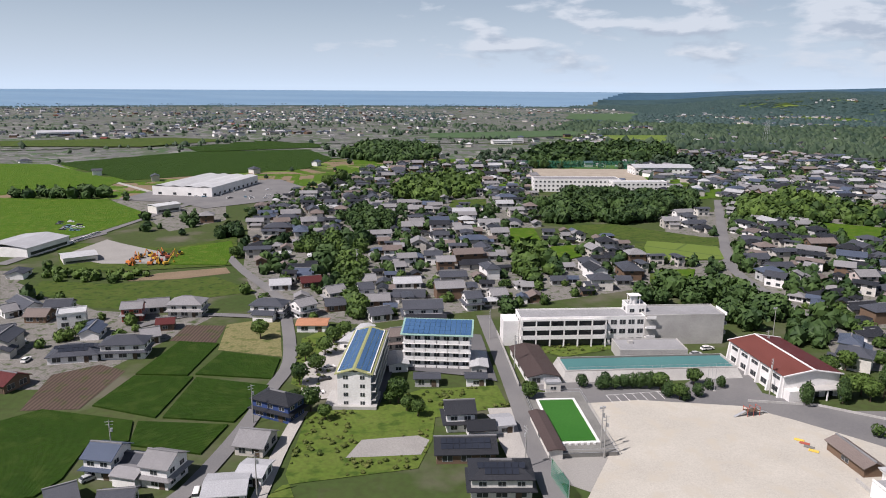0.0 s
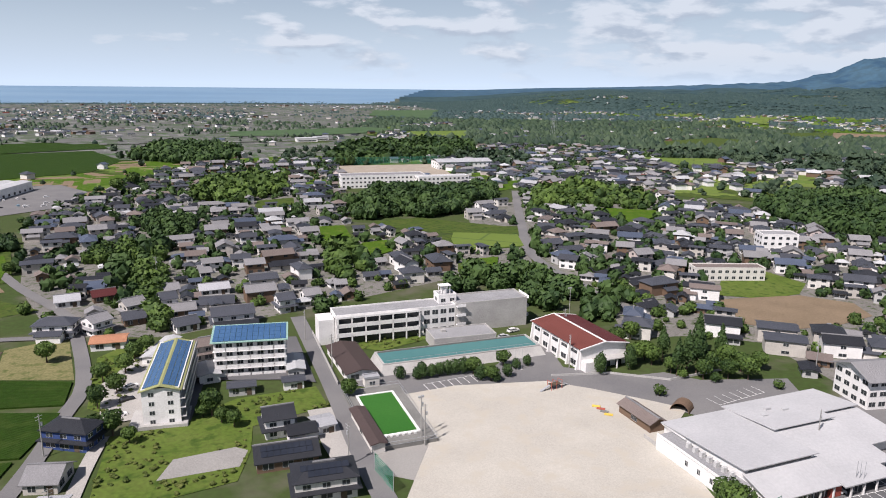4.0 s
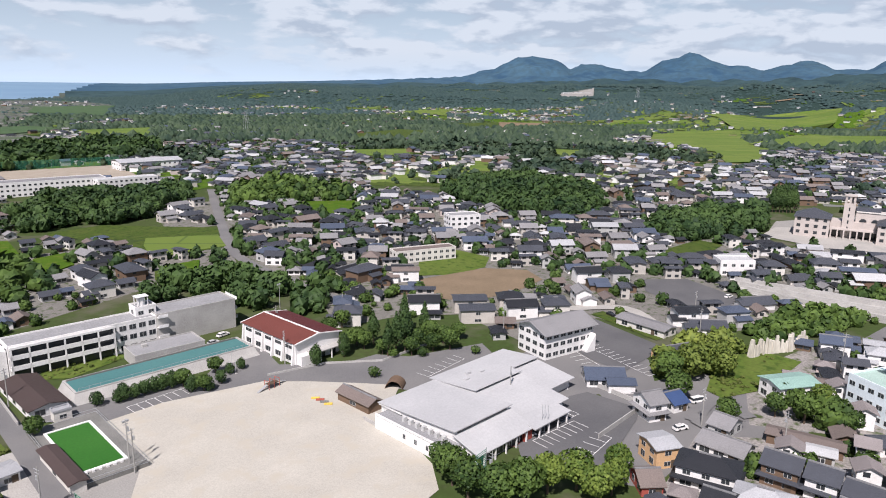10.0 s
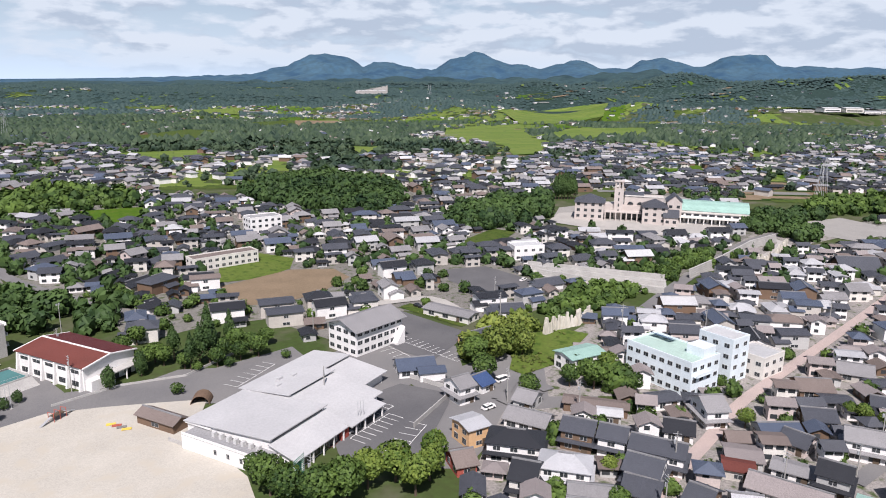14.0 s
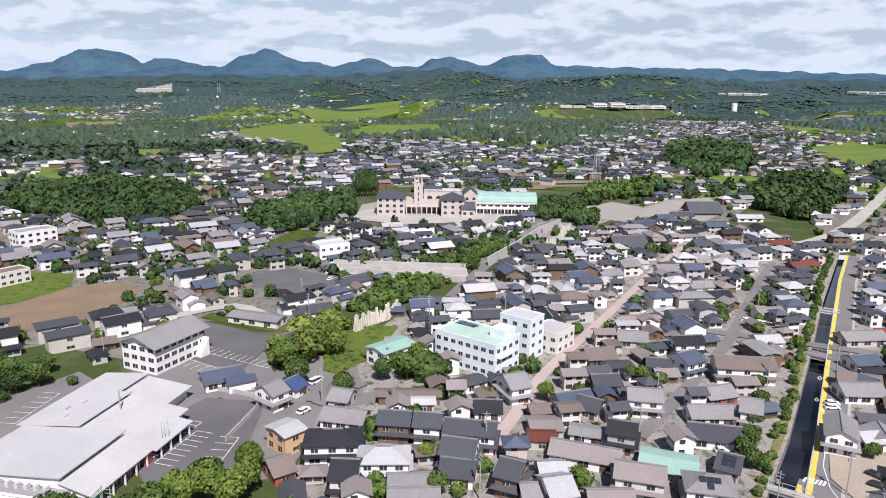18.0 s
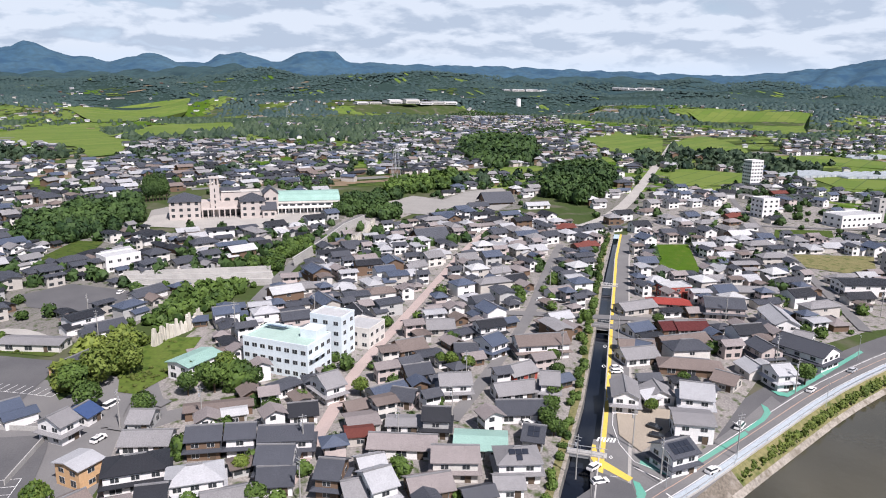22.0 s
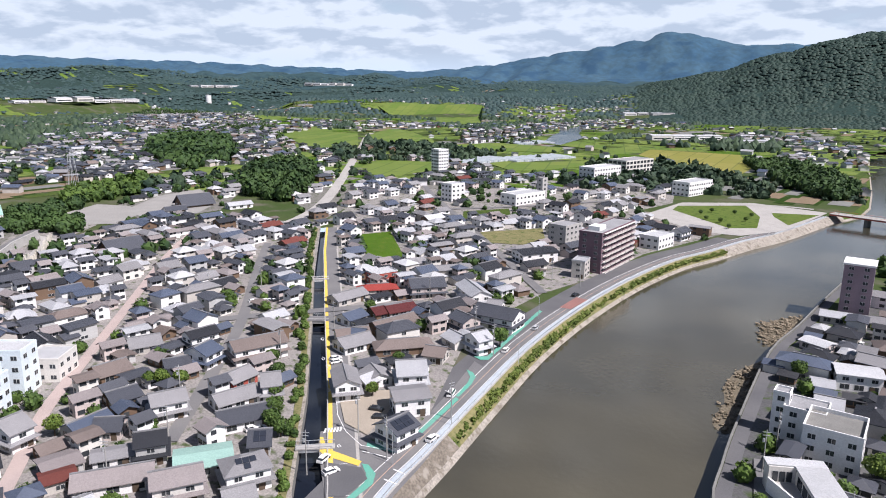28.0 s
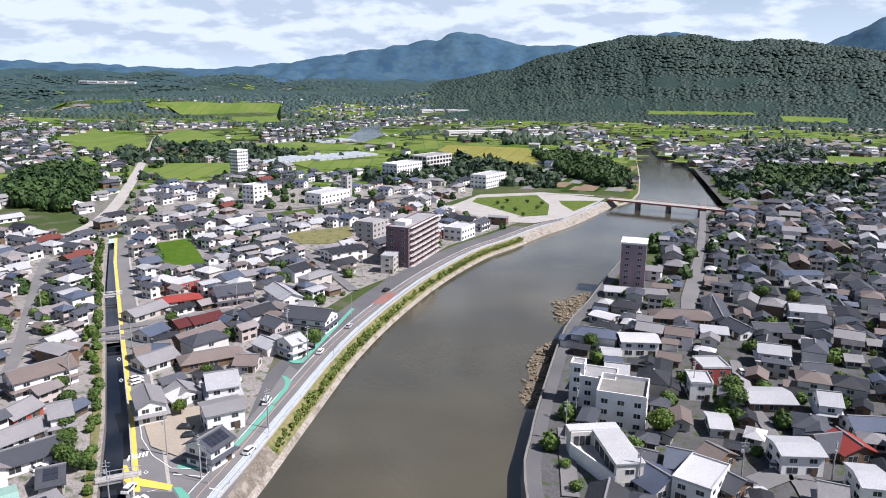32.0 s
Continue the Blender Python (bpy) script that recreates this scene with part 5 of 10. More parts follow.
def stock(k):
    """Size, storeys, colours and shape of a stock house: 0 to 47 houses, 48 to 63 sheds; from 64 on the same in the old town's colours."""
    r2 = random.Random(k * 7 + 3)
    old, small = k >= 64, k % 64 >= 48
    L, W, st = r2.choice((8.5, 9, 10, 11, 12, 13, 15)), r2.choice((6.5, 7, 7.5, 8, 8.5)), r2.choice((1, 1, 2, 2, 2))
    if small:
        L, W, st = r2.choice((4.5, 5.5, 6.5, 7.5)), r2.choice((3.6, 4.5, 5.2)), r2.choice((1, 1, 1, 2))
    annex = None if small else r2.choice((None, (L * 0.55, 1.5, 6, 5), (-L * 0.5, -2, 5, 6), (L * 0.1, -W * 0.62, 6, 4.5), (L * 0.3, W * 0.6, 5, 5)))
    return L, W, st, r2.choice(OLD_ROOFS if old else FILL_ROOFS), r2.choice(OLD_WALLS if old else FILL_WALLS), r2.choice(("gable", "gable", "hip", "hip", "gable", "low")), annex


def fill_house(x, y, rot, rng, group, near, old=False):
    """One of the stock houses: a thing of its own near by, else one of the joined far houses."""
    k = rng.randrange(48) + (64 if old else 0)
    L, W, st, roof, wall, style, annex = stock(k)
    if not is_free(rect(x, y, L, W, rot)):
        return False
    r, az = math.hypot(x, y), math.degrees(math.atan2(x, y))
    if r < near and r > 135 and -36 < az < 164 and near_count[0] < 140:
        near_count[0] += 1
        if k in FILL:
            copy_thing(FILL[k], pose(x, y, 0, 0, 0, rot))
            take(rect(x, y, L + 1, W + 1, rot))
        else:
            FILL[k] = house(x, y, rot, L, W, st, roof, wall, style, 1, group, annex=annex)
    else:
        take(rect(x, y, L + 1, W + 1, rot))
        FAR_HOUSES.append((x, y, land(x, y), rot, k))
    return True


def far_proto(k, plain=False):
    """The stock house as plain arrays: corners, loops, face sizes, materials."""
    L, W, st, roof, wall, style, annex = stock(k)
    h = {1: 2.7, 2: 5.2}[st]
    rise = W / 2 * {"gable": 0.47, "hip": 0.46, "low": 0.2}[style]
    wi, ri, gi = ALL_MATS.index(WALLS[wall]), ALL_MATS.index(ROOFS[roof]), ALL_MATS.index(M_GLASS)
    bits = [(body_shape(L, W, h, rise, style != "hip"), wi), (hip_roof(L, W, h, rise, 0.85) if style == "hip" else gable_roof(L, W, h, rise, 0.8), ri)]
    if annex and not plain:
        bits += [(shifted_shape(body_shape(annex[2], annex[3], 2.9, annex[3] * 0.19, True), annex[0], annex[1]), wi),
                 (shifted_shape(gable_roof(annex[2], annex[3], 2.9, annex[3] * 0.19, 0.5), annex[0], annex[1]), ri)]
    g = Shape()
    for f in range(st):
        for u in (-0.27, 0.22):
            for sgn in (-1, 1):
                g.box(u * L, sgn * W / 2, 0.8 + f * 2.75, 1.9, 0.16, 1.3)
        for sgn in (-1, 1):
            g.box(sgn * L / 2, 0.6, 0.9 + f * 2.75, 0.16, 1.5, 1.2)
    if not plain:
        bits.append((g, gi))
    v, loops, tot, mi, n = [], [], [], [], 0
    for s, m in bits:
        v += s.v
        for f in s.f:
            loops += [i + n for i in f]
            tot.append(len(f))
            mi.append(m)
        n += len(s.v)
    return np.array(v), np.array(loops), np.array(tot), np.array(mi)


def join_houses(name, spots, label, plain=False):
    protos = {}
    vs, ls, ts, ms, n = [], [], [], [], 0
    for x, y, z, rot, k in spots:
        if k not in protos:
            protos[k] = far_proto(k, plain)
        v, l, t, m = protos[k]
        c, s = math.cos(radians(rot)), math.sin(radians(rot))
        vs.append(v @ np.array([[c, s, 0], [-s, c, 0], [0, 0, 1]]) + np.array([x, y, z]))
        ls.append(l + n)
        ts.append(t)
        ms.append(m)
        n += len(v)
    v, l, t, m = (np.concatenate(q) for q in (vs, ls, ts, ms))
    me = bpy.data.meshes.new(name)
    me.vertices.add(len(v))
    me.vertices.foreach_set("co", v.astype(np.float32).ravel())
    me.loops.add(len(l))
    me.loops.foreach_set("vertex_index", l.astype(np.int32))
    me.polygons.add(len(t))
    me.polygons.foreach_set("loop_start", np.concatenate([[0], np.cumsum(t)[:-1]]).astype(np.int32))
    for q in ALL_MATS:
        me.materials.append(q)
    me.polygons.foreach_set("use_smooth", np.zeros(len(t), dtype=bool))
    me.polygons.foreach_set("material_index", m.astype(np.int32))
    me.update(calc_edges=True)
    return tagged(new(name, me), label, "houses", kind="stuff")


# ---- large buildings ----
def block(name, x, y, rot, L, W, floors, fh, wall, roofm, label, category="building", bays=(8, 2), win=(1.8, 1.4), parapet=0.6, z=0.0, sides=(0, 90, 180, 270), bands=0):
    """A flat-roofed building with its windows storey by storey. bands: depth of balcony slabs along the front."""
    e = thing(name, x, y, z, rot, label, category)
    take(rect(x, y, L + 1.5, W + 1.5, rot))
    h = floors * fh
    part("wall", Shape().box(0, 0, 0, L, W, h), wall, e)
    s = Shape().box(0, 0, h, L, W, 0.12)
    part("roof", s, roofm, e)
    if parapet:
        s = Shape()
        for cx, cy, a, b in ((0, W / 2 - 0.12, L + 0.1, 0.3), (0, 0.12 - W / 2, L + 0.1, 0.3), (L / 2 - 0.12, 0, 0.3, W - 0.5), (0.12 - L / 2, 0, 0.3, W - 0.5)):
            s.box(cx, cy, h, a, b, parapet)
        part("parapet", s, wall, e)
    for ang in sides:
        run, off, n = (L, W / 2, bays[0]) if ang in (0, 180) else (W, L / 2, bays[1])
        for k in range(floors):
            row = Shape()
            for i in range(n):
                u = (i - (n - 1) / 2) * run / n
                px, py = (u, -off) if ang == 0 else (u, off) if ang == 180 else (off, u) if ang == 90 else (-off, u)
                if math.hypot(x, y) < 420:
                    part("window", window_mesh(*win), None, e, at=pose(px, py, k * fh + 0.9, 0, 0, ang))
                else:
                    row.box(px, py, k * fh + 0.9, *((win[0], 0.16) if ang in (0, 180) else (0.16, win[0])), win[1])
            if row.v:
                tagged(part("glazing", row, M_GLASS, e, "dark glazing along one storey"), kind="stuff")
    if bands:
        for k in range(1, floors + 1):
            zz = k * fh - 0.25
            part("balcony", Shape().box(0, -W / 2 - bands / 2, zz - fh * 0.0, L, bands, 0.2).box(0, -W / 2 - bands + 0.06, zz, L, 0.12, 1.1 if k < floors else 0.5), wall, e)
    return e


def panels(e, x0, x1, y0, y1, zf, nx, ny, name="solar_panel"):
    """A rack of solar panels; zf gives the height over the roof plan."""
    dx, dy = (x1 - x0) / nx, (y1 - y0) / ny
    for i in range(nx):
        for j in range(ny):
            a, b, c, d = x0 + i * dx + 0.06, x0 + (i + 1) * dx - 0.06, y0 + j * dy + 0.06, y0 + (j + 1) * dy - 0.06
            lo = [(a, c, zf(a, c)), (b, c, zf(b, c)), (b, d, zf(b, d)), (a, d, zf(a, d))]
            part(name, Shape().hull(lo, [(p, q, r + 0.06) for p, q, r in lo]), M_SOLAR_B, e)


W_WHITE, W_GREY, W_CREAM = WALLS["white"], WALLS["grey"], WALLS["cream"]
M_CONC_ROOF = mat("grey_roof_membrane", (0.31, 0.31, 0.315), (0.24, 0.24, 0.245), 0.9, 0.8, 2.0)
M_ROOF_W = ROOFS["white"]

def pitched(e, L, W, z, rise, m, over=0.8, name="roof", dx=0, dy=0):
    return part(name, shifted_shape(gable_roof(L, W, z, rise, over), dx, dy), m, e)


def at_local(x, y, rot, u, v):
    c, s = math.cos(radians(rot)), math.sin(radians(rot))
    return x + c * u - s * v, y + s * u + c * v


# school: long front with balconies, stair tower, wing behind grey scaffold sheeting
sch = block("school_building", 49.5, 244.2, 4, 45, 10, 3, 3.4, W_WHITE, M_CONC_ROOF, "long white three-storey school building with balconies", "school", (14, 2), (2.3, 1.8))
for k in (1, 2, 3):
    zz = k * 3.4 - 0.3
    bal = part("balcony", Shape().box(-7.2, -5.9, zz, 30.4, 1.8, 0.25), W_WHITE, sch)
    part("balcony_wall", Shape().box(-7.2, -6.72, zz + 0.25, 30.4, 0.16, 1.25 if k < 3 else 0.5), W_WHITE, bal)
for i in range(7):
    part("pillar", Shape().box(-22 + i * 5, -6.6, 0, 0.45, 0.4, 9.8), W_WHITE, sch)
for k in range(3):
    part("gallery_door", Shape().box(-7.2, -5.05, k * 3.4 + 0.2, 29.5, 0.06, 2.3), M_GLASS, sch, "dark row of glazed doors")
part("end_stair", Shape().box(-25.5, 0, 0, 5.5, 8, 9.2), W_WHITE, sch)
wing = block("school_wing", 86.5, 247.2, 4, 29, 12, 3, 3.55, M_CONC, M_CONC_ROOF, "grey school wing wrapped in pale sheeting", "school", (9, 3), sides=(90, 180))
for k in range(3):
    part("balcony", Shape().box(15.3, 0, k * 3.55 + 3.0, 1.6, 9, 0.2).box(16.0, 0, k * 3.55 + 3.2, 0.12, 9, 0.9), W_WHITE, wing)
    part("balcony", Shape().box(-13.0, -6.8, k * 3.55 + 3.0, 3.4, 1.6, 0.2).box(-13.0, -7.55, k * 3.55 + 3.2, 3.4, 0.12, 0.9), W_WHITE, wing)
tow = block("stair_tower", 70, 247.5, 4, 7, 6, 4, 3.3, W_WHITE, M_CONC_ROOF, "white stair tower with a water tank frame", "tower", (2, 1))
part("tank_frame", Shape().box(-2, -1, 13.2, 0.25, 0.25, 3.4).box(1.6, -1, 13.2, 0.25, 0.25, 3.4).box(-2, 1.8, 13.2, 0.25, 0.25, 3.4).box(1.6, 1.8, 13.2, 0.25, 0.25, 3.4).box(-0.2, 0.4, 16.4, 4.4, 3.6, 0.2), W_WHITE, tow)
part("water_tank", Shape().tube((-0.2, 0.4, 13.3), (-0.2, 0.4, 16.2), 1.3, 1.3, 14), W_WHITE, tow, "white water tank")
ann = block("school_annex", 71, 229.5, 2, 23, 11, 1, 3.9, M_CONC, M_CONC_ROOF, "low grey concrete school annex", "school", (5, 2), (2.4, 1.2), 0.5, sides=())
part("roof_hatch", Shape().box(-6, 2, 4.0, 1.6, 1.6, 0.9), M_CONC, ann)


def gym():
    x, y, rot = 108, 211.5, 98
    e = thing("gymnasium", x, y, 0, rot, "white school gymnasium with a sheet roof in two reds", "gymnasium")
    take(rect(x, y, 33, 20, rot))
    part("wall", body_shape(30, 18, 7.4, 1.5, True), W_WHITE, e)
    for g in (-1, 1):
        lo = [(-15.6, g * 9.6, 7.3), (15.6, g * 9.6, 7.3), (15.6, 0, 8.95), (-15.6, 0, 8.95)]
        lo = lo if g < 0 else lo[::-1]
        # the slope on -y is a darker red than the other
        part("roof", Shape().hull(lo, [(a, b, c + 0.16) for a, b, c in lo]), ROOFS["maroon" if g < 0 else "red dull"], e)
    part("ridge_cap", Shape().box(0, 0, 9.06, 31.4, 0.7, 0.16), W_WHITE, e)
    for u in (-15.75, 15.75):
        part("verge", Shape().hull([(u - 0.2, -9.7, 7.2), (u + 0.2, -9.7, 7.2), (u + 0.2, 0, 8.85), (u - 0.2, 0, 8.85)], [(u - 0.2, -9.7, 7.55), (u + 0.2, -9.7, 7.55), (u + 0.2, 0, 9.2), (u - 0.2, 0, 9.2)]), W_WHITE, e)
        part("verge", Shape().hull([(u - 0.2, 9.7, 7.2), (u + 0.2, 9.7, 7.2), (u + 0.2, 0, 8.85), (u - 0.2, 0, 8.85)], [(u - 0.2, 9.7, 7.55), (u + 0.2, 9.7, 7.55), (u + 0.2, 0, 9.2), (u - 0.2, 0, 9.2)]), W_WHITE, e)
    for i in range(6):
        part("buttress", Shape().hull([(-14.6 + i * 5.8, 8.9, 0), (-13.9 + i * 5.8, 8.9, 0), (-13.9 + i * 5.8, 10.3, 0), (-14.6 + i * 5.8, 10.3, 0)],
                                      [(-14.6 + i * 5.8, 8.9, 7.2), (-13.9 + i * 5.8, 8.9, 7.2), (-13.9 + i * 5.8, 9.4, 7.2), (-14.6 + i * 5.8, 9.4, 7.2)]), W_WHITE, e)
        if i < 5:
            part("window", window_mesh(3.6, 1.8), None, e, at=pose(-11.3 + i * 5.8, 9.0, 0.9, 0, 0, 180))
            part("window", window_mesh(3.6, 1.2), None, e, at=pose(-11.3 + i * 5.8, 9.0, 5.0, 0, 0, 180))
    part("porch_roof", Shape().box(-16.6, -2.0, 3.4, 3.4, 13, 0.35), M_CONC, e)
    part("porch_wall", Shape().box(-16.3, 6.4, 0, 2.6, 4.2, 3.4), W_WHITE, e)
    for v in (-8, -3.5, 1.0):
        part("porch_post", Shape().box(-17.9, v, 0, 0.35, 0.35, 3.4), W_WHITE, e)
        part("door", Shape().box(-15.03, v + 1.8, 0.05, 0.14, 2.4, 2.6), M_GLASS, e)


gym()


def tank():
    """The long raised pool: sloping concrete sides, pale rim, teal sheeting inside."""
    x, y, rot, L, W, h = 66.2, 216.0, 4.5, 56, 11.5, 2.9
    e = thing("raised_pool", x, y, 0, rot, "long raised concrete pool lined in teal", "pool")
    take(rect(x, y - 2, L + 3, W + 6, rot))
    a, b = L / 2, W / 2
    part("basin_wall", Shape().hull([(-a - 1.4, -b - 2.2, 0), (a + 1.2, -b - 2.2, 0), (a + 1.2, b + 1, 0), (-a - 1.4, b + 1, 0)], [(-a, -b, h), (a, -b, h), (a, b, h), (-a, b, h)]), M_CONC, e)
    part("lining", Shape().box(0, 0, h, L - 1.6, W - 1.6, 0.05), M_TEAL, e, "teal pool lining")
    for cx, cy, p, q in ((0, b - 0.3, L, 0.6), (0, 0.3 - b, L, 0.6), (a - 0.3, 0, 0.6, W - 1.2), (0.3 - a, 0, 0.6, W - 1.2)):
        part("rim", Shape().box(cx, cy, h, p, q, 0.35), M_CONC, e)
    part("shade_kerb", Shape().box(0, b - 0.75, h + 0.05, L - 2, 0.3, 0.5), M_CONC_D, e)
    for i in range(19):
        part("rail_post", Shape().box(-27 + i * 3, -b + 0.1, h + 0.35, 0.06, 0.06, 1.0), M_STEEL, e)
    part("handrail", Shape().box(0, -b + 0.1, h + 1.35, 54, 0.07, 0.07), M_STEEL, e)


tank()


def school_pool():
    """The 25 m pool full of green water, on its raised deck."""
    x, y, rot = 33.6, 178.4, -85.5
    e = thing("swimming_pool", x, y, 0, rot, "school swimming pool with bright green water and white rim", "pool")
    take(rect(x + 0.6, y, 37, 18, rot))
    part("deck", Shape().box(0, 0.6, 0, 36, 17.2, 1.2), M_CONC_D, e, "stained grey concrete deck")
    part("water", Shape().box(0, 0.4, 1.2, 25, 10, 0.12), M_POOLG, e, "opaque bright green water")
    for cx, cy, p, q in ((0, 5.75, 26.4, 0.7), (0, -4.95, 26.4, 0.7), (12.85, 0.4, 0.7, 10.0), (-12.85, 0.4, 0.7, 10.0)):
        part("coping", Shape().box(cx, cy, 1.2, p, q, 0.3), W_WHITE, e)
    for i in range(6):
        part("starting_block", Shape().box(13.7, -3.6 + i * 1.6, 1.2, 0.6, 0.6, 0.5), W_WHITE, e)
    for u, v, L, rr in ((0, 9.1, 36, 0), (0, -7.9, 36, 0), (18, 0.6, 17, 90), (-18, 0.6, 17, 90)):
        part("fence", Shape().box(u, v, 1.2, L if rr == 0 else 0.08, 0.08 if rr == 0 else L, 0.08).box(u, v, 2.1, L if rr == 0 else 0.08, 0.08 if rr == 0 else L, 0.08), M_STEEL, e)


school_pool()
house(29.8, 217.5, 97, 26, 9.6, 1, "umber", "white", "low", group="school buildings")
house(27.2, 169.5, -84, 21, 3.4, 1, "umber", "cream", "low", rich=1, group="school buildings")
house(33.5, 200.5, 5, 4.5, 3, 1, "pale grey", "cream", "flat", rich=1, group="school buildings")
house(101.8, 158.6, -83, 13.5, 5, 1, "brown", "brown", "gable", rich=1, group="school buildings")


def hall():
    """Community hall: white roofs in steps, lit by low clerestories."""
    x, y, rot = 105.2, 113.0, 6
    e = thing("community_hall", x, y, 0, rot, "broad white community hall with stepped pitched roofs", "hall")
    take([at_local(x, y, rot, *p) for p in ((-6, -3), (57, -3), (57, 38), (-6, 38))])
    rm = M_HALL

    def slab(u0, u1, v0, z0, v1, z1, name="roof"):
        lo = [(u0, v0, z0), (u1, v0, z0), (u1, v1, z1), (u0, v1, z1)]
        part(name, Shape().hull(lo, [(a, b, c + 0.25) for a, b, c in lo]), rm, e)

    def bay(u0, u1, front, step, back, eave=3.7, mid=5.6, top=6.7, low=4.9):
        prof = [(front, 0), (front, eave), (step, mid), (step, top), (back, low), (back, 0)]
        part("wall", Shape().hull([(u0, b, c) for b, c in prof], [(u1, b, c) for b, c in prof]), W_WHITE, e)
        k = (mid - eave) / (step - front)
        slab(u0 - 0.7, u1 + 0.7, front - 1.6, eave - 1.6 * k, step - 0.02, mid, "lower_roof")
        slab(u0 - 0.7, u1 + 0.7, step - 0.7, top + 0.1, back + 0.8, low - 0.1, "upper_roof")
        part("clerestory", Shape().box((u0 + u1) / 2, step - 0.06, mid + 0.3, u1 - u0 - 2, 0.1, top - mid - 0.45), M_GLASS, e)

    bay(0, 21, 0, 7.0, 34.5)
    bay(21.7, 41, 3.5, 19.5, 36.5, 3.7, 5.9, 6.7, 4.9)
    bay(41.7, 55, 11, 24, 37, 3.5, 5.0, 5.8, 4.6)
    part("porch_roof", Shape().hull([(20, -2.8, 3.3), (36, -2.8, 3.3), (36, 4, 4.2), (20, 4, 4.2)], [(20, -2.8, 3.6), (36, -2.8, 3.6), (36, 4, 4.5), (20, 4, 4.5)]), rm, e)
    for i in range(9):
        part("post", Shape().box(2 + i * 4.1, -1.2 if i < 5 else -2.3, 0, 0.35, 0.35, 3.3), W_WHITE, e)
    for i in range(6):
        part("glazing", Shape().box(2.2 + i * 3.3, -0.06, 0.3, 2.8, 0.12, 2.6), M_GLASS, e)
    for i in range(4):
        part("glazing", Shape().box(24 + i * 4.3, 3.44, 0.3, 3.6, 0.12, 2.6), M_GLASS, e)
    part("entrance_front", Shape().box(19.5, -0.5, 0, 3.2, 0.9, 3.2), WALLS["red"], e, "dark red entrance wall")
    part("west_annex", Shape().box(-2.4, 18, 0, 4.8, 27, 3.9), W_WHITE, e)
    part("annex_roof", Shape().box(-2.4, 18, 3.9, 4.8, 27, 0.12), M_CONC_ROOF, e)
    part("annex_parapet", Shape().box(-4.7, 18, 3.9, 0.2, 27, 0.7), W_WHITE, e)
    part("gable_trim", Shape().box(-0.2, 30.5, 4.4, 0.6, 9, 0.5), W_WHITE, e)
    for i in range(7):
        part("air_conditioner", Shape().box(-1.6, 9 + i * 2.4, 4.02, 1.1, 0.9, 1.3), M_FRAME, e)
    for i in range(4):
        part("window", window_mesh(1.0, 1.4), None, e, at=pose(-4.8, 7.5 + i * 4.2, 1.4, 0, 0, 270))
        part("window", window_mesh(0.8, 1.6), None, e, at=pose(-0.02, 2.0 + i * 1.2, 1.2, 0, 0, 270))
    for u, v in ((26, 27), (30, 30), (34, 28)):
        part("roof_vent", Shape().box(u, v, 5.7, 1.8, 1.0, 0.9), rm, e)


hall()

# flats with solar roofs
fb = block("apartment_block", -1.5, 223, -4, 22, 10, 4, 2.85, W_WHITE, M_CONC_ROOF, "white four-storey flats with balconies and solar roof", "apartments", (7, 2), (1.9, 1.9))
for k in range(4):
    for i in range(6):
        bal = part("balcony", Shape().box(-9.1 + i * 3.65, -5.7, k * 2.85 + 0.05, 3.3, 1.4, 0.18), W_WHITE, fb)
        part("railing", Shape().box(-9.1 + i * 3.65, -6.35, k * 2.85 + 0.23, 3.3, 0.1, 1.0), W_WHITE, bal)
for k in (1, 2, 3, 4):
    part("slab_edge", Shape().box(0, -5.75, k * 2.85 - 0.12, 22.4, 1.6, 0.16), W_WHITE, fb)
part("roof_deck", Shape().hull([(-11.8, -7.0, 11.5), (11.8, -7.0, 11.5), (11.8, 4.5, 13.4), (-11.8, 4.5, 13.4)], [(-11.8, -7.0, 11.75), (11.8, -7.0, 11.75), (11.8, 4.5, 13.65), (-11.8, 4.5, 13.65)]), ROOFS["turquoise"], fb, "sloping roof with a pale teal edge")
panels(fb, -11.2, 11.2, -6.4, 3.8, lambda u, v: 11.86 + (v + 7) * 0.165, 13, 4)
fa = block("apartment_block", -24.5, 205.5, 88, 36, 9.6, 4, 2.6, W_WHITE, M_CONC_ROOF, "white four-storey flats with a gabled solar roof", "apartments", (12, 2), (1.4, 1.2), sides=(90, 180, 270, 0))
pitched(fa, 36, 9.6, 10.5, 1.3, ROOFS["lime"], 0.7)
panels(fa, -17.3, 17.3, 0.5, 5.0, lambda u, v: 12.05 - v * 0.27, 16, 3)
panels(fa, -17.3, 17.3, -5.0, -0.5, lambda u, v: 12.05 + v * 0.27, 16, 3)
for k in range(4):
    gal = part("gallery", Shape().box(0, -5.5, k * 2.6 + 2.3, 36, 1.4, 0.18), W_GREY, fa)
    part("railing", Shape().box(0, -6.15, k * 2.6 + 2.48, 36, 0.1, 0.9), W_GREY, gal)
part("plinth", Shape().box(-14, 1, 0, 11, 15, 1.0), M_CONC, fa)
# town office and clinic
of = block("office_building", 180.5, 154.5, -6, 22, 14, 3, 3.1, W_WHITE, M_CONC_ROOF, "white three-storey town office with a grey gabled roof", "office", (7, 4), (2.2, 1.5), 0)
pitched(of, 22, 14, 9.3, 2.6, ROOFS["grey"], 1.4)
part("gable_fill", Shape().hull([(-11, -7, 9.3), (-11, 7, 9.3), (-11, 0, 11.8)], [(11, -7, 9.3), (11, 7, 9.3), (11, 0, 11.8)]), W_WHITE, of)
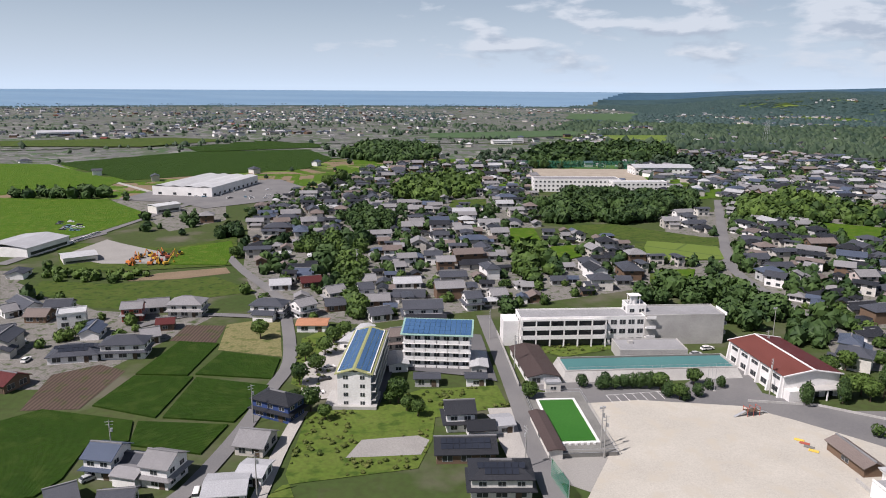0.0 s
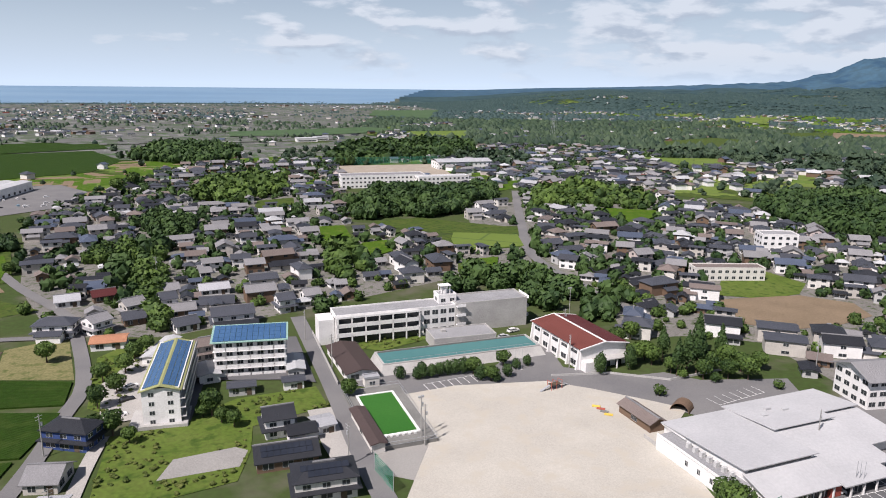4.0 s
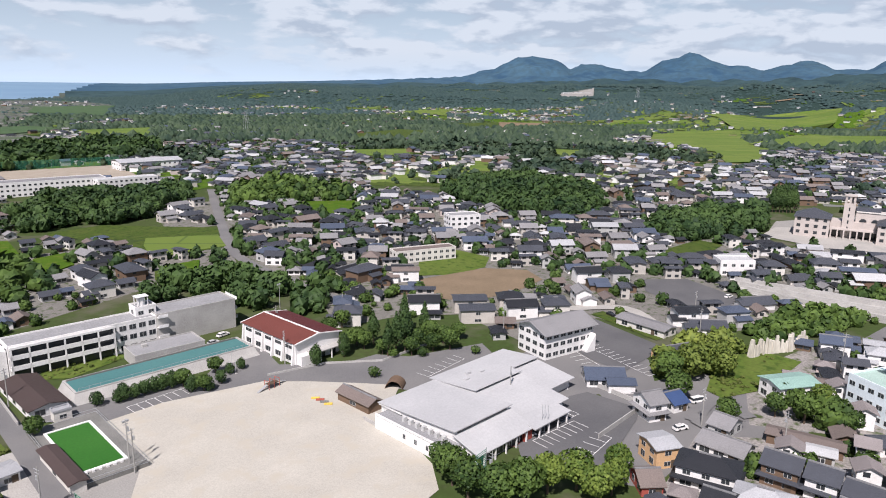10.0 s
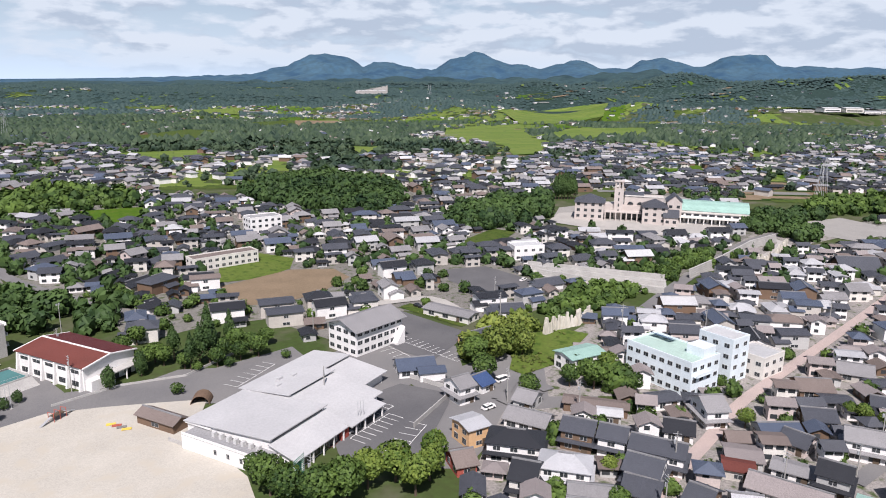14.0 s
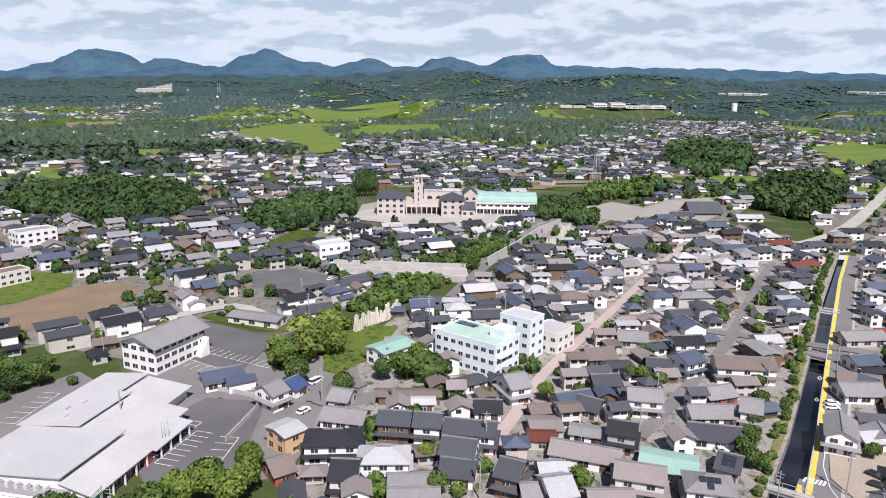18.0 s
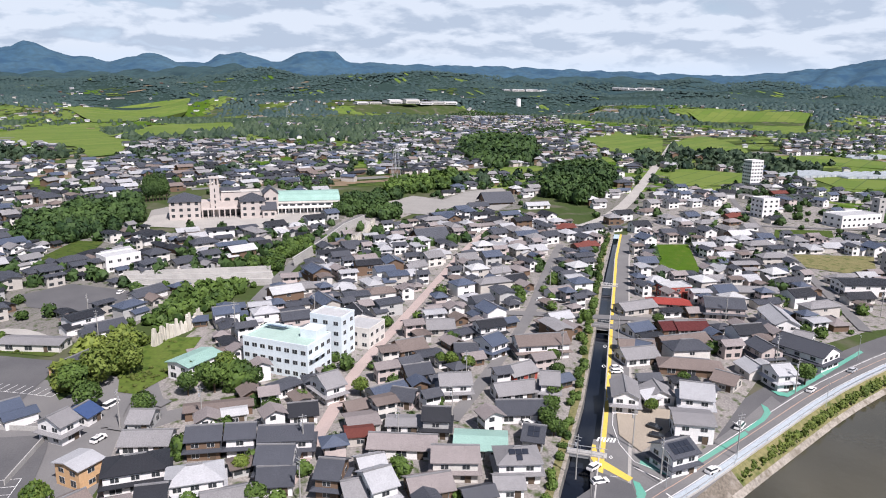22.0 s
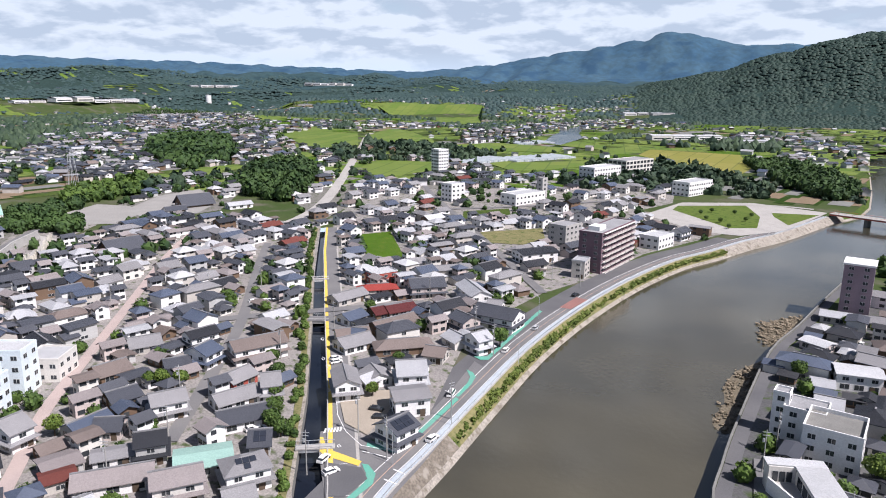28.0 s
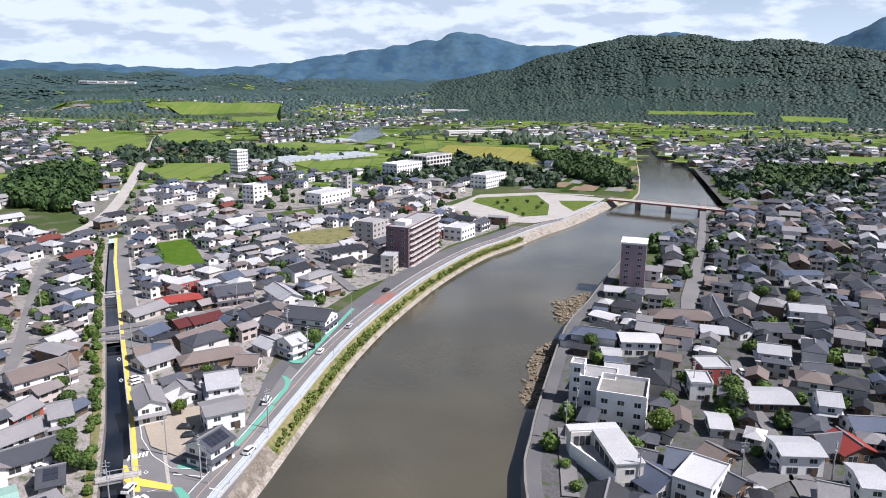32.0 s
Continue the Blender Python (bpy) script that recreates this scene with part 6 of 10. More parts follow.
part("side_stair", Shape().hull([(6, -9.5, 0), (10, -9.5, 0), (10, -7, 0), (6, -7, 0)], [(6, -9.5, 1.0), (10, -9.5, 6.3), (10, -7, 6.3), (6, -7, 1.0)]), W_WHITE, of)
cl = block("clinic", 213, 57, 70, 24, 14, 3, 3.6, WALLS["pale blue"], ROOFS["pale mint"], "white clinic with a pale green flat roof", "clinic", (8, 4))
panels(cl, 2.5, 10.5, -5.5, -2.0, lambda u, v: 11.2 + (v + 6) * 0.3, 6, 2)
part("lift_house", Shape().box(-8, -3, 10.8, 6, 6, 3.0), WALLS["pale blue"], cl)
part("side_balcony", Shape().box(-12.7, 2, 6.6, 1.4, 8, 0.2).box(-13.3, 2, 6.8, 0.12, 8, 0.9), WALLS["pale blue"], cl)
block("clinic_wing", 227, 45, 70, 12, 9, 4, 3.5, WALLS["pale blue"], M_ROOF_W, "white four-storey clinic wing", "clinic", (3, 2))
block("shop_house", 237, 36, 70, 11, 12, 2, 3.5, W_CREAM, M_ROOF_W, "cream two-storey flat-roofed shop house", "shop", (3, 3))
# river side
ap = block("apartment_tower", 297.5, -211, -57, 44, 12, 7, 2.85, WALLS["umber pink"], M_CONC_ROOF, "brownish-pink seven-storey apartment block with balconies", "apartments", (12, 2))
for k in range(7):
    for i in range(6):
        bal = part("balcony", Shape().box(-16.6 + i * 6.6, -6.8, k * 2.85 + 0.0, 6.0, 1.6, 0.2), W_CREAM, ap)
        part("railing", Shape().box(-16.6 + i * 6.6, -7.55, k * 2.85 + 0.2, 6.0, 0.12, 1.0), WALLS["stone pink"], bal)
    part("slab_line", Shape().box(0, -6.6, k * 2.85 + 2.7, 40.4, 1.4, 0.15), W_CREAM, ap)
part("roof_house", Shape().box(-12, 1, 19.95, 8, 6, 2.2), W_WHITE, ap)
tw = block("narrow_tower", 197, -264.5, -55, 12, 11, 7, 2.85, WALLS["plum"], M_ROOF_W, "narrow brown seven-storey tower with white roof", "tower", (2, 2))
part("roof_slab", Shape().box(0, 0, 19.95, 12.8, 11.8, 0.8), W_WHITE, tw)
block("bank_building", 111.5, -149.5, -57, 13, 13, 3, 3.1, W_WHITE, M_CONC_D, "pale three-storey building with roof terrace", "building", (3, 3), parapet=1.2)
block("bank_building", 122.5, -152.5, -57, 9, 10, 3, 3.0, W_WHITE, M_CONC_ROOF, "pale three-storey rear block with a terrace", "building", (2, 2))
block("stair_block", 127, -148.5, -57, 4.5, 4, 4, 3.0, W_WHITE, M_CONC_ROOF, "white stair block of the river building", "building", (1, 1))


def modern_house():
    """Two white bars set in an L round a walled terrace."""
    e = thing("modern_house", 94.9, -126.5, 0, -31, "white modern flat-roofed house round a walled terrace", "house")
    take([at_local(94.9, -126.5, -31, *p) for p in ((-9, -4.2), (11.8, -4.2), (11.8, 10), (6, 10), (-9, 4))])
    part("long_wing", Shape().box(-0.4, 0, 0, 15.8, 6.4, 6.8), W_CREAM, e)
    part("cross_wing", Shape().box(9.3, 2.9, 0, 3.5, 12.2, 6.8), W_CREAM, e)
    part("roof", Shape().box(-0.4, 0, 6.8, 16.4, 7.0, 0.35), M_ROOF_W, e)
    part("roof", Shape().box(9.6, 2.9, 6.8, 3.5, 13.0, 0.35), M_ROOF_W, e)
    part("terrace_floor", Shape().prism([(-8.2, 3.2), (7.5, 3.2), (7.5, 9.0)], 0.0, 3.0), M_CONC, e)
    part("terrace_wall", Shape().hull([(-8.3, 3.3, 0), (-8.1, 2.9, 0), (7.6, 8.8, 0), (7.5, 9.2, 0)], [(-8.3, 3.3, 4.1), (-8.1, 2.9, 4.1), (7.6, 8.8, 4.1), (7.5, 9.2, 4.1)]), W_WHITE, e)
    for i in range(4):
        part("glazing", Shape().box(-5.6 + i * 3.4, 3.24, 3.2, 2.8, 0.12, 2.5), M_GLASS, e)
    for i in range(3):
        part("glazing", Shape().box(7.5, 4.6 + i * 1.5, 3.2, 0.12, 1.2, 2.5), M_GLASS, e)
    for k in range(2):
        part("window", window_mesh(2.2, 1.3), None, e, at=pose(-8.3, 0, 1.0 + k * 3.2, 0, 0, 270))
    for i in range(6):
        part("louvre", Shape().box(-8.34, 1.6, 1.2 + i * 0.22, 0.08, 1.4, 0.1), M_FRAME, e)


modern_house()
block("riverside_shop", 322, -262, -66, 18, 12, 2, 3.6, W_WHITE, M_ROOF_W, "white riverside shop with a flat roof", "shop", (5, 3))
house(333, -288, -66, 12, 8, 2, "dark grey", "white", "gable", group="town houses")
# civic quarter
block("civic_building", 566, -388, -72, 40, 18, 4, 3.8, W_WHITE, M_ROOF_W, "large white civic building", "building", (10, 4))
block("civic_building", 600, -448, -72, 46, 22, 4, 4.2, W_CREAM, M_CONC_ROOF, "tall pale civic hall with dark glazing", "building", (8, 4), (4.2, 2.6))
block("civic_building", 478, -422, -72, 36, 16, 3, 3.8, W_WHITE, M_ROOF_W, "white clinic building near the park", "building", (10, 4))
block("white_tower", 663, -263, -70, 13, 11, 8, 3.2, W_WHITE, M_ROOF_W, "white eight-storey apartment tower", "tower", (4, 4))
block("white_block", 511, -214, -70, 14, 12, 4, 3.4, W_WHITE, M_ROOF_W, "white four-storey concrete block", "building", (3, 3))
block("fire_station", 484, -262, -70, 34, 16, 2, 4.0, W_WHITE, M_ROOF_W, "white fire station with flat roof", "building", (8, 3))
block("drill_tower", 495, -285, -70, 6, 6, 5, 3.4, M_CONC, M_CONC_ROOF, "grey concrete drill tower", "tower", (1, 1))
block("grey_block", 345, -215, -66, 16, 12, 4, 3.0, M_CONC, M_CONC_ROOF, "grey four-storey block of flats", "apartments", (4, 2))
# far schools
block("junior_school", 118, 632, 0, 76, 20, 3, 3.6, W_WHITE, ROOFS["grey"], "long white junior high school", "school", (20, 2))
block("junior_school_wing", 170, 616, 5, 48, 12, 3, 3.4, W_WHITE, M_ROOF_W, "white wing of the junior high school", "school", (12, 2))
jh = block("junior_school_hall", 232, 760, 2, 62, 28, 2, 4.0, W_WHITE, ROOFS["pale grey"], "white school sports hall", "hall", (12, 4))
pitched(jh, 62, 28, 8.2, 2.4, ROOFS["pale grey"])
field("school_ground", M_TAN, [(90, 668), (200, 668), (215, 800), (100, 800)], "far sandy school ground")


def hill_school():
    """Pale stone school on its terrace: two hipped wings, arcade, bell tower, raised middle and a small gabled porch house."""
    x, y, rot = 466, 166, -70
    e = thing("hill_school", x, y, 0, rot, "pale pinkish stone school with bell tower and grey hipped roofs", "school")
    take([at_local(x, y, rot, *p) for p in ((-36, -12), (41, -12), (41, 26), (-36, 26))])
    w, rf = WALLS["stone pink"], ROOFS["dark grey"]

    def wing(u0, u1, v0, v1, h, rise, style, rows):
        L, W, cu, cv = u1 - u0, v1 - v0, (u0 + u1) / 2, (v0 + v1) / 2
        along = L >= W
        s, t = (Shape().box(cu, cv, 0, L, W, h), None)
        part("wall", s, w, e)
        t = hip_roof(max(L, W), min(L, W), h, rise, 0.8) if style == "hip" else gable_roof(max(L, W), min(L, W), h, rise, 0.7)
        if not along:
            t.v = [(-q, p, z) for p, q, z in t.v]
        part("roof", shifted_shape(t, cu, cv), rf, e)
        if style == "gable":
            g = [(cu - L / 2, v0, h), (cu + L / 2, v0, h), (cu, v0, h + rise)] if not along else [(u0, v0, h), (u0, v1, h), (u0, cv, h + rise)]
            back = [(p, v1, z) for p, q, z in g] if not along else [(u1, q, z) for p, q, z in g]
            part("gable_wall", Shape().hull(g, back), w, e)
        n, m = max(2, int(L / 4.2)), max(2, int(W / 4.6))
        for k in range(rows):
            front, side = Shape(), Shape()
            for i in range(n):
                front.box(u0 + (i + 0.5) * L / n, v0, 2.0 + k * 4.0, 2.1, 0.16, 1.9)
            for i in range(m):
                side.box(u1, v0 + (i + 0.5) * W / m, 2.0 + k * 4.0, 0.16, 2.3, 1.9)
                side.box(u0, v0 + (i + 0.5) * W / m, 2.0 + k * 4.0, 0.16, 2.3, 1.9)
            tagged(part("glazing", front, M_GLASS, e, "dark glazing along one storey"), kind="stuff")
            tagged(part("glazing", side, M_GLASS, e, "dark glazing along one storey"), kind="stuff")

    wing(-33, -13.5, -5, 15, 12.5, 4.6, "hip", 3)
    wing(12, 28, -9, 8, 12.0, 4.4, "hip", 3)
    wing(28.2, 38, 4, 20, 14.5, 4.2, "gable", 3)
    wing(26, 35, -11, -3, 6.5, 4.0, "gable", 1)
    part("middle_block", Shape().box(-1, 12, 0, 26, 12, 10), w, e)
    part("raised_block", Shape().box(13, 14, 0, 26, 13, 16), w, e)
    part("raised_roof", Shape().hull([(0, 7.2, 15.9), (13, 7.2, 15.9), (13, 14, 18.4), (0, 14, 18.4)], [(0, 7.2, 16.2), (13, 7.2, 16.2), (13, 14, 18.7), (0, 14, 18.7)]), rf, e)
    part("parapet", Shape().box(13, 7.4, 16, 26, 0.4, 0.9), W_CREAM, e)
    part("arcade_roof", Shape().box(0, 2.2, 5.6, 26, 7.6, 0.5), w, e)
    part("arcade_wall", Shape().box(0, 5.8, 0, 26, 0.4, 5.6), M_GLASS, e, "dark glazed arcade wall")
    for i in range(8):
        part("pillar", Shape().box(-12.4 + i * 3.55, -1.2, 0, 0.8, 0.8, 5.6), w, e)
    for i in range(3):
        part("arch_window", Shape().prism([(4.0 + i * 6.5 + 2.0 * math.cos(a), 2.0 * math.sin(a)) for a in (math.pi * k / 8 for k in range(9))], 0, 0.2), M_GLASS, e, at=pose(0, 7.4, 10.4, 90, 0, 0))
    tower = part("tower", Shape().box(-4, 7, 0, 6.2, 6.2, 21.5), w, e)
    part("tower_cap", Shape().box(-4, 7, 26, 6.8, 6.8, 0.7), w, tower)
    for u in (-6.3, -4.0, -1.7):
        for v in (4.7, 9.3):
            part("tower_pier", Shape().box(u, v, 21.5, 1.2, 1.2, 4.5), w, tower)
    for k in range(4):
        part("tower_slit", Shape().box(-4, 3.88, 5 + k * 4.0, 0.8, 0.12, 2.2), M_GLASS, tower)


def school_hall():
    """Sports hall under a shallow turquoise vault, white ribs along its side."""
    x, y, rot = 503, 117, -74
    e = thing("hill_school_hall", x, y, 0, rot, "white school hall with a shallow pale turquoise vault", "hall")
    take([at_local(x, y, rot, *p) for p in ((-26, -14), (26, -14), (26, 16), (-26, 16))])
    L, W, h, n = 44, 26, 8.6, 10
    arc = [(W / 2 * math.sin(t), h + 5.2 * (math.cos(t) - math.cos(1.0)) / (1 - math.cos(1.0))) for t in (-1.0 + 2.0 * k / n for k in range(n + 1))]
    arc = [(v / math.sin(1.0), z) for v, z in arc]
    ends = [(v, z - 0.1) for v, z in arc] + [(W / 2, 0), (-W / 2, 0)]
    part("wall", Shape().hull([(-L / 2, v, z) for v, z in ends], [(L / 2, v, z) for v, z in ends]), W_WHITE, e)
    for k in range(n):
        (v0, z0), (v1, z1) = arc[k], arc[k + 1]
        lo = [(-L / 2 - 1.2, v0 * 1.06, z0), (L / 2 + 1.2, v0 * 1.06, z0), (L / 2 + 1.2, v1 * 1.06, z1), (-L / 2 - 1.2, v1 * 1.06, z1)]
        part("roof_strip", Shape().hull(lo, [(a, b, c + 0.25) for a, b, c in lo]), ROOFS["turquoise"], e)
    part("eaves_band", Shape().box(0, -W / 2 - 0.5, h - 1.3, L + 2, 0.8, 1.1), W_CREAM, e)
    part("low_roof", Shape().box(0, -W / 2 - 2.2, 4.0, L, 4.6, 0.4), W_CREAM, e)
    for i in range(9):
        part("pillar", Shape().box(-L / 2 + 2 + i * 5, -W / 2 - 4.0, 0, 0.6, 0.6, 4.0), W_WHITE, e)
        part("glazing", Shape().box(-L / 2 + 2 + i * 5, -W / 2 - 0.05, 0.6, 3.6, 0.14, 2.6), M_GLASS, e)
        part("glazing", Shape().box(-L / 2 + 2 + i * 5, -W / 2 - 0.05, 5.2, 3.6, 0.14, 1.3), M_GLASS, e)


hill_school()
school_hall()
fac = block("factory_hall", -209, 624, 79.4, 86, 54, 1, 7.5, W_WHITE, M_ROOF_W, "wide white factory hall with ribbed roofs", "factory", (10, 4), (3, 2), 0)
for i in range(4):
    pitched(fac, 86, 13.4, 7.6, 1.1, M_ROOF_W, 0.05, "roof", 0, -20.2 + i * 13.45)
house(548, -22, -70, 22, 17, 1, "dark grey", "brown", "temple", group="temple buildings")
house(520, -8, -70, 14, 9, 1, "dark grey", "white", "gable", group="temple buildings")
house(528, -52, -70, 18, 8, 1, "pale grey", "white", "gable", group="temple buildings")
house(408, 22, -60, 18, 13, 1, "dark grey", "brown", "temple", group="temple buildings")
block("office_house", 290, 330, -20, 20, 12, 3, 3.3, W_WHITE, M_CONC_ROOF, "white three-storey concrete building among houses", "building", (5, 3))
block("terrace_flats", 222, 283, -14, 34, 9, 2, 3.0, W_CREAM, ROOFS["brown"], "cream two-storey terrace flats with brown roof", "apartments", (10, 2))
block("small_office", 330, 170, -40, 17, 11, 2, 3.6, W_WHITE, M_ROOF_W, "white two-storey flat-roofed office", "office", (4, 3))


# ---- riverside road, canal road, bridges ----
def ribbon_at(name, line, a, b, z, m, label, category="road", free=False):
    """A level band between two offsets to the left of a line."""
    p, q = shifted(line, -a) if a else line, shifted(line, -b)
    if not free:
        take(list(p) + list(q)[::-1])
    s = Shape()
    for i in range(len(p) - 1):
        s.face([(*p[i], z), (*p[i + 1], z), (*q[i + 1], z), (*q[i], z)])
    return structure(name, s, m, label, category)


BANK = [p for p in RIVER_L if 112 < p[0] < 372 and p[1] > -445]
M_PALEBLUE = mat("pale_blue_footway", (0.42, 0.47, 0.51), (0.36, 0.41, 0.45), 0.85, 0.8, 3.0)
ribbon_at("quay_kerb", BANK, 0.0, 0.4, 0.45, M_CONC, "pale concrete quay kerb", "kerb")
ribbon("quay_kerb_side", BANK, [(x, y) for x, y in BANK], 0.5, -0.4, M_CONC, "pale concrete quay kerb side", "kerb")
ribbon_at("footway", BANK, 0.5, 2.6, 0.16, M_PALEBLUE, "pale riverside footway", "pavement")
ribbon_at("roadside_yard", [p for p in BANK if p[1] > -330], 8.4, 17.0, 0.03, M_ASPH_D, "asphalt yards and forecourts beside the riverside road", "yard", True)
ribbon_at("riverside_road", BANK, 2.6, 8.4, 0.12, M_ASPH, "grey asphalt riverside road")
M_SALMON = mat("worn_orange_road_paint", (0.55, 0.36, 0.26), (0.45, 0.31, 0.24), 0.8, 1.0, 4.0)
ribbon_at("road_line", BANK, 2.75, 2.95, 0.15, M_WHITE_LINE, "white road edge line")
ribbon_at("road_line", BANK, 7.6, 7.8, 0.15, M_WHITE_LINE, "white road edge line")
ribbon_at("centre_line", BANK, 5.15, 5.32, 0.15, M_SALMON, "worn orange centre line")


def rail(line, h, m, label, gap=4.0):
    e = thing("guard_rail", line[0][0], line[0][1], 0, 0, label, "railing")
    ox, oy = line[0]
    for (ax, ay), (bx, by) in zip(line, line[1:]):
        d = math.hypot(bx - ax, by - ay)
        ang = math.atan2(by - ay, bx - ax)
        part("bar", Shape().box((ax + bx) / 2 - ox, (ay + by) / 2 - oy, h - 0.25, d, 0.08, 0.22, rot=ang), m, e)
        for k in range(max(1, int(d / gap))):
            t = (k + 0.5) * gap / d
            part("post", Shape().box(ax + (bx - ax) * t - ox, ay + (by - ay) * t - oy, 0, 0.1, 0.1, h, rot=ang), m, e)


rail(shifted(BANK, -0.6), 1.1, M_STEEL, "white steel guard rail along the quay", 6.0)
CANAL_S = CANAL_R
ribbon_at("canal_kerb", CANAL_S, 0.0, 0.35, 0.45, M_CONC, "low concrete canal kerb", "kerb")
ribbon_at("footway", CANAL_S, 0.35, 1.5, 0.15, M_YELLOW, "yellow painted canal footway", "pavement")
ribbon_at("canal_road", CANAL_S, 1.5, 7.2, 0.11, M_ASPH, "grey asphalt road beside the canal")
ribbon_at("footway", CANAL_S, 7.2, 8.0, 0.14, M_LANE, "pale concrete footway edge", "pavement")
ribbon_at("canal_bank", CANAL_L, 0.0, 1.0, 0.10, M_APRON, "stained concrete canal coping", "kerb")
ribbon_at("canal_verge", CANAL_L, 1.0, 3.0, 0.08, M_DRY, "weedy verge beside the canal", "grass")
FAR_BANK = [p for p in RIVER_R if p[1] > -400 and p[1] < -60]
# dark concrete on the wall top stands in for the shadow along it
ribbon_at("far_bank_wall", FAR_BANK, 0.0, 0.6, 1.0, M_CONC_D, "concrete flood wall top, dark for the shadow there", "wall")
ribbon("far_bank_wall_side", shifted(FAR_BANK, -0.6), FAR_BANK, 1.0, -4.2, M_CONC_D, "stained river wall face", "wall")
ribbon_at("far_bank_path", FAR_BANK, 0.6, 4.2, 0.10, M_ASPH_D, "dark asphalt path behind the river wall", "path")


def bridge(a, b, width, z, girder, deck, label, piers=0, rails=1.1, water=-4.5):
    (ax, ay), (bx, by) = a, b
    L, rot = math.hypot(bx - ax, by - ay), math.degrees(math.atan2(by - ay, bx - ax))
    e = thing("bridge", (ax + bx) / 2, (ay + by) / 2, 0, rot, label, "bridge")
    part("deck", Shape().box(0, 0, z - 0.35, L, width, 0.35), deck, e)
    for g in (-1, 1):
        part("girder", Shape().box(0, g * (width / 2 - 0.4), z - 1.2, L, 0.4, 0.85), girder, e)
        part("handrail", Shape().box(0, g * (width / 2 - 0.1), z + rails - 0.1, L, 0.12, 0.12), girder, e)
        for i in range(int(L / 3) + 1):
            part("rail_post", Shape().box(-L / 2 + i * 3 + 0.1, g * (width / 2 - 0.1), z, 0.1, 0.1, rails), girder, e)
    for i in range(piers):
        u = (i + 1) * L / (piers + 1) - L / 2
        part("pier", Shape().box(u, 0, water, 2.2, width * 0.8, z - 1.2 - water), M_CONC_D, e)


bridge((360, -446), (271, -478), 10, 2.4, M_RED, M_LANE, "reddish girder bridge over the river on concrete piers", 3)
bridge((262.5, -49.5), (259.5, -57.5), 6, 0.32, M_CONC, M_ASPH, "short concrete road bridge over the canal", 0, 0.9)
bridge((163.5, -26.5), (161, -36), 2.4, 0.6, M_STEEL, M_CONC, "narrow steel footbridge over the canal", 0, 1.1)
bridge((318, -62), (316, -70), 1.6, 0.5, W_WHITE, M_CONC, "narrow white footbridge over the canal", 0, 1.0)


def mudflat(outline, z=-3.96):
    """Mud with tussocks of dead weed that run out past its edge."""
    take(outline)
    rng = np.random.default_rng(int(outline[0][0]))
    xs, ys = [q[0] for q in outline], [q[1] for q in outline]
    gx, gy = rng.uniform(min(xs), max(xs), 900), rng.uniform(min(ys), max(ys), 900)
    ok = inside(outline, gx + rng.normal(size=900) * 1.2, gy + rng.normal(size=900) * 1.2)
    scatter("dead_weeds", [(float(a), float(b), z - 0.1, float(rng.choice((0.3, 0.4, 0.55, 0.8)))) for a, b in zip(gx[ok], gy[ok])], L_DEAD, "tussocks of pale dead weed on the mud", 1, 41, "weeds", tall=0.5)
    sheet("mudflat", outline, M_MUD, z, label="brown weedy mudflat at the water's edge", category="mud")


M_MUD = mat("brown_river_mud", (0.17, 0.145, 0.105), (0.13, 0.11, 0.08), 0.9, 3.0, 2.2, c3=(0.10, 0.085, 0.055), fine_mix=0.6, bump=0.8)
mudflat(smooth([(170.5, -176), (173.6, -188), (174.5, -194), (161.5, -177.5), (151, -164), (141.5, -151), (136, -144), (139.2, -140), (145.7, -143.5), (152.3, -154.2), (162, -163.1), (170.5, -176)]))
mudflat(smooth([(205.3, -223.2), (207, -235.1), (206, -245), (200.8, -243), (190, -226), (183.5, -212), (184.7, -205.1), (196.5, -213.1), (205.3, -223.2)]))
# shrubs on the grass slope of the bank
_slope = shifted([p for p in BANK if p[0] > 152 and p[1] > -300], 1.9)
_rng = random.Random(21)
_sp = []
for (ax, ay), (bx, by) in zip(_slope, _slope[1:]):
    d = math.hypot(bx - ax, by - ay)
    for k in range(int(d / 0.17)):
        t = _rng.random()
        if math.sin(0.07 * (ax + (bx - ax) * t)) + _rng.random() > -0.25:
            _sp.append((ax + (bx - ax) * t + _rng.uniform(-1.3, 1.3), ay + (by - ay) * t + _rng.uniform(-1.3, 1.3), -1.9, _rng.choice((0.3, 0.35, 0.4, 0.5, 0.7, 1.0))))
scatter("bank_shrubs", _sp, L_BANK, "green shrubs and tall weeds on the river bank", 1, 31, "shrubs")
_sp = []
for (ax, ay), (bx, by) in zip(CANAL_L, CANAL_L[1:]):
    d = math.hypot(bx - ax, by - ay)
    for k in range(int(d / 1.6)):
        t = _rng.random()
        if _rng.random() < 0.6:
            _sp.append((ax + (bx - ax) * t + _rng.uniform(0.5, 2.0), ay + (by - ay) * t + _rng.uniform(1.2, 3.2), 0, _rng.uniform(0.7, 1.7)))
scatter("canal_shrubs", _sp, L_BROAD, "green shrubs along the canal", 2, 32, "shrubs")


# ---- town quarters ----
M_YARD_R = mat("garden_yards_of_gravel_and_grass", (0.205, 0.195, 0.178), (0.135, 0.13, 0.118), 0.95, 0.9, 1.6, c3=(0.052, 0.074, 0.026), fine_mix=0.5)
M_YARD_D = mat("dark_asphalt_yards", (0.105, 0.104, 0.105), (0.075, 0.075, 0.076), 0.95, 0.9, 1.6, c3=(0.05, 0.075, 0.025), fine_mix=0.4)


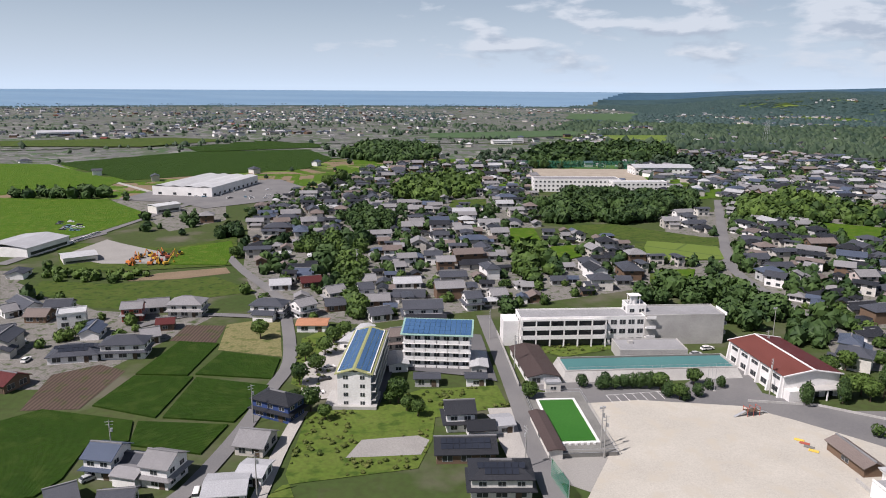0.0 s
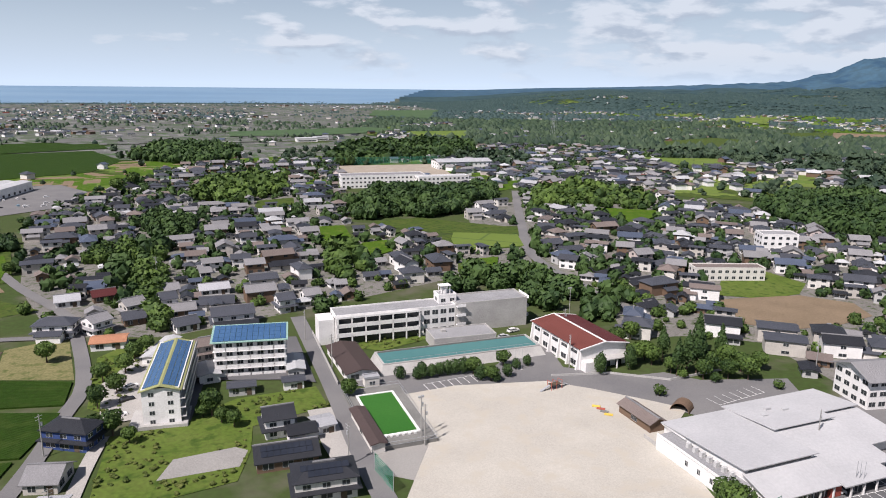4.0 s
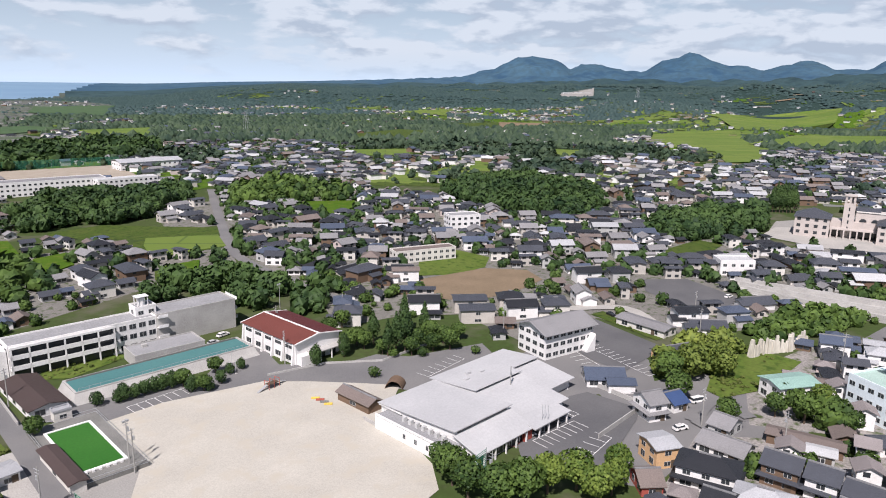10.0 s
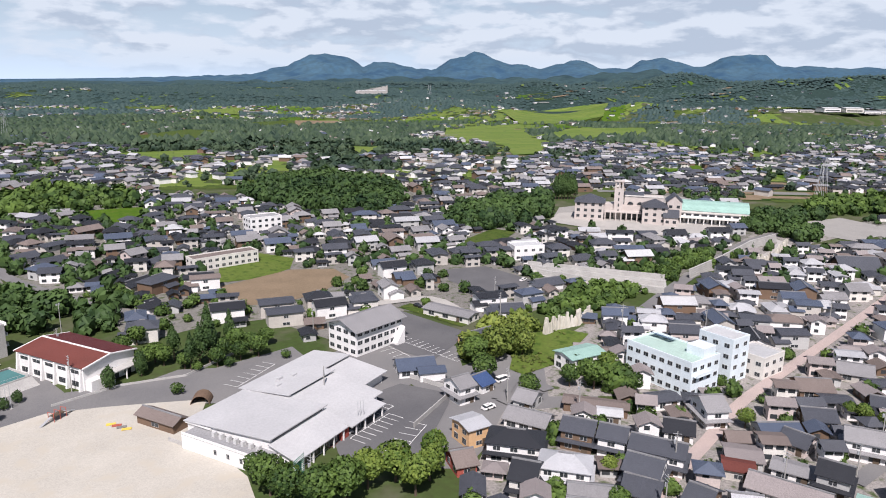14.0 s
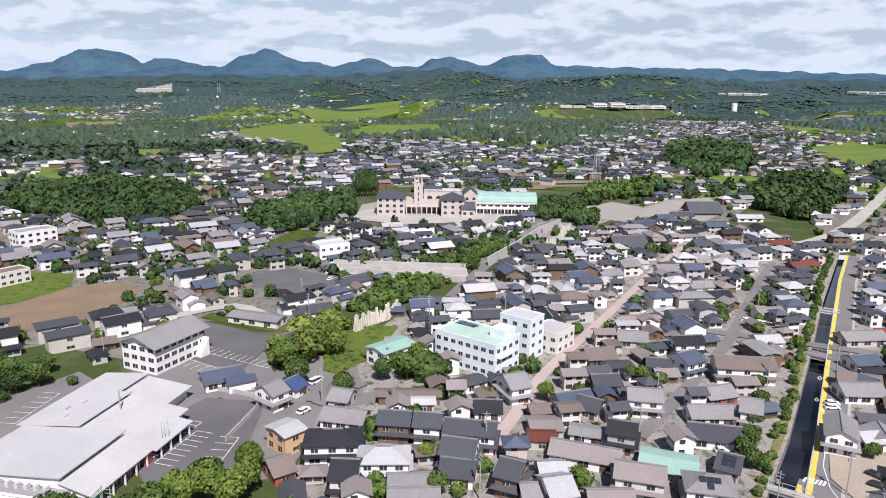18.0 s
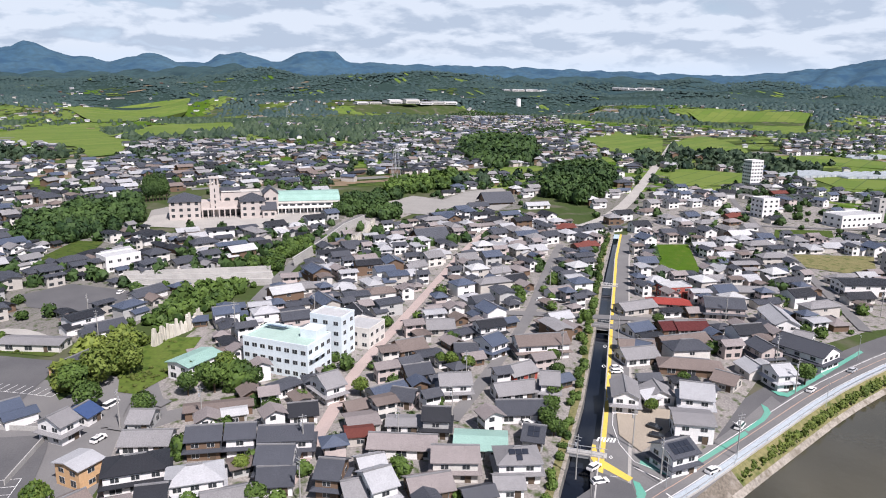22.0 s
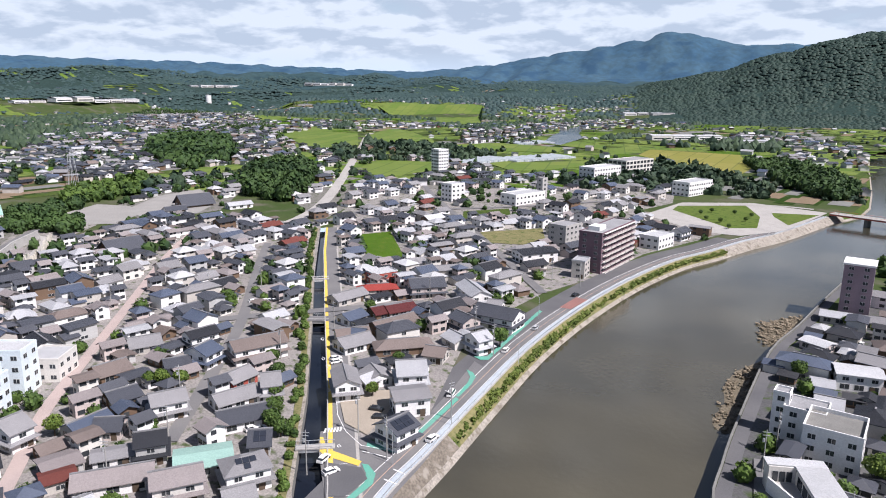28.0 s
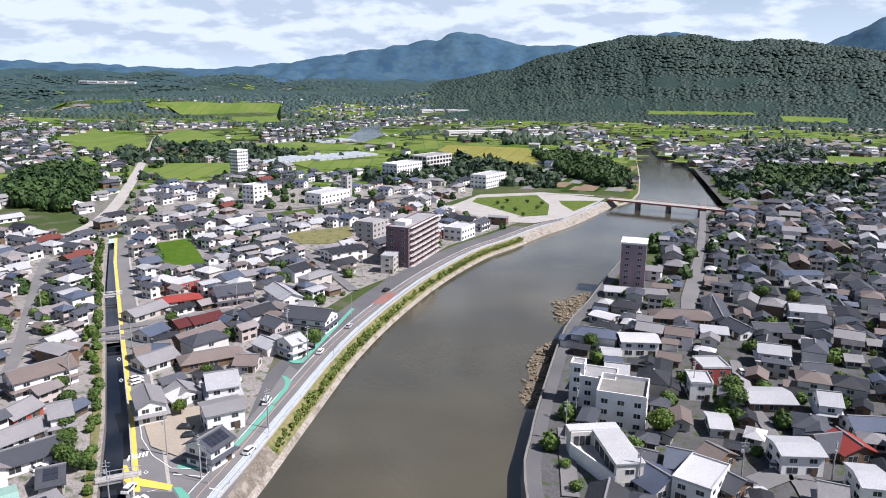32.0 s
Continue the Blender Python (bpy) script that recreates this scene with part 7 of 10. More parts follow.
def quarter(outline, angle, gap, seed, row=1.12, fillrate=0.85, trees=0.35, group="town houses", near=340, big=3.2, ground="", old=False):
    rng = random.Random(seed)
    sheet("yard_ground", outline, M_YARD_D if ground == "dark" else M_TOWN if old else M_YARD_R, 0.006 * seed - 0.07 + 0.08, label="gravel, concrete and garden ground between houses", category="ground")
    cx, cy = sum(p[0] for p in outline) / len(outline), sum(p[1] for p in outline) / len(outline)
    far = max(math.hypot(p[0] - cx, p[1] - cy) for p in outline)
    n = int(far / gap) + 1
    ij = np.array([(i, j) for i in range(-n, n + 1) for j in range(-n, n + 1)], dtype=float)
    c, s = math.cos(radians(angle)), math.sin(radians(angle))
    nr = np.random.default_rng(seed)
    bend = 5 * np.sin(ij[:, 0] * 0.45 + seed) + 4 * np.sin(ij[:, 0] * 0.17)
    a = ij[:, 0] * gap * row + nr.uniform(-1.8, 1.8, len(ij)) + 6 * np.sin(ij[:, 1] * 0.6)
    b = ij[:, 1] * gap + nr.uniform(-1.3, 1.3, len(ij)) + (ij[:, 1] % 2) * 2.6 + bend
    xs, ys = cx + c * a - s * b, cy + s * a + c * b
    ok = inside(outline, xs, ys)
    spots = []
    for x, y in sorted(zip(xs[ok], ys[ok]), key=lambda q: q[0] ** 2 + q[1] ** 2):
        x, y = float(x), float(y)
        patch = math.sin(x * 0.021 + seed) * math.sin(y * 0.024 + 2 * seed)
        if rng.random() < fillrate - 0.35 * max(0, patch):
            fill_house(x, y, angle + rng.choice((0, 0, 0, 90)) + rng.uniform(-7, 7), rng, group, near, old)
        for _ in range(3):
            if rng.random() < trees * (0.5 + max(0, patch) * 2.2):
                spots.append((x + rng.uniform(-0.7, 0.7) * gap, y + rng.uniform(-0.7, 0.7) * gap, 0.0, rng.uniform(1.2, big)))
    return [q for q in spots if is_free(rect(q[0], q[1], 1.5, 1.5, 0))]


# woods first: they claim their ground
scatter("wood", wood_spots([(71.5, 517.9), (102.0, 587.8), (212.8, 592.8), (198.2, 540.7), (164.8, 514.3), (139.6, 469.6), (71.1, 471.2)], 9, 6, 11), L_DARK, 'dense dark green wood beside the school', 2, 11)
scatter("wood", wood_spots([(85.3, 305.0), (108.1, 312.8), (134.0, 306.2), (139.3, 274.1), (118.9, 253.4), (110.7, 259.7), (115.8, 284.9), (79.5, 292.0)], 8, 5.5, 12), L_DARK, 'dark trees behind the school', 2, 12)
scatter("wood", wood_spots([(99.0, 889.0), (142.6, 1027.8), (273.8, 1096.5), (329.2, 1023.8), (265.9, 866.4), (213.6, 850.3), (98.4, 795.7)], 11, 7, 13), L_DARK, 'far dark green wood', 1, 13)
scatter("wood", wood_spots([(-40.9, 597.2), (-35.0, 669.6), (13.9, 693.0), (22.4, 616.7), (-11.1, 553.5)], 9, 5.5, 14), L_BROAD, 'green copse among houses', 1, 14)
scatter("wood", wood_spots([(-134.2, 908.8), (-119.0, 1106.3), (-21.1, 1043.1), (-3.9, 917.9), (-56.7, 833.0)], 10, 6, 15), L_DARK, 'green copse', 1, 15)
scatter("wood", wood_spots([(-327.0, 514.1), (-359.5, 567.1), (-317.1, 600.7), (-269.7, 571.1), (-277.4, 531.4)], 10, 5.5, 16), L_DARK, 'line of dark trees', 1, 16)
scatter("wood", wood_spots([(361.4, 441.1), (431.3, 486.1), (511.4, 492.1), (486.0, 378.7), (429.7, 329.0), (374.8, 317.0), (355.8, 353.8)], 9, 6, 17), L_DARK, 'dense dark green wood', 2, 17)
scatter("wood", wood_spots([(378.8, 252.5), (438.4, 282.7), (522.6, 250.7), (455.8, 213.5), (403.4, 211.9), (375.5, 216.5)], 8, 5.5, 18), L_DARK, 'dense green wood below the hill school', 2, 18)
scatter("bamboo_grove", wood_spots([(188.0, 119.1), (210.2, 126.2), (233.5, 122.8), (230.6, 111.6), (201.6, 103.1), (185.1, 104.3)], 5, 4, 20), L_BAMBOO, 'yellow-green bamboo grove', 2, 20)
scatter("wood", wood_spots([(249.4, 120.0), (267.1, 122.4), (317.5, 117.7), (309.5, 98.9), (285.4, 95.3), (263.7, 103.5), (233.3, 108.4)], 4, 2.4, 21), L_BROAD, 'green hedge bank above a pale rock face', 1, 21)
scatter("wood", wood_spots([(487.9, 98.6), (542.3, 91.7), (568.1, 59.2), (530.9, 44.5), (461.1, 47.3), (474.0, 72.0)], 7, 5, 22), L_DARK, 'dark trees on the hill', 2, 22)
scatter("wood", wood_spots([(595.5, -64.5), (748.1, -84.3), (815.9, -137.1), (728.3, -148.5), (598.5, -115.6), (536.1, -82.0)], 9, 7, 23), L_DARK, 'dark wooded knoll', 2, 23)
scatter("wood", wood_spots([(1031.7, 15.3), (1200.6, -8.2), (1160.0, -101.4), (850.5, -82.5), (776.5, -30.7), (879.3, 5.5)], 10, 7, 24), L_DARK, 'dark wood', 1, 24)
scatter("wood", wood_spots([(604.5, -618.7), (653.5, -654.4), (588.2, -672.8), (453.7, -591.9), (398.6, -509.6), (429.4, -508.0), (490.7, -535.5)], 9, 6.5, 25), L_DARK, 'dark riverside wood', 2, 25)
scatter("wood", wood_spots([(187.0, 85.6), (203.7, 85.9), (202.7, 67.0), (189.0, 65.2), (183.3, 74.8)], 6.5, 4, 27), L_BROAD, 'green garden trees', 2, 27)
scatter("wood", wood_spots([(595.4, 71.9), (651.0, 68.5), (733.1, 20.4), (694.7, 3.1), (614.8, 16.2), (581.5, 46.8)], 8, 4.5, 40), L_BROAD, 'green scrub on the slope', 1, 40)
scatter("wood", wood_spots([(332.7, 107.7), (374.8, 101.2), (400.4, 94.3), (396.9, 79.8), (352.0, 85.8), (309.5, 91.8)], 5, 3.2, 41), L_BROAD, 'green bushes below the lane', 2, 41)
scatter("wood", wood_spots([(-191.4, 318.7), (-197.6, 339.5), (-166.3, 332.7), (-135.1, 330.3), (-139.5, 321.0), (-164.6, 312.6)], 6, 2.4, 42), L_BROAD, 'hedge of dark bushes between fields', 1, 42)
scatter("wood", wood_spots([(-134.6, 411.9), (-139.9, 446.1), (-128.3, 437.4), (-120.7, 404.5)], 6, 4, 43), L_DARK, 'dark trees beside the field', 2, 43)
scatter("wood", wood_spots([(-46.1, 285.1), (-53.5, 352.6), (-46.4, 391.9), (-39.0, 353.0), (-34.2, 285.4), (-28.0, 270.5), (-35.7, 259.9)], 7, 4, 44), L_BROAD, 'green garden trees between houses', 2, 44)
scatter("wood", wood_spots([(-79.2, 364.0), (-81.2, 405.8), (-62.5, 414.2), (-57.2, 377.7)], 7, 4.2, 45), L_BROAD, 'green garden trees between houses', 2, 45)
scatter("wood", wood_spots([(-68.8, 458.2), (-62.8, 500.7), (-33.7, 490.6), (-30.4, 440.8), (-46.5, 422.9)], 8, 5, 46), L_DARK, 'dark grove among houses', 2, 46)
scatter("wood", wood_spots([(19.0, 261.1), (24.0, 282.8), (31.9, 290.9), (27.0, 264.6)], 6, 4, 47), L_DARK, 'dark trees behind the school', 2, 47)
scatter("wood", wood_spots([(204.2, 478.1), (241.7, 570.0), (295.8, 596.5), (312.5, 540.1), (320.2, 504.1), (297.9, 467.3), (247.7, 479.7)], 9, 5, 48), L_BROAD, 'belt of green trees among houses', 1, 48)
scatter("wood", wood_spots([(-59.4, 320.1), (-69.6, 406.1), (-49.9, 422.8), (-40.0, 392.1), (-46.4, 391.9), (-53.5, 352.6), (-48.7, 301.7)], 8, 4.4, 49), L_DARK, 'dark garden trees between houses', 1, 49)
scatter("wood", wood_spots([(32.4, 322.4), (39.1, 394.6), (56.9, 395.1), (54.3, 344.1), (46.5, 317.9)], 8, 4, 50), L_BROAD, 'green garden trees between houses', 1, 50)
scatter("wood", wood_spots([(-44.5, 581.3), (-25.3, 699.6), (35.7, 685.6), (29.1, 600.4), (-11.0, 548.0)], 8, 5, 51), L_BROAD, 'green copse among houses', 1, 51)
scatter("wood", wood_spots([(340.8, -626.0), (410.7, -762.6), (340.5, -823.5), (289.2, -703.7), (295.8, -630.3)], 9, 5, 52), L_DARK, 'dark trees among far houses', 1, 52)
scatter("wood", wood_spots([(135.8, 266.8), (157.5, 276.5), (157.1, 258.2), (131.5, 231.2), (126.9, 242.6)], 6, 3.6, 53), L_DARK, 'dark trees behind the gymnasium', 1, 53)

# stretches of the far country that are mostly woodland
FORESTS = [
    [(371.0, 1029.8), (486.0, 1339.8), (781.8, 1416.3), (901.8, 1255.0), (1182.7, 1327.0), (1343.3, 1212.4), (889.9, 650.5), (817.8, 477.2), (691.4, 381.2), (641.8, 430.2), (684.8, 508.4), (603.5, 544.7), (583.2, 697.9), (593.1, 828.0), (500.5, 912.2)],
    [(540.3, 1994.1), (735.6, 2646.2), (1385.8, 2260.3), (700.9, 1129.1), (467.7, 1081.8), (433.8, 1391.2)],
    [(1284.1, 426.3), (1834.2, 624.8), (2033.2, 484.9), (2259.3, 177.7), (2001.9, -38.5), (1432.8, -29.8), (1298.4, 80.0), (1245.7, 194.3), (1124.0, 305.3)],
    [(1286.5, -193.1), (1653.6, -257.1), (1805.7, -401.6), (1507.0, -376.8), (1319.9, -278.8)],
    [(934.0, -1165.1), (1127.3, -1426.0), (869.8, -1568.8), (714.9, -1292.8), (744.5, -1100.9)],
    [(1270.0, -1040.0), (1253.5, -1360.4), (1096.5, -1285.5), (986.8, -1072.3), (1052.6, -948.8)],
]

# houses near the camera
house(-79.4, 152.6, -9, 7.0, 8, 2, "blue grey", "white", "gable", group="town houses")
house(-72.8, 153.5, -14, 5.2, 6, 1, "dark grey", "white", "gable", group="town houses")
house(-64.6, 149.0, -13, 6.8, 8, 2, "grey", "white", "gable", group="town houses", annex=(-7, -3, 6, 5))
house(-83.2, 138.4, 34, 5.6, 8, 1, "dark grey", "white", "gable", group="town houses")
house(-70.3, 137.3, 10, 6.8, 7, 1, "dark grey", "white", "gable", group="town houses")
house(-45.8, 182.8, -25, 12.2, 7, 2, "black", "navy", "hip", group="town houses")
house(-47.2, 164.2, -10, 7.4, 9, 1, "grey", "beige", "gable", group="town houses")
house(-48.2, 142.5, 8, 8.8, 9, 1, "pale grey", "white", "low", group="town houses")
house(-43.8, 149.6, -8, 5.9, 7, 1, "pale grey", "white", "low", group="town houses")
house(-69.2, 270.6, -7, 13.2, 8, 2, "dark grey", "white", "hip", group="town houses", annex=(0, -6, 8, 5))
house(-141.8, 257.7, 24, 10.0, 8, 2, "white", "white", "flat", group="town houses")
house(-121.6, 265.1, 12, 7.3, 7, 2, "grey", "red", "gable", group="town houses")
house(-117.9, 276.2, 16, 11.2, 9, 1, "grey", "grey", "gable", group="town houses")
house(-102.5, 271.8, 1, 13.0, 9, 2, "grey", "cream", "hip", group="town houses")
house(-107.6, 226.8, 6, 14.1, 8, 2, "dark grey", "white", "hip", group="town houses")
house(-123.3, 223.9, 13, 15.2, 10, 1, "dark grey", "white", "hip", group="town houses", solar=1)
house(-105.5, 241.3, 28, 5.8, 8, 1, "grey", "beige", "gable", group="town houses")
house(-104.7, 254.4, 13, 5.9, 6, 1, "maroon", "brown", "gable", group="town houses")
house(-170.2, 276.1, -40, 16.8, 8, 1, "dark grey", "white", "gable", group="town houses")
house(-157.3, 263.1, 1, 8.1, 8, 1, "brown", "brown", "gable", group="town houses")
house(-172.9, 268.2, 49, 5.0, 8, 1, "grey", "white", "gable", group="town houses")
house(-155.8, 275.2, 10, 9.7, 8, 1, "dark grey", "grey", "gable", group="town houses")
house(-131.3, 199.9, -18, 5.7, 9, 1, "maroon", "brown", "gable", group="town houses")
house(-158.5, 243.9, 30, 5.0, 8, 1, "dark grey", "white", "gable", group="town houses")
house(-49.1, 254.9, 1, 10.9, 8, 1, "orange", "white", "low", group="town houses")
house(-55.9, 270.9, 42, 7.3, 8, 2, "grey", "white", "gable", group="town houses")
house(-46.2, 289.4, 32, 7.6, 8, 2, "grey", "beige", "gable", group="town houses")
house(-44.8, 279.8, 18, 7.6, 8, 1, "dark grey", "brown", "gable", group="town houses")
house(-73.9, 309.5, 13, 8.8, 8, 1, "pale grey", "white", "gable", group="town houses")
house(-61.1, 314.3, 19, 8.8, 8, 1, "maroon", "brown", "gable", group="town houses")
house(-33.7, 294.6, 17, 5.9, 8, 2, "dark grey", "white", "gable", group="town houses")
house(-35.6, 317.5, 15, 7.7, 8, 1, "grey", "white", "gable", group="town houses")
house(-16.6, 314.0, 10, 12.1, 8, 1, "pale grey", "white", "gable", group="town houses")
house(-8.1, 268.7, 7, 15.0, 9, 2, "dark grey", "white", "gable", group="town houses")
house(-6.4, 261.3, 1, 14.8, 8, 1, "black", "grey", "low", group="town houses")
house(4.6, 177.3, 6, 7.5, 8, 2, "black", "white", "gable", group="town houses", annex=(5, -6, 7, 6))
house(5.8, 161.5, 3, 14.6, 9, 1, "black", "brown", "gable", group="town houses", solar=1)
house(13.4, 145.7, 1, 13.6, 8.5, 2, "black", "cream", "hip", group="town houses", solar=1)
house(11.8, 218.2, -90, 12.5, 5, 1, "white", "grey", "low", group="town houses")
house(10.4, 204.8, 1, 6.0, 4, 1, "dark grey", "white", "low", group="town houses")
house(-4.7, 204.5, 1, 7.4, 4.5, 1, "dark grey", "grey", "low", group="town houses")
house(-30.8, 242.5, 73, 19.4, 5, 1, "white", "white", "low", group="town houses")
house(-16.2, 236.6, 15, 11.9, 7, 2, "brown", "beige", "hip", group="town houses")
house(-14.9, 218.6, -81, 10.2, 6, 1, "white", "white", "low", group="town houses")
house(16.1, 175.0, 12, 5.0, 6, 1, "pale grey", "white", "low", group="town houses")
house(-25.4, 267.9, 24, 8.4, 8, 1, "dark grey", "white", "gable", group="town houses")
house(-28.3, 286.3, 9, 10.9, 8, 1, "grey", "brown", "gable", group="town houses")
house(12.1, 282.6, 15, 6.4, 8, 2, "dark grey", "white", "gable", group="town houses")
house(23.7, 296.2, 15, 6.8, 8, 1, "grey", "white", "gable", group="town houses")
house(142.9, 87.4, -24, 6.2, 8, 2, "pale grey", "orange", "low", group="town houses")
house(130.4, 82.1, -36, 5.0, 8, 1, "brown", "red", "gable", group="town houses")
house(170.5, 125.8, -41, 11.6, 9, 1, "blue grey", "white", "gable", group="town houses", annex=(4, -6, 8, 5))
house(162.1, 103.2, -20, 5.5, 8, 2, "grey", "white", "gable", group="town houses")
house(172.0, 102.7, -13, 5.0, 8, 1, "blue", "white", "gable", group="town houses")
house(205.5, 84.5, -26, 13.6, 9, 2, "turquoise", "white", "low", group="town houses")
house(223.2, 146.9, -90, 21.1, 8, 1, "grey", "cream", "low", group="town houses")
house(205.5, 123.4, -17, 12.2, 8, 1, "dark grey", "orange", "gable", group="town houses")
house(194.4, 168.0, -21, 20.9, 9, 1, "grey", "grey", "gable", group="town houses")
house(237.6, 59.2, -33, 8.3, 8, 1, "dark grey", "white", "gable", group="town houses")
house(193.2, 53.2, -40, 7.8, 6, 1, "dark grey", "white", "low", group="town houses")
house(159.1, 78.7, -84, 11.5, 8, 1, "grey", "white", "gable", group="town houses")
house(170.3, 85.0, -87, 5.6, 8, 1, "grey", "grey", "gable", group="town houses")
house(157.5, 63.6, -78, 7.8, 8, 2, "dark grey", "brown", "gable", group="town houses")
house(159.2, 55.0, -79, 6.5, 8, 2, "dark grey", "white", "gable", group="town houses")
house(159.0, 43.6, -81, 12.5, 8, 2, "dark grey", "white", "gable", group="town houses")
house(177.3, 43.9, -74, 7.2, 8, 1, "black", "white", "gable", group="town houses")
house(178.2, 67.5, -71, 17.6, 5, 1, "brown", "brown", "low", group="town houses")
house(174.8, 62.1, -68, 6.1, 5, 1, "white", "grey", "low", group="town houses")
house(148.7, 43.4, -85, 7.8, 9, 2, "dark grey", "white", "gable", group="town houses")
house(143.7, 42.1, -81, 7.6, 9, 1, "dark grey", "white", "gable", group="town houses")
house(142.7, 74.0, -68, 13.3, 8.5, 2, "black", "white", "hip", group="town houses")
house(130.4, 64.7, -74, 5.6, 9.5, 2, "black", "cream", "gable", group="town houses")
house(139.2, 59.1, -70, 11.5, 8, 2, "pale grey", "white", "hip", group="town houses")
house(133.9, 50.3, -66, 9.7, 9, 1, "grey", "white", "gable", group="town houses")
house(128.6, 47.7, -68, 10.5, 9, 1, "grey", "white", "gable", group="town houses")
house(190.8, 39.7, -49, 6.0, 10, 2, "grey", "white", "gable", group="town houses")
house(143.1, 29.2, -96, 5.1, 9, 2, "dark grey", "brown", "gable", group="town houses")
house(172.5, 27.0, -69, 8.0, 8, 1, "mauve grey", "grey", "low", group="town houses")
house(161.2, 14.8, -91, 16.4, 8, 1, "mauve grey", "white", "gable", group="town houses")
house(165.8, 26.6, -76, 6.6, 6, 1, "red dull", "beige", "low", group="town houses")
house(172.2, 15.4, -88, 9.0, 6, 1, "grey", "white", "low", group="town houses")
house(149.9, 21.5, -66, 5.8, 9, 1, "pale grey", "grey", "gable", group="town houses")
house(139.5, 18.6, -58, 5.7, 9, 2, "pale grey", "white", "gable", group="town houses")
house(139.2, 22.9, -66, 6.7, 10, 1, "grey", "beige", "gable", group="town houses")
house(228.2, 18.9, -62, 9.6, 9, 1, "brown", "brown", "gable", group="town houses")
house(249.6, 9.3, -80, 9.8, 9, 1, "grey", "beige", "gable", group="town houses")
house(245.0, -8.9, -65, 10.1, 7, 2, "black", "white", "gable", group="town houses")
house(228.0, -8.7, -44, 7.4, 9, 2, "blue grey", "white", "gable", group="town houses")
house(226.8, -0.4, -81, 7.3, 7, 1, "dark grey", "white", "gable", group="town houses")
house(229.2, -25.9, -77, 17.6, 9, 2, "brown", "white", "gable", group="town houses")
house(209.4, -17.1, -55, 9.3, 8, 1, "grey", "red", "gable", group="town houses")
house(196.8, -25.5, -95, 5.0, 9, 2, "grey", "white", "gable", group="town houses")
house(195.1, -14.9, -71, 12.0, 8, 1, "grey", "white", "gable", group="town houses")
house(182.4, -16.6, -84, 14.5, 9, 1, "dark grey", "white", "gable", group="town houses")
house(194.3, 2.7, -81, 8.8, 8, 2, "grey", "white", "gable", group="town houses")
house(171.6, 6.9, -91, 6.6, 8, 2, "black", "grey", "gable", group="town houses")
house(162.8, -4.6, -92, 12.6, 10, 1, "turquoise", "grey", "low", group="town houses")
house(151.4, 1.6, -88, 10.4, 8, 2, "mauve grey", "cream", "gable", group="town houses")
house(151.6, -13.0, -84, 9.8, 8, 2, "grey", "white", "hip", group="town houses", solar=1)
house(167.6, -18.6, -102, 5.0, 9, 1, "dark grey", "grey", "gable", group="town houses", solar=1)
house(142.6, 7.4, -70, 9.4, 8, 1, "mauve grey", "brown", "gable", group="town houses")
house(144.2, -10.6, -85, 6.3, 6, 1, "grey", "white", "gable", group="town houses")
house(206.8, 14.8, -66, 8.1, 8, 1, "dark grey", "brown", "gable", group="town houses")
house(188.5, 16.8, -104, 6.6, 8, 1, "dark grey", "pink", "gable", group="town houses")
house(191.0, 22.3, -53, 10.2, 8, 1, "blue grey", "grey", "gable", group="town houses")
house(226.0, -58.0, -74, 11.8, 9, 1, "grey", "white", "gable", group="town houses")
house(190.9, -46.4, 172, 11.6, 7, 2, "grey", "white", "gable", group="town houses")
house(193.4, -53.1, -64, 5.0, 7, 1, "pale grey", "white", "gable", group="town houses")
house(195.5, -57.0, -178, 7.6, 8, 1, "grey", "white", "gable", group="town houses")
house(190.5, -66.6, -103, 8.5, 11, 2, "pale grey", "white", "gable", group="town houses")
house(174.0, -60.5, -97, 9.7, 9, 2, "grey", "white", "low", group="town houses")
house(157.3, -51.2, -64, 7.6, 8, 2, "dark grey", "white", "gable", group="town houses", solar=1)
house(279.4, -69.6, -65, 15.9, 8, 1, "grey", "beige", "gable", group="town houses")
house(256.2, -81.5, -77, 18.2, 8, 1, "maroon", "brown", "gable", group="town houses")
house(239.0, -76.7, -71, 18.1, 10, 1, "brown", "brown", "gable", group="town houses")
house(253.0, -64.4, -62, 9.3, 8, 1, "blue grey", "white", "gable", group="town houses")
house(232.8, -61.6, -124, 5.1, 8, 1, "blue grey", "white", "gable", group="town houses")
house(276.3, -103.7, -97, 14.8, 11, 2, "dark grey", "pink", "gable", group="town houses")
house(261.2, -119.4, 176, 19.1, 9, 2, "pale grey", "white", "gable", group="town houses")
house(229.4, -115.4, -143, 17.0, 11, 2, "dark grey", "white", "gable", group="town houses")
house(228.4, -100.9, -166, 9.1, 8, 2, "dark grey", "pink", "gable", group="town houses")
house(208.4, -97.6, -76, 6.0, 8, 2, "pale grey", "white", "gable", group="town houses")
house(308.0, -126.6, -92, 22.7, 10, 1, "grey", "beige", "low", group="town houses")
house(315.6, -179.1, -88, 20.8, 12, 2, "black", "white", "low", group="town houses")
house(286.3, -84.9, -97, 16.9, 7, 1, "red", "beige", "hip", group="town houses")
house(302.8, -91.6, -76, 12.5, 8, 2, "white", "red", "flat", group="town houses")
house(255.4, -84.2, -81, 11.4, 8, 1, "maroon", "beige", "gable", group="town houses")
house(206.4, -81.2, -129, 6.7, 8, 1, "brown", "beige", "gable", group="town houses")
house(217.5, -73.2, -98, 19.6, 8, 1, "brown", "brown", "hip", group="town houses")
house(234.3, -59.6, -92, 11.4, 8, 1, "brown", "white", "gable", group="town houses")
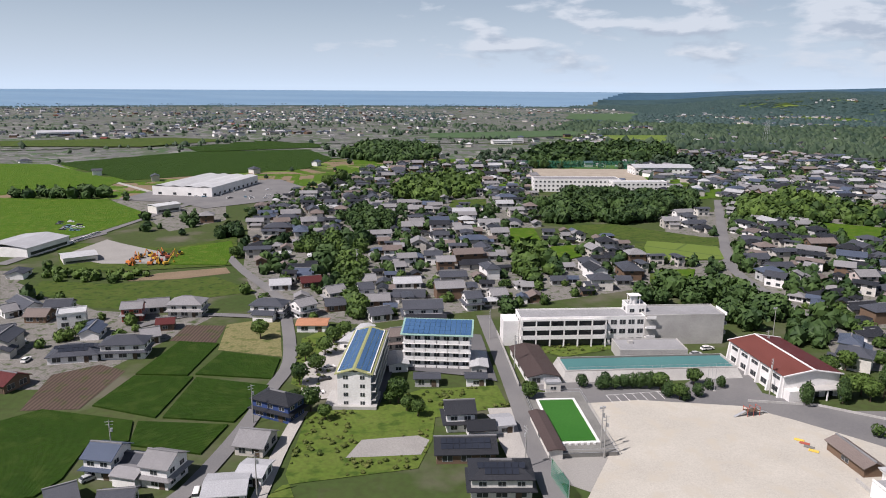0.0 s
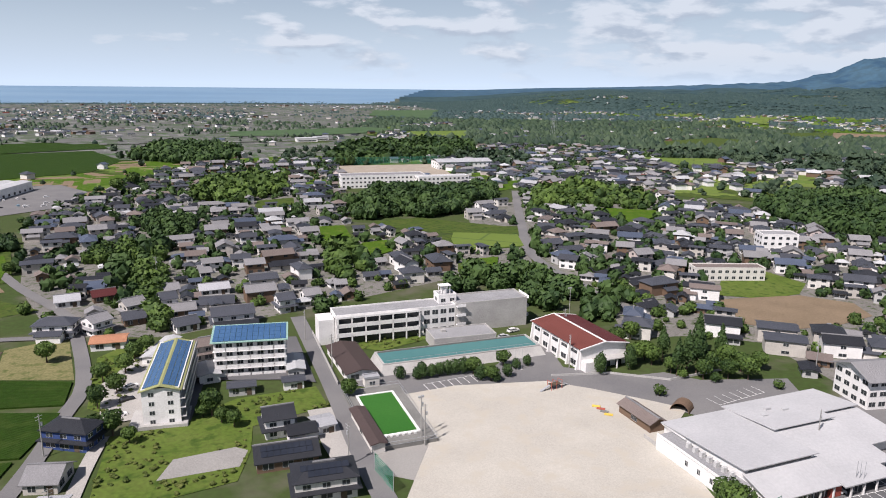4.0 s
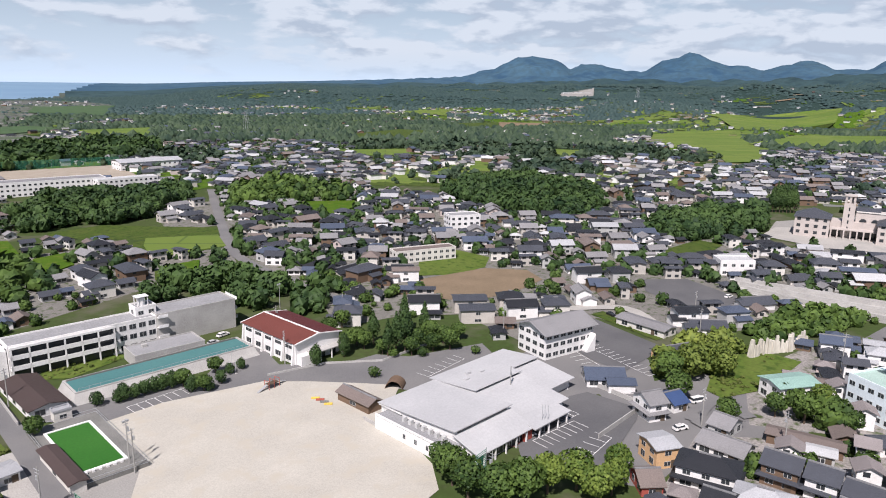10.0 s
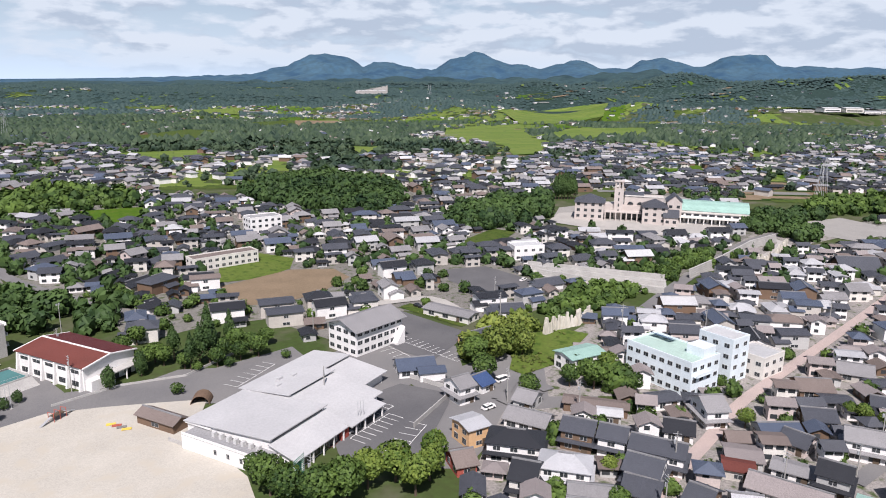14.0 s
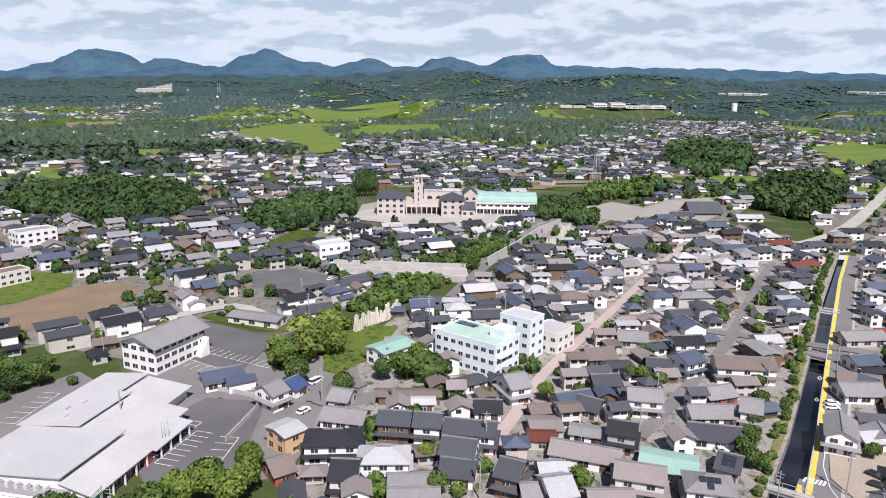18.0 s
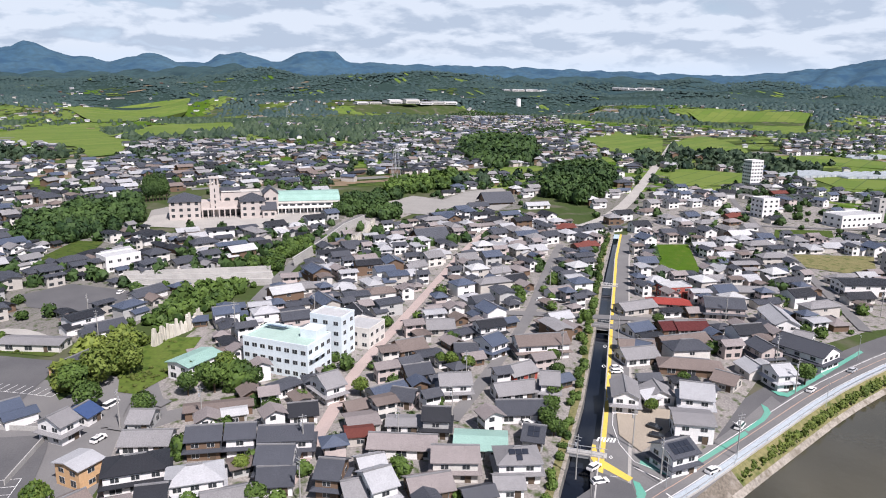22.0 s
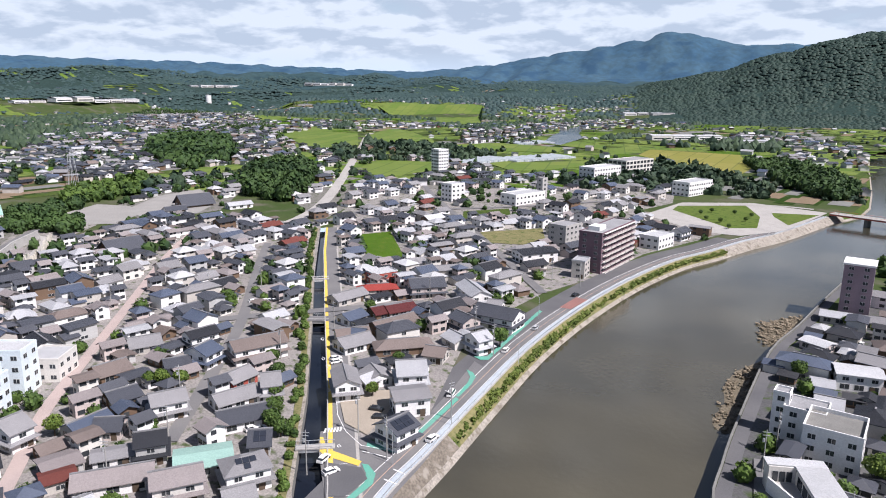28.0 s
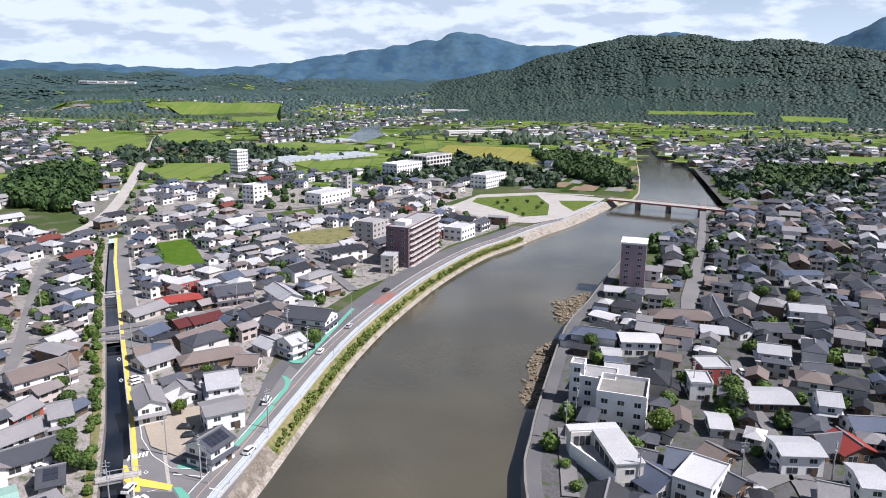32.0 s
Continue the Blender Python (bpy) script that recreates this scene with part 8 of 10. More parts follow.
house(281.0, -184.9, -139, 6.4, 9, 3, "pale grey", "beige", "flat", group="town houses")
house(246.7, -122.8, -130, 5.6, 8, 1, "grey", "white", "gable", group="town houses")
house(77.5, -134.4, -166, 8.5, 13, 2, "white", "white", "flat", group="town houses")
house(112.7, -194.4, -126, 8.5, 9, 2, "white", "red", "flat", group="town houses")
house(108.2, -180.9, -136, 6.3, 9, 2, "white", "white", "flat", group="town houses")
house(140.7, -194.6, -131, 12.4, 9, 2, "white", "white", "low", group="town houses")
house(142.1, -181.9, -139, 6.0, 7, 1, "pale grey", "white", "low", group="town houses")
house(130.9, -171.4, -143, 6.8, 8, 1, "pale grey", "white", "gable", group="town houses")
house(86.5, -139.7, -151, 5.5, 10, 1, "blue grey", "grey", "gable", group="town houses")
house(84.3, -127.8, 173, 7.4, 10, 1, "blue grey", "grey", "gable", group="town houses")
house(92.0, -133.5, -153, 5.0, 8, 1, "dark grey", "grey", "gable", group="town houses")
house(92.0, -165.3, -138, 5.0, 9, 1, "white", "white", "low", group="town houses")
house(92.6, -191.2, -130, 12.7, 11, 1, "pale grey", "brown", "low", group="town houses")
house(65.1, -179.9, 150, 9.2, 9, 1, "red", "brown", "gable", group="town houses")
house(69.1, -176.8, -116, 7.2, 9, 1, "dark grey", "brown", "gable", group="town houses")
house(70.5, -163.3, -130, 9.8, 9, 2, "pale grey", "white", "low", group="town houses")
house(78.3, -197.1, -143, 5.4, 9, 2, "pale grey", "white", "gable", group="town houses")
house(67.6, -195.7, -132, 8.8, 8, 1, "blue grey", "white", "gable", group="town houses")
house(106.8, -221.4, -147, 9.2, 8, 2, "pale grey", "white", "gable", group="town houses")
house(122.0, -275.0, -142, 12.2, 8, 2, "pale grey", "white", "gable", group="town houses")
house(150.7, -328.0, -125, 17.9, 9, 2, "blue grey", "white", "low", group="town houses")
house(150.9, -235.5, -135, 23.9, 10, 1, "brown", "brown", "hip", group="town houses")
house(146.6, -253.0, 130, 29.7, 8, 1, "dark grey", "grey", "gable", group="town houses")
house(187.4, -244.4, -143, 13.4, 9, 1, "pale grey", "beige", "low", group="town houses")
house(177.4, -253.0, -134, 11.0, 9, 1, "grey", "white", "low", group="town houses")
house(168.6, -210.6, -170, 8.9, 7, 1, "white", "pink", "low", group="town houses")
house(100.7, -189.1, 127, 11.8, 8, 1, "grey", "white", "gable", group="town houses")
house(93.1, -223.0, -141, 8.0, 8, 1, "dark grey", "white", "gable", group="town houses")
house(129.5, -240.4, 157, 12.1, 8, 1, "dark grey", "white", "gable", group="town houses")
house(122.5, -248.7, -131, 12.3, 8, 1, "dark grey", "grey", "gable", group="town houses")
house(133.6, -230.3, -145, 8.8, 9, 1, "pale grey", "white", "low", group="town houses")
house(56.0, -149.9, -151, 5.0, 8, 2, "grey", "white", "gable", group="town houses")
house(54.0, -163.1, -137, 5.8, 10, 2, "pale grey", "white", "low", group="town houses")
house(82.4, -148.8, 175, 5.4, 8, 1, "brown", "brown", "gable", group="town houses")
house(72.9, -140.2, 177, 5.0, 8, 1, "dark grey", "brown", "gable", group="town houses")

garden = []
garden += quarter([(-70.9, 269.5), (-99.5, 339.9), (-128.0, 456.0), (-142.0, 576.9), (-57.6, 845.5), (98.8, 855.6), (77.3, 619.3), (66.1, 463.0), (40.2, 425.8), (65.7, 410.5), (161.8, 398.4), (139.1, 325.2), (83.9, 309.5), (25.2, 282.8), (-31.3, 260.0)], 8, 15.5, 1, fillrate=0.74, trees=1.3)
garden += quarter([(138.6, 429.1), (159.1, 509.4), (205.6, 523.2), (177.7, 430.4)], 8, 15, 2)
garden += quarter([(149.4, 358.3), (214.2, 523.6), (300.0, 807.8), (329.2, 1023.8), (446.9, 1032.8), (575.8, 886.5), (163.8, 236.6), (150.0, 247.9), (149.0, 289.6)], 10, 16, 3, fillrate=0.74, trees=1.3)
garden += quarter([(-160.1, 241.7), (-211.9, 326.2), (-141.5, 275.3), (-102.3, 268.8), (-91.1, 269.1), (-99.2, 242.9), (-107.6, 216.2), (-119.9, 198.3), (-133.4, 198.1)], 5, 17, 4, fillrate=0.6)
garden += quarter([(-274.2, 570.9), (-236.2, 604.5), (-203.9, 519.1), (-170.1, 546.7), (-148.7, 475.4), (-172.4, 435.9)], 20, 22, 5, fillrate=0.5)
garden += quarter([(146.2, 343.1), (140.8, 245.9), (131.0, 218.7), (158.0, 215.6), (178.1, 202.7), (175.3, 158.3), (218.8, 166.6), (222.0, 141.3), (245.7, 124.4), (338.6, 109.0), (440.5, 214.5), (378.8, 252.5), (409.5, 313.5), (341.0, 423.1), (331.6, 562.7), (228.5, 580.9), (161.7, 397.1)], -35, 15, 6, fillrate=0.8, trees=1.3)
garden += quarter([(526.8, 289.2), (695.9, 376.7), (1077.3, 483.8), (1084.7, 342.8), (965.4, 193.5), (698.5, 109.7), (708.2, 148.6), (560.8, 253.7)], -45, 14, 7)
garden += quarter([(211.7, 101.3), (250.4, 99.9), (286.6, 87.5), (416.6, 69.8), (493.7, 11.9), (489.6, -40.1), (452.8, -96.2), (297.0, -58.1), (242.8, -43.9), (175.4, -27.5), (139.9, -21.4), (113.9, 73.5), (162.3, 88.5), (188.8, 63.0), (218.4, 41.0), (192.7, 64.3), (179.1, 82.6)], -62, 11.5, 8, fillrate=0.97, trees=0.3, old=True)
garden += quarter([(145.5, -35.5), (194.1, -47.4), (268.0, -61.2), (419.1, -96.4), (456.1, -146.0), (407.8, -258.7), (268.6, -151.5), (215.7, -95.4), (160.8, -58.9), (147.8, -41.3)], -75, 13, 9, fillrate=0.95, trees=0.2, old=True)
garden += quarter([(440.5, -101.3), (644.2, -176.3), (644.5, -318.4), (552.4, -469.5), (443.5, -373.3), (414.6, -304.7), (312.0, -195.4), (283.0, -147.2), (314.4, -119.7), (377.8, -86.6)], -65, 17, 10, fillrate=0.8, trees=0.2, old=True)
garden += quarter([(694.9, 62.3), (1178.4, 183.6), (2482.6, 8.6), (2150.6, -226.1), (1378.7, -225.4), (724.5, -137.9), (852.9, -88.9), (819.8, -1.4)], -55, 17, 11, fillrate=0.8, trees=0.5)
garden += quarter([(552.6, -95.9), (730.2, -153.9), (745.6, -197.0), (521.3, -137.6), (451.7, -92.8)], -70, 15, 12)
garden += quarter([(91.2, -93.1), (120.5, -127.9), (164.6, -184.3), (201.1, -262.2), (204.5, -292.8), (260.5, -381.6), (289.4, -486.2), (265.3, -567.7), (231.6, -726.2), (40.9, -160.4)], -60, 13, 13, fillrate=0.95, trees=0.45, ground='dark')
garden += quarter([(301.7, -514.1), (487.5, -748.1), (567.4, -1062.7), (385.7, -1183.5), (218.7, -687.9)], -55, 15, 14, fillrate=0.9, trees=0.5, ground='dark')
garden += quarter([(1109.8, -468.4), (1373.0, -617.0), (1216.5, -711.2), (989.0, -557.4), (925.2, -431.3)], -65, 20, 15)
garden += quarter([(1356.1, -187.7), (1060.3, -241.2), (809.3, -241.0), (769.7, -303.4), (645.7, -166.8), (787.4, -177.1)], -65, 18, 16, fillrate=0.6)
garden += quarter([(422.7, 177.1), (286.1, 123.3), (299.6, 116.0), (330.9, 96.3), (382.9, 70.7), (457.7, 52.3), (496.2, 37.4), (522.7, 74.8), (494.0, 118.4)], -50, 14, 17, fillrate=0.8, trees=0.5, old=True)
garden += quarter([(283.0, -147.2), (301.6, -189.1), (271.4, -179.8), (309.6, -240.5), (343.3, -340.4), (413.7, -343.7), (405.3, -298.0), (323.1, -202.1)], -62, 15, 18, fillrate=0.8, trees=0.2, near=320, old=True)
garden += quarter([(359.6, 149.5), (424.2, 160.4), (511.1, 103.4), (493.0, 83.2), (364.4, 88.8), (302.5, 97.9)], -55, 14, 19, fillrate=0.7, trees=0.8)
garden += quarter([(799.5, -256.5), (860.1, -339.6), (687.5, -332.3), (573.0, -276.4), (573.8, -215.0)], -65, 17, 20, fillrate=0.6, trees=0.3)
garden += quarter([(-218.3, 336.7), (-201.9, 337.1), (-194.7, 298.2)], 5, 17, 21, fillrate=0.6)
garden += quarter([(493.7, 11.9), (562.7, 31.9), (700.4, -12.7), (723.4, -76.6), (627.3, -67.5), (521.7, -38.4)], -60, 14, 22, fillrate=0.8, trees=0.8)
garden += quarter([(655.2, 188.4), (684.6, 148.0), (609.8, 118.2), (508.6, 110.8), (437.1, 136.2)], -60, 14, 23, fillrate=0.8, trees=0.9)

garden += quarter([(426.4, 395.9), (512.8, 385.2), (569.3, 325.1), (537.5, 274.6), (464.3, 252.1), (386.1, 274.6), (360.5, 318.5)], -40, 15, 24, fillrate=0.75, trees=0.9)
garden += quarter([(486.6, 171.7), (558.1, 148.8), (693.2, 124.6), (748.9, 135.6), (649.8, 193.5), (569.1, 207.0)], -45, 14, 25, fillrate=0.75, trees=0.8)


def infill(outline, n, seed, angle, old=False):
    """Sheds and small houses in what is left between the larger ones."""
    rng = random.Random(seed)
    xs, ys = [p[0] for p in outline], [p[1] for p in outline]
    for _ in range(n):
        x, y = rng.uniform(min(xs), max(xs)), rng.uniform(min(ys), max(ys))
        if not bool(inside(outline, np.array(x), np.array(y))):
            continue
        k, rot = 48 + rng.randrange(16) + (64 if old else 0), angle + rng.choice((0, 90)) + rng.uniform(-8, 8)
        L, W = stock(k)[:2]
        if is_free(rect(x, y, L, W, rot)):
            take(rect(x, y, L + 0.4, W + 0.4, rot))
            FAR_HOUSES.append((x, y, 0.0, rot, k))


infill([(211.7, 101.3), (250.4, 99.9), (286.6, 87.5), (416.6, 69.8), (493.7, 11.9), (489.6, -40.1), (452.8, -96.2), (297.0, -58.1), (242.8, -43.9), (175.4, -27.5), (139.9, -21.4), (113.9, 73.5), (162.3, 88.5), (188.8, 63.0)], 5200, 1, -62, True)
infill([(145.5, -35.5), (194.1, -47.4), (268.0, -61.2), (419.1, -96.4), (456.1, -146.0), (407.8, -258.7), (268.6, -151.5), (215.7, -95.4), (160.8, -58.9), (147.8, -41.3)], 2600, 2, -75, True)
infill([(91.2, -93.1), (120.5, -127.9), (164.6, -184.3), (201.1, -262.2), (204.5, -292.8), (260.5, -381.6), (289.4, -486.2), (265.3, -567.7), (231.6, -726.2), (40.9, -160.4)], 5200, 3, -60)
infill([(146.2, 343.1), (140.8, 245.9), (158.0, 215.6), (175.3, 158.3), (222.0, 141.3), (338.6, 109.0), (440.5, 214.5), (409.5, 313.5), (331.6, 562.7), (228.5, 580.9)], 1800, 4, -35)
infill([(-70.9, 269.5), (-99.5, 339.9), (-142.0, 576.9), (98.8, 855.6), (66.1, 463.0), (168.5, 398.6), (83.9, 309.5), (25.2, 282.8), (-31.3, 260.0)], 1500, 5, 8)
near_garden = [q for q in garden if math.hypot(q[0], q[1]) < 330]
far_garden = [q for q in garden if math.hypot(q[0], q[1]) >= 330]
scatter("garden_trees", near_garden, L_BROAD, "small green garden trees and hedges between houses", 2, 3, "trees")
scatter("garden_trees", [(x, y, z, r * 1.25) for x, y, z, r in far_garden], L_DARK, "green garden trees among far houses", 1, 4, "trees")
join_houses("town_houses", FAR_HOUSES, "far tiled houses of the town in rows")





# ---- far country: woods, field patches and hamlets beyond the town ----
# works and halls far off: from, to, height; woods keep clear of them
WORKS = [
    ((890.6, -869.6), (877.7, -916.2), 7),
    ((107.3, 1183.1), (131.0, 1185.4), 7),
    ((77.5, 1156.7), (109.9, 1159.5), 6),
    ((-730.2, 1279.6), (-668.1, 1317.6), 6),
    ((-233.8, 365.9), (-228.2, 398.0), 6),
    ((-197.1, 354.5), (-183.9, 363.5), 5),
    ((-208.7, 499.6), (-197.1, 514.4), 6),
    ((2130.3, -371.1), (2101.6, -436.6), 6),
    ((2226, 357), (2290, 282), 9),
    ((2300, 266), (2372, 180), 13),
    ((2378, 172), (2449, 48), 10),
    ((3162, -142), (3340, -370), 9),
    ((3322, -648), (3191, -842), 11),
    ((1006, -778), (979, -911), 8),
    ((1603, -1159), (1586, -1313), 9),
    ((2306, 2012), (2424, 1948), 6),
]
for (_ax, _ay), (_bx, _by), _h in WORKS:
    _x, _y = (_ax + _bx) / 2, (_ay + _by) / 2
    _w = rect(_x * 0.985, _y * 0.985, math.hypot(_bx - _ax, _by - _ay) + 30, 130 if math.hypot(_x, _y) > 1500 else 60, math.degrees(math.atan2(_by - _ay, _bx - _ax)))
    FIELD_OUTLINES.append((min(p[0] for p in _w), max(p[0] for p in _w), min(p[1] for p in _w), max(p[1] for p in _w), _w))


def patchy(x, y, size, seed):
    """Smooth noise from 0 to 1 with patches of that size."""
    g = np.random.default_rng(seed).random((64, 64))
    out, total = np.zeros(np.shape(x)), 0.0
    for k, w in ((1.0, 0.6), (2.1, 0.28), (4.3, 0.12)):
        u, v = np.asarray(x) / size * k + 17.3 * k, np.asarray(y) / size * k + 5.1 * k
        i, j = np.floor(u).astype(int), np.floor(v).astype(int)
        fu, fv = u - i, v - j
        fu, fv = fu * fu * (3 - 2 * fu), fv * fv * (3 - 2 * fv)
        a, b, c, d = g[i % 64, j % 64], g[(i + 1) % 64, j % 64], g[i % 64, (j + 1) % 64], g[(i + 1) % 64, (j + 1) % 64]
        out += w * ((a * (1 - fu) + b * fu) * (1 - fv) + (c * (1 - fu) + d * fu) * fv)
        total += w
    return out / total


def far_country():
    rng = np.random.default_rng(77)
    woods, ridge, homes, patches = [], [], [], {}
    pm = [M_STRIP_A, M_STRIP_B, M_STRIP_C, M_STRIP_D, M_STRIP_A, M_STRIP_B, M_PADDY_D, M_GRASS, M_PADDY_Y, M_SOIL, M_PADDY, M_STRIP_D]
    r = 640.0
    while r < 3500:
        gap = 8.6 + (r - 600) * 0.0019
        n = int(radians(204) * r / gap)
        az = -38.0 + 204.0 * (np.arange(n) + rng.uniform(-0.45, 0.45, n)) / n
        rr = r + rng.uniform(-0.6, 0.6, n) * gap
        xs, ys = rr * np.sin(np.radians(az)), rr * np.cos(np.radians(az))
        i, j = ((xs - X0) / CELL).astype(int), ((ys - Y0) / CELL).astype(int)
        on = (i >= 0) & (i < NX) & (j >= 0) & (j < NY) & (xs > X0) & (ys > Y0)
        ok = ~(on & taken[np.clip(i, 0, NX - 1), np.clip(j, 0, NY - 1)])
        for x0, x1, y0, y1, outline in FIELD_OUTLINES:
            near = ok & (xs > x0) & (xs < x1) & (ys > y0) & (ys < y1)
            if near.any():
                ok &= ~(near & inside(outline, xs, ys))
        cover, belt, town, kind = patchy(xs, ys, 330, 1), patchy(xs, ys, 120, 2), patchy(xs, ys, 240, 3), patchy(xs, ys, 150, 4)
        dice, size = rng.random(n), rng.random(n)
        deep = np.zeros(n, dtype=bool)
        for outline in FORESTS:
            deep |= inside(outline, xs, ys)
        for q in np.nonzero(ok)[0]:
            x, y, a, R = float(xs[q]), float(ys[q]), float(az[q]), float(rr[q])
            z, d = land(x, y), dice[q]
            plain = a < 12 + 3 * math.sin(R * 0.003)
            valley = 88 < a < 166 and R < 1850
            lump = 0.55 + 0.75 * size[q] ** 1.5
            if plain:
                if 3210 < R < 3280:
                    if d < 0.8:
                        woods.append((x, y, z - 2, 7.0))
                    continue
                wood, home, plot = 0.02 + 0.30 * (belt[q] > 0.64), 0.010 + 0.10 * (town[q] > 0.56), 0.62
            elif table(NEAR_RIDGE, a) > -0.2 and R > 1820:
                if R < 3000:
                    ridge.append((x, y, z - gap * 0.42, gap * (0.58 + 0.22 * size[q])))
                continue
            elif valley:
                wood, home, plot = (0.8 if belt[q] > 0.66 else 0.03), (0.34 if town[q] > 0.56 else 0.015), 0.30
            elif R < 1300:
                wood, home, plot = (0.9 if 0.55 * cover[q] + 0.45 * belt[q] > (0.42 if deep[q] else 0.54) else 0.10), (0.34 if town[q] > 0.50 else 0.03), 0.25
            elif R < 2450:
                wood, home, plot = (0.96 if 0.5 * cover[q] + 0.5 * belt[q] > (0.43 if deep[q] else 0.51) else 0.10), (0.30 if town[q] > 0.53 else 0.03), 0.30
            else:
                wood, home, plot = (0.98 if 0.5 * cover[q] + 0.5 * belt[q] > 0.38 else 0.25), (0.12 if town[q] > 0.6 else 0.0), 0.05
            if d < wood:
                tight = not plain and wood > 0.5
                woods.append((x, y, z - (gap * (0.2 if R < 1200 else 0.5) if tight else 0), (gap * 0.72 if tight else min(4.2, gap * 0.45)) * lump))
            elif d < wood + home and R < 3100:
                if rng.random() < (10.5 / (10.0 + (R - 600) * 0.004)) ** 2 * (gap / 10.5) ** 2:
                    homes.append((x, y, z, rng.uniform(0, 180), int(rng.integers(48)) + (64 if size[q] > 0.55 else 0)))
            elif d < wood + home + plot and R < 3250:
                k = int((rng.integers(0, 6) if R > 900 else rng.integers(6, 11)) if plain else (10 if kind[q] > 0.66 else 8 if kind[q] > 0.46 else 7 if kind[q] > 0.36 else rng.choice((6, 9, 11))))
                w, e, t = (gap + 4) * rng.uniform(1.8, 4.4), (gap + 4) * rng.uniform(0.6, 1.3), radians(rng.choice([8, 12, 98, -50]) if plain else (35 if kind[q] > 0.5 else -60))
                c, s = math.cos(t), math.sin(t)
                ring = [(x + c * u * w - s * v * e, y + s * u * w + c * v * e) for u, v in ((-0.5, -0.5), (0.5, -0.5), (0.5, 0.5), (-0.5, 0.5))]
                patches.setdefault(k, Shape()).face([(p, o, land(p, o) + (0.8 + 0.05 * k if R > 1150 else 0.12 + 0.012 * k) + rng.uniform(0, 0.03)) for p, o in ring])
        r += gap * 0.95
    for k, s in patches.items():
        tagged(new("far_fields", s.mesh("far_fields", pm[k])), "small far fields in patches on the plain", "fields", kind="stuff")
    reach = lambda q: math.hypot(q[0], q[1])
    scatter("far_trees", [q for q in woods if reach(q) < 1050], L_FAR, "dark trees among the far houses and fields", 1, 8, "trees")
    scatter("far_woods", [q for q in woods if 1050 <= reach(q) < 1450], L_FAR, "wide dark green far woods", 0, 9)
    scatter("far_woods", [q for q in woods if 1450 <= reach(q) < 1900], L_FAR, "wide dark green far woods", -1, 12)
    scatter("far_woods", [q for q in woods if 1900 <= reach(q) < 2500], L_HAZE, "wide far woods tinted blue for haze", -1, 10, tall=0.7)
    scatter("far_woods", [q for q in woods if reach(q) >= 2500], L_HAZE, "wide far woods tinted blue for haze", -2, 11, tall=0.6)
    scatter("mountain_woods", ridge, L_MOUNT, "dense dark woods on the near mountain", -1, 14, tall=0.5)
    join_houses("far_houses", homes, "tiny far houses scattered over the plain", True)


far_country()


# ---- tall weeds on the rough lots close by ----
def weeds():
    rng = np.random.default_rng(12)
    spots = []
    for outline in WEEDY:
        xs, ys = [q[0] for q in outline], [q[1] for q in outline]
        if math.hypot(sum(xs) / len(xs), sum(ys) / len(ys)) > 300:
            continue
        n = int((max(xs) - min(xs)) * (max(ys) - min(ys)) / 5)
        gx, gy = rng.uniform(min(xs), max(xs), n), rng.uniform(min(ys), max(ys), n)
        ok = inside(outline, gx, gy) & (patchy(gx, gy, 14, 6) > 0.5)
        for q in BARE:
            ok &= ~inside(q, gx, gy)
        spots += [(float(a), float(b), 0.0, float(rng.choice((0.35, 0.45, 0.6, 0.8)))) for a, b in zip(gx[ok], gy[ok])]
    scatter("weed_tufts", spots, L_WEED, "tufts of tall weeds on rough grass", 1, 15, "weeds", tall=0.6)


weeds()


# ---- small things ----
def marking(m, width, line, label):
    a, b = strip_outline(line, width)
    s = Shape()
    for i in range(len(a) - 1):
        s.face([(*b[i], 0.24), (*b[i + 1], 0.24), (*a[i + 1], 0.24), (*a[i], 0.24)])
    return structure("road_marking", s, m, label, "marking")


paint_level = [0.0]


def paint(m, outline, label, z=0.19):
    take(outline)
    paint_level[0] += 0.003
    return sheet("painted_area", outline, m, z + paint_level[0], label=label, category="pavement")


def bays(a, b, n, depth):
    """Parking bays: a base line with n + 1 lines standing off it."""
    (ax, ay), (bx, by) = a, b
    d = math.hypot(bx - ax, by - ay)
    ux, uy = (bx - ax) / d, (by - ay) / d
    for i in range(n + 1):
        x, y = ax + (bx - ax) * i / n, ay + (by - ay) * i / n
        marking(M_WHITE_LINE, 0.16, [(x, y), (x - uy * depth, y + ux * depth)], "white parking bay line")
    marking(M_WHITE_LINE, 0.16, [a, b], "white parking bay line")


CARS = {}


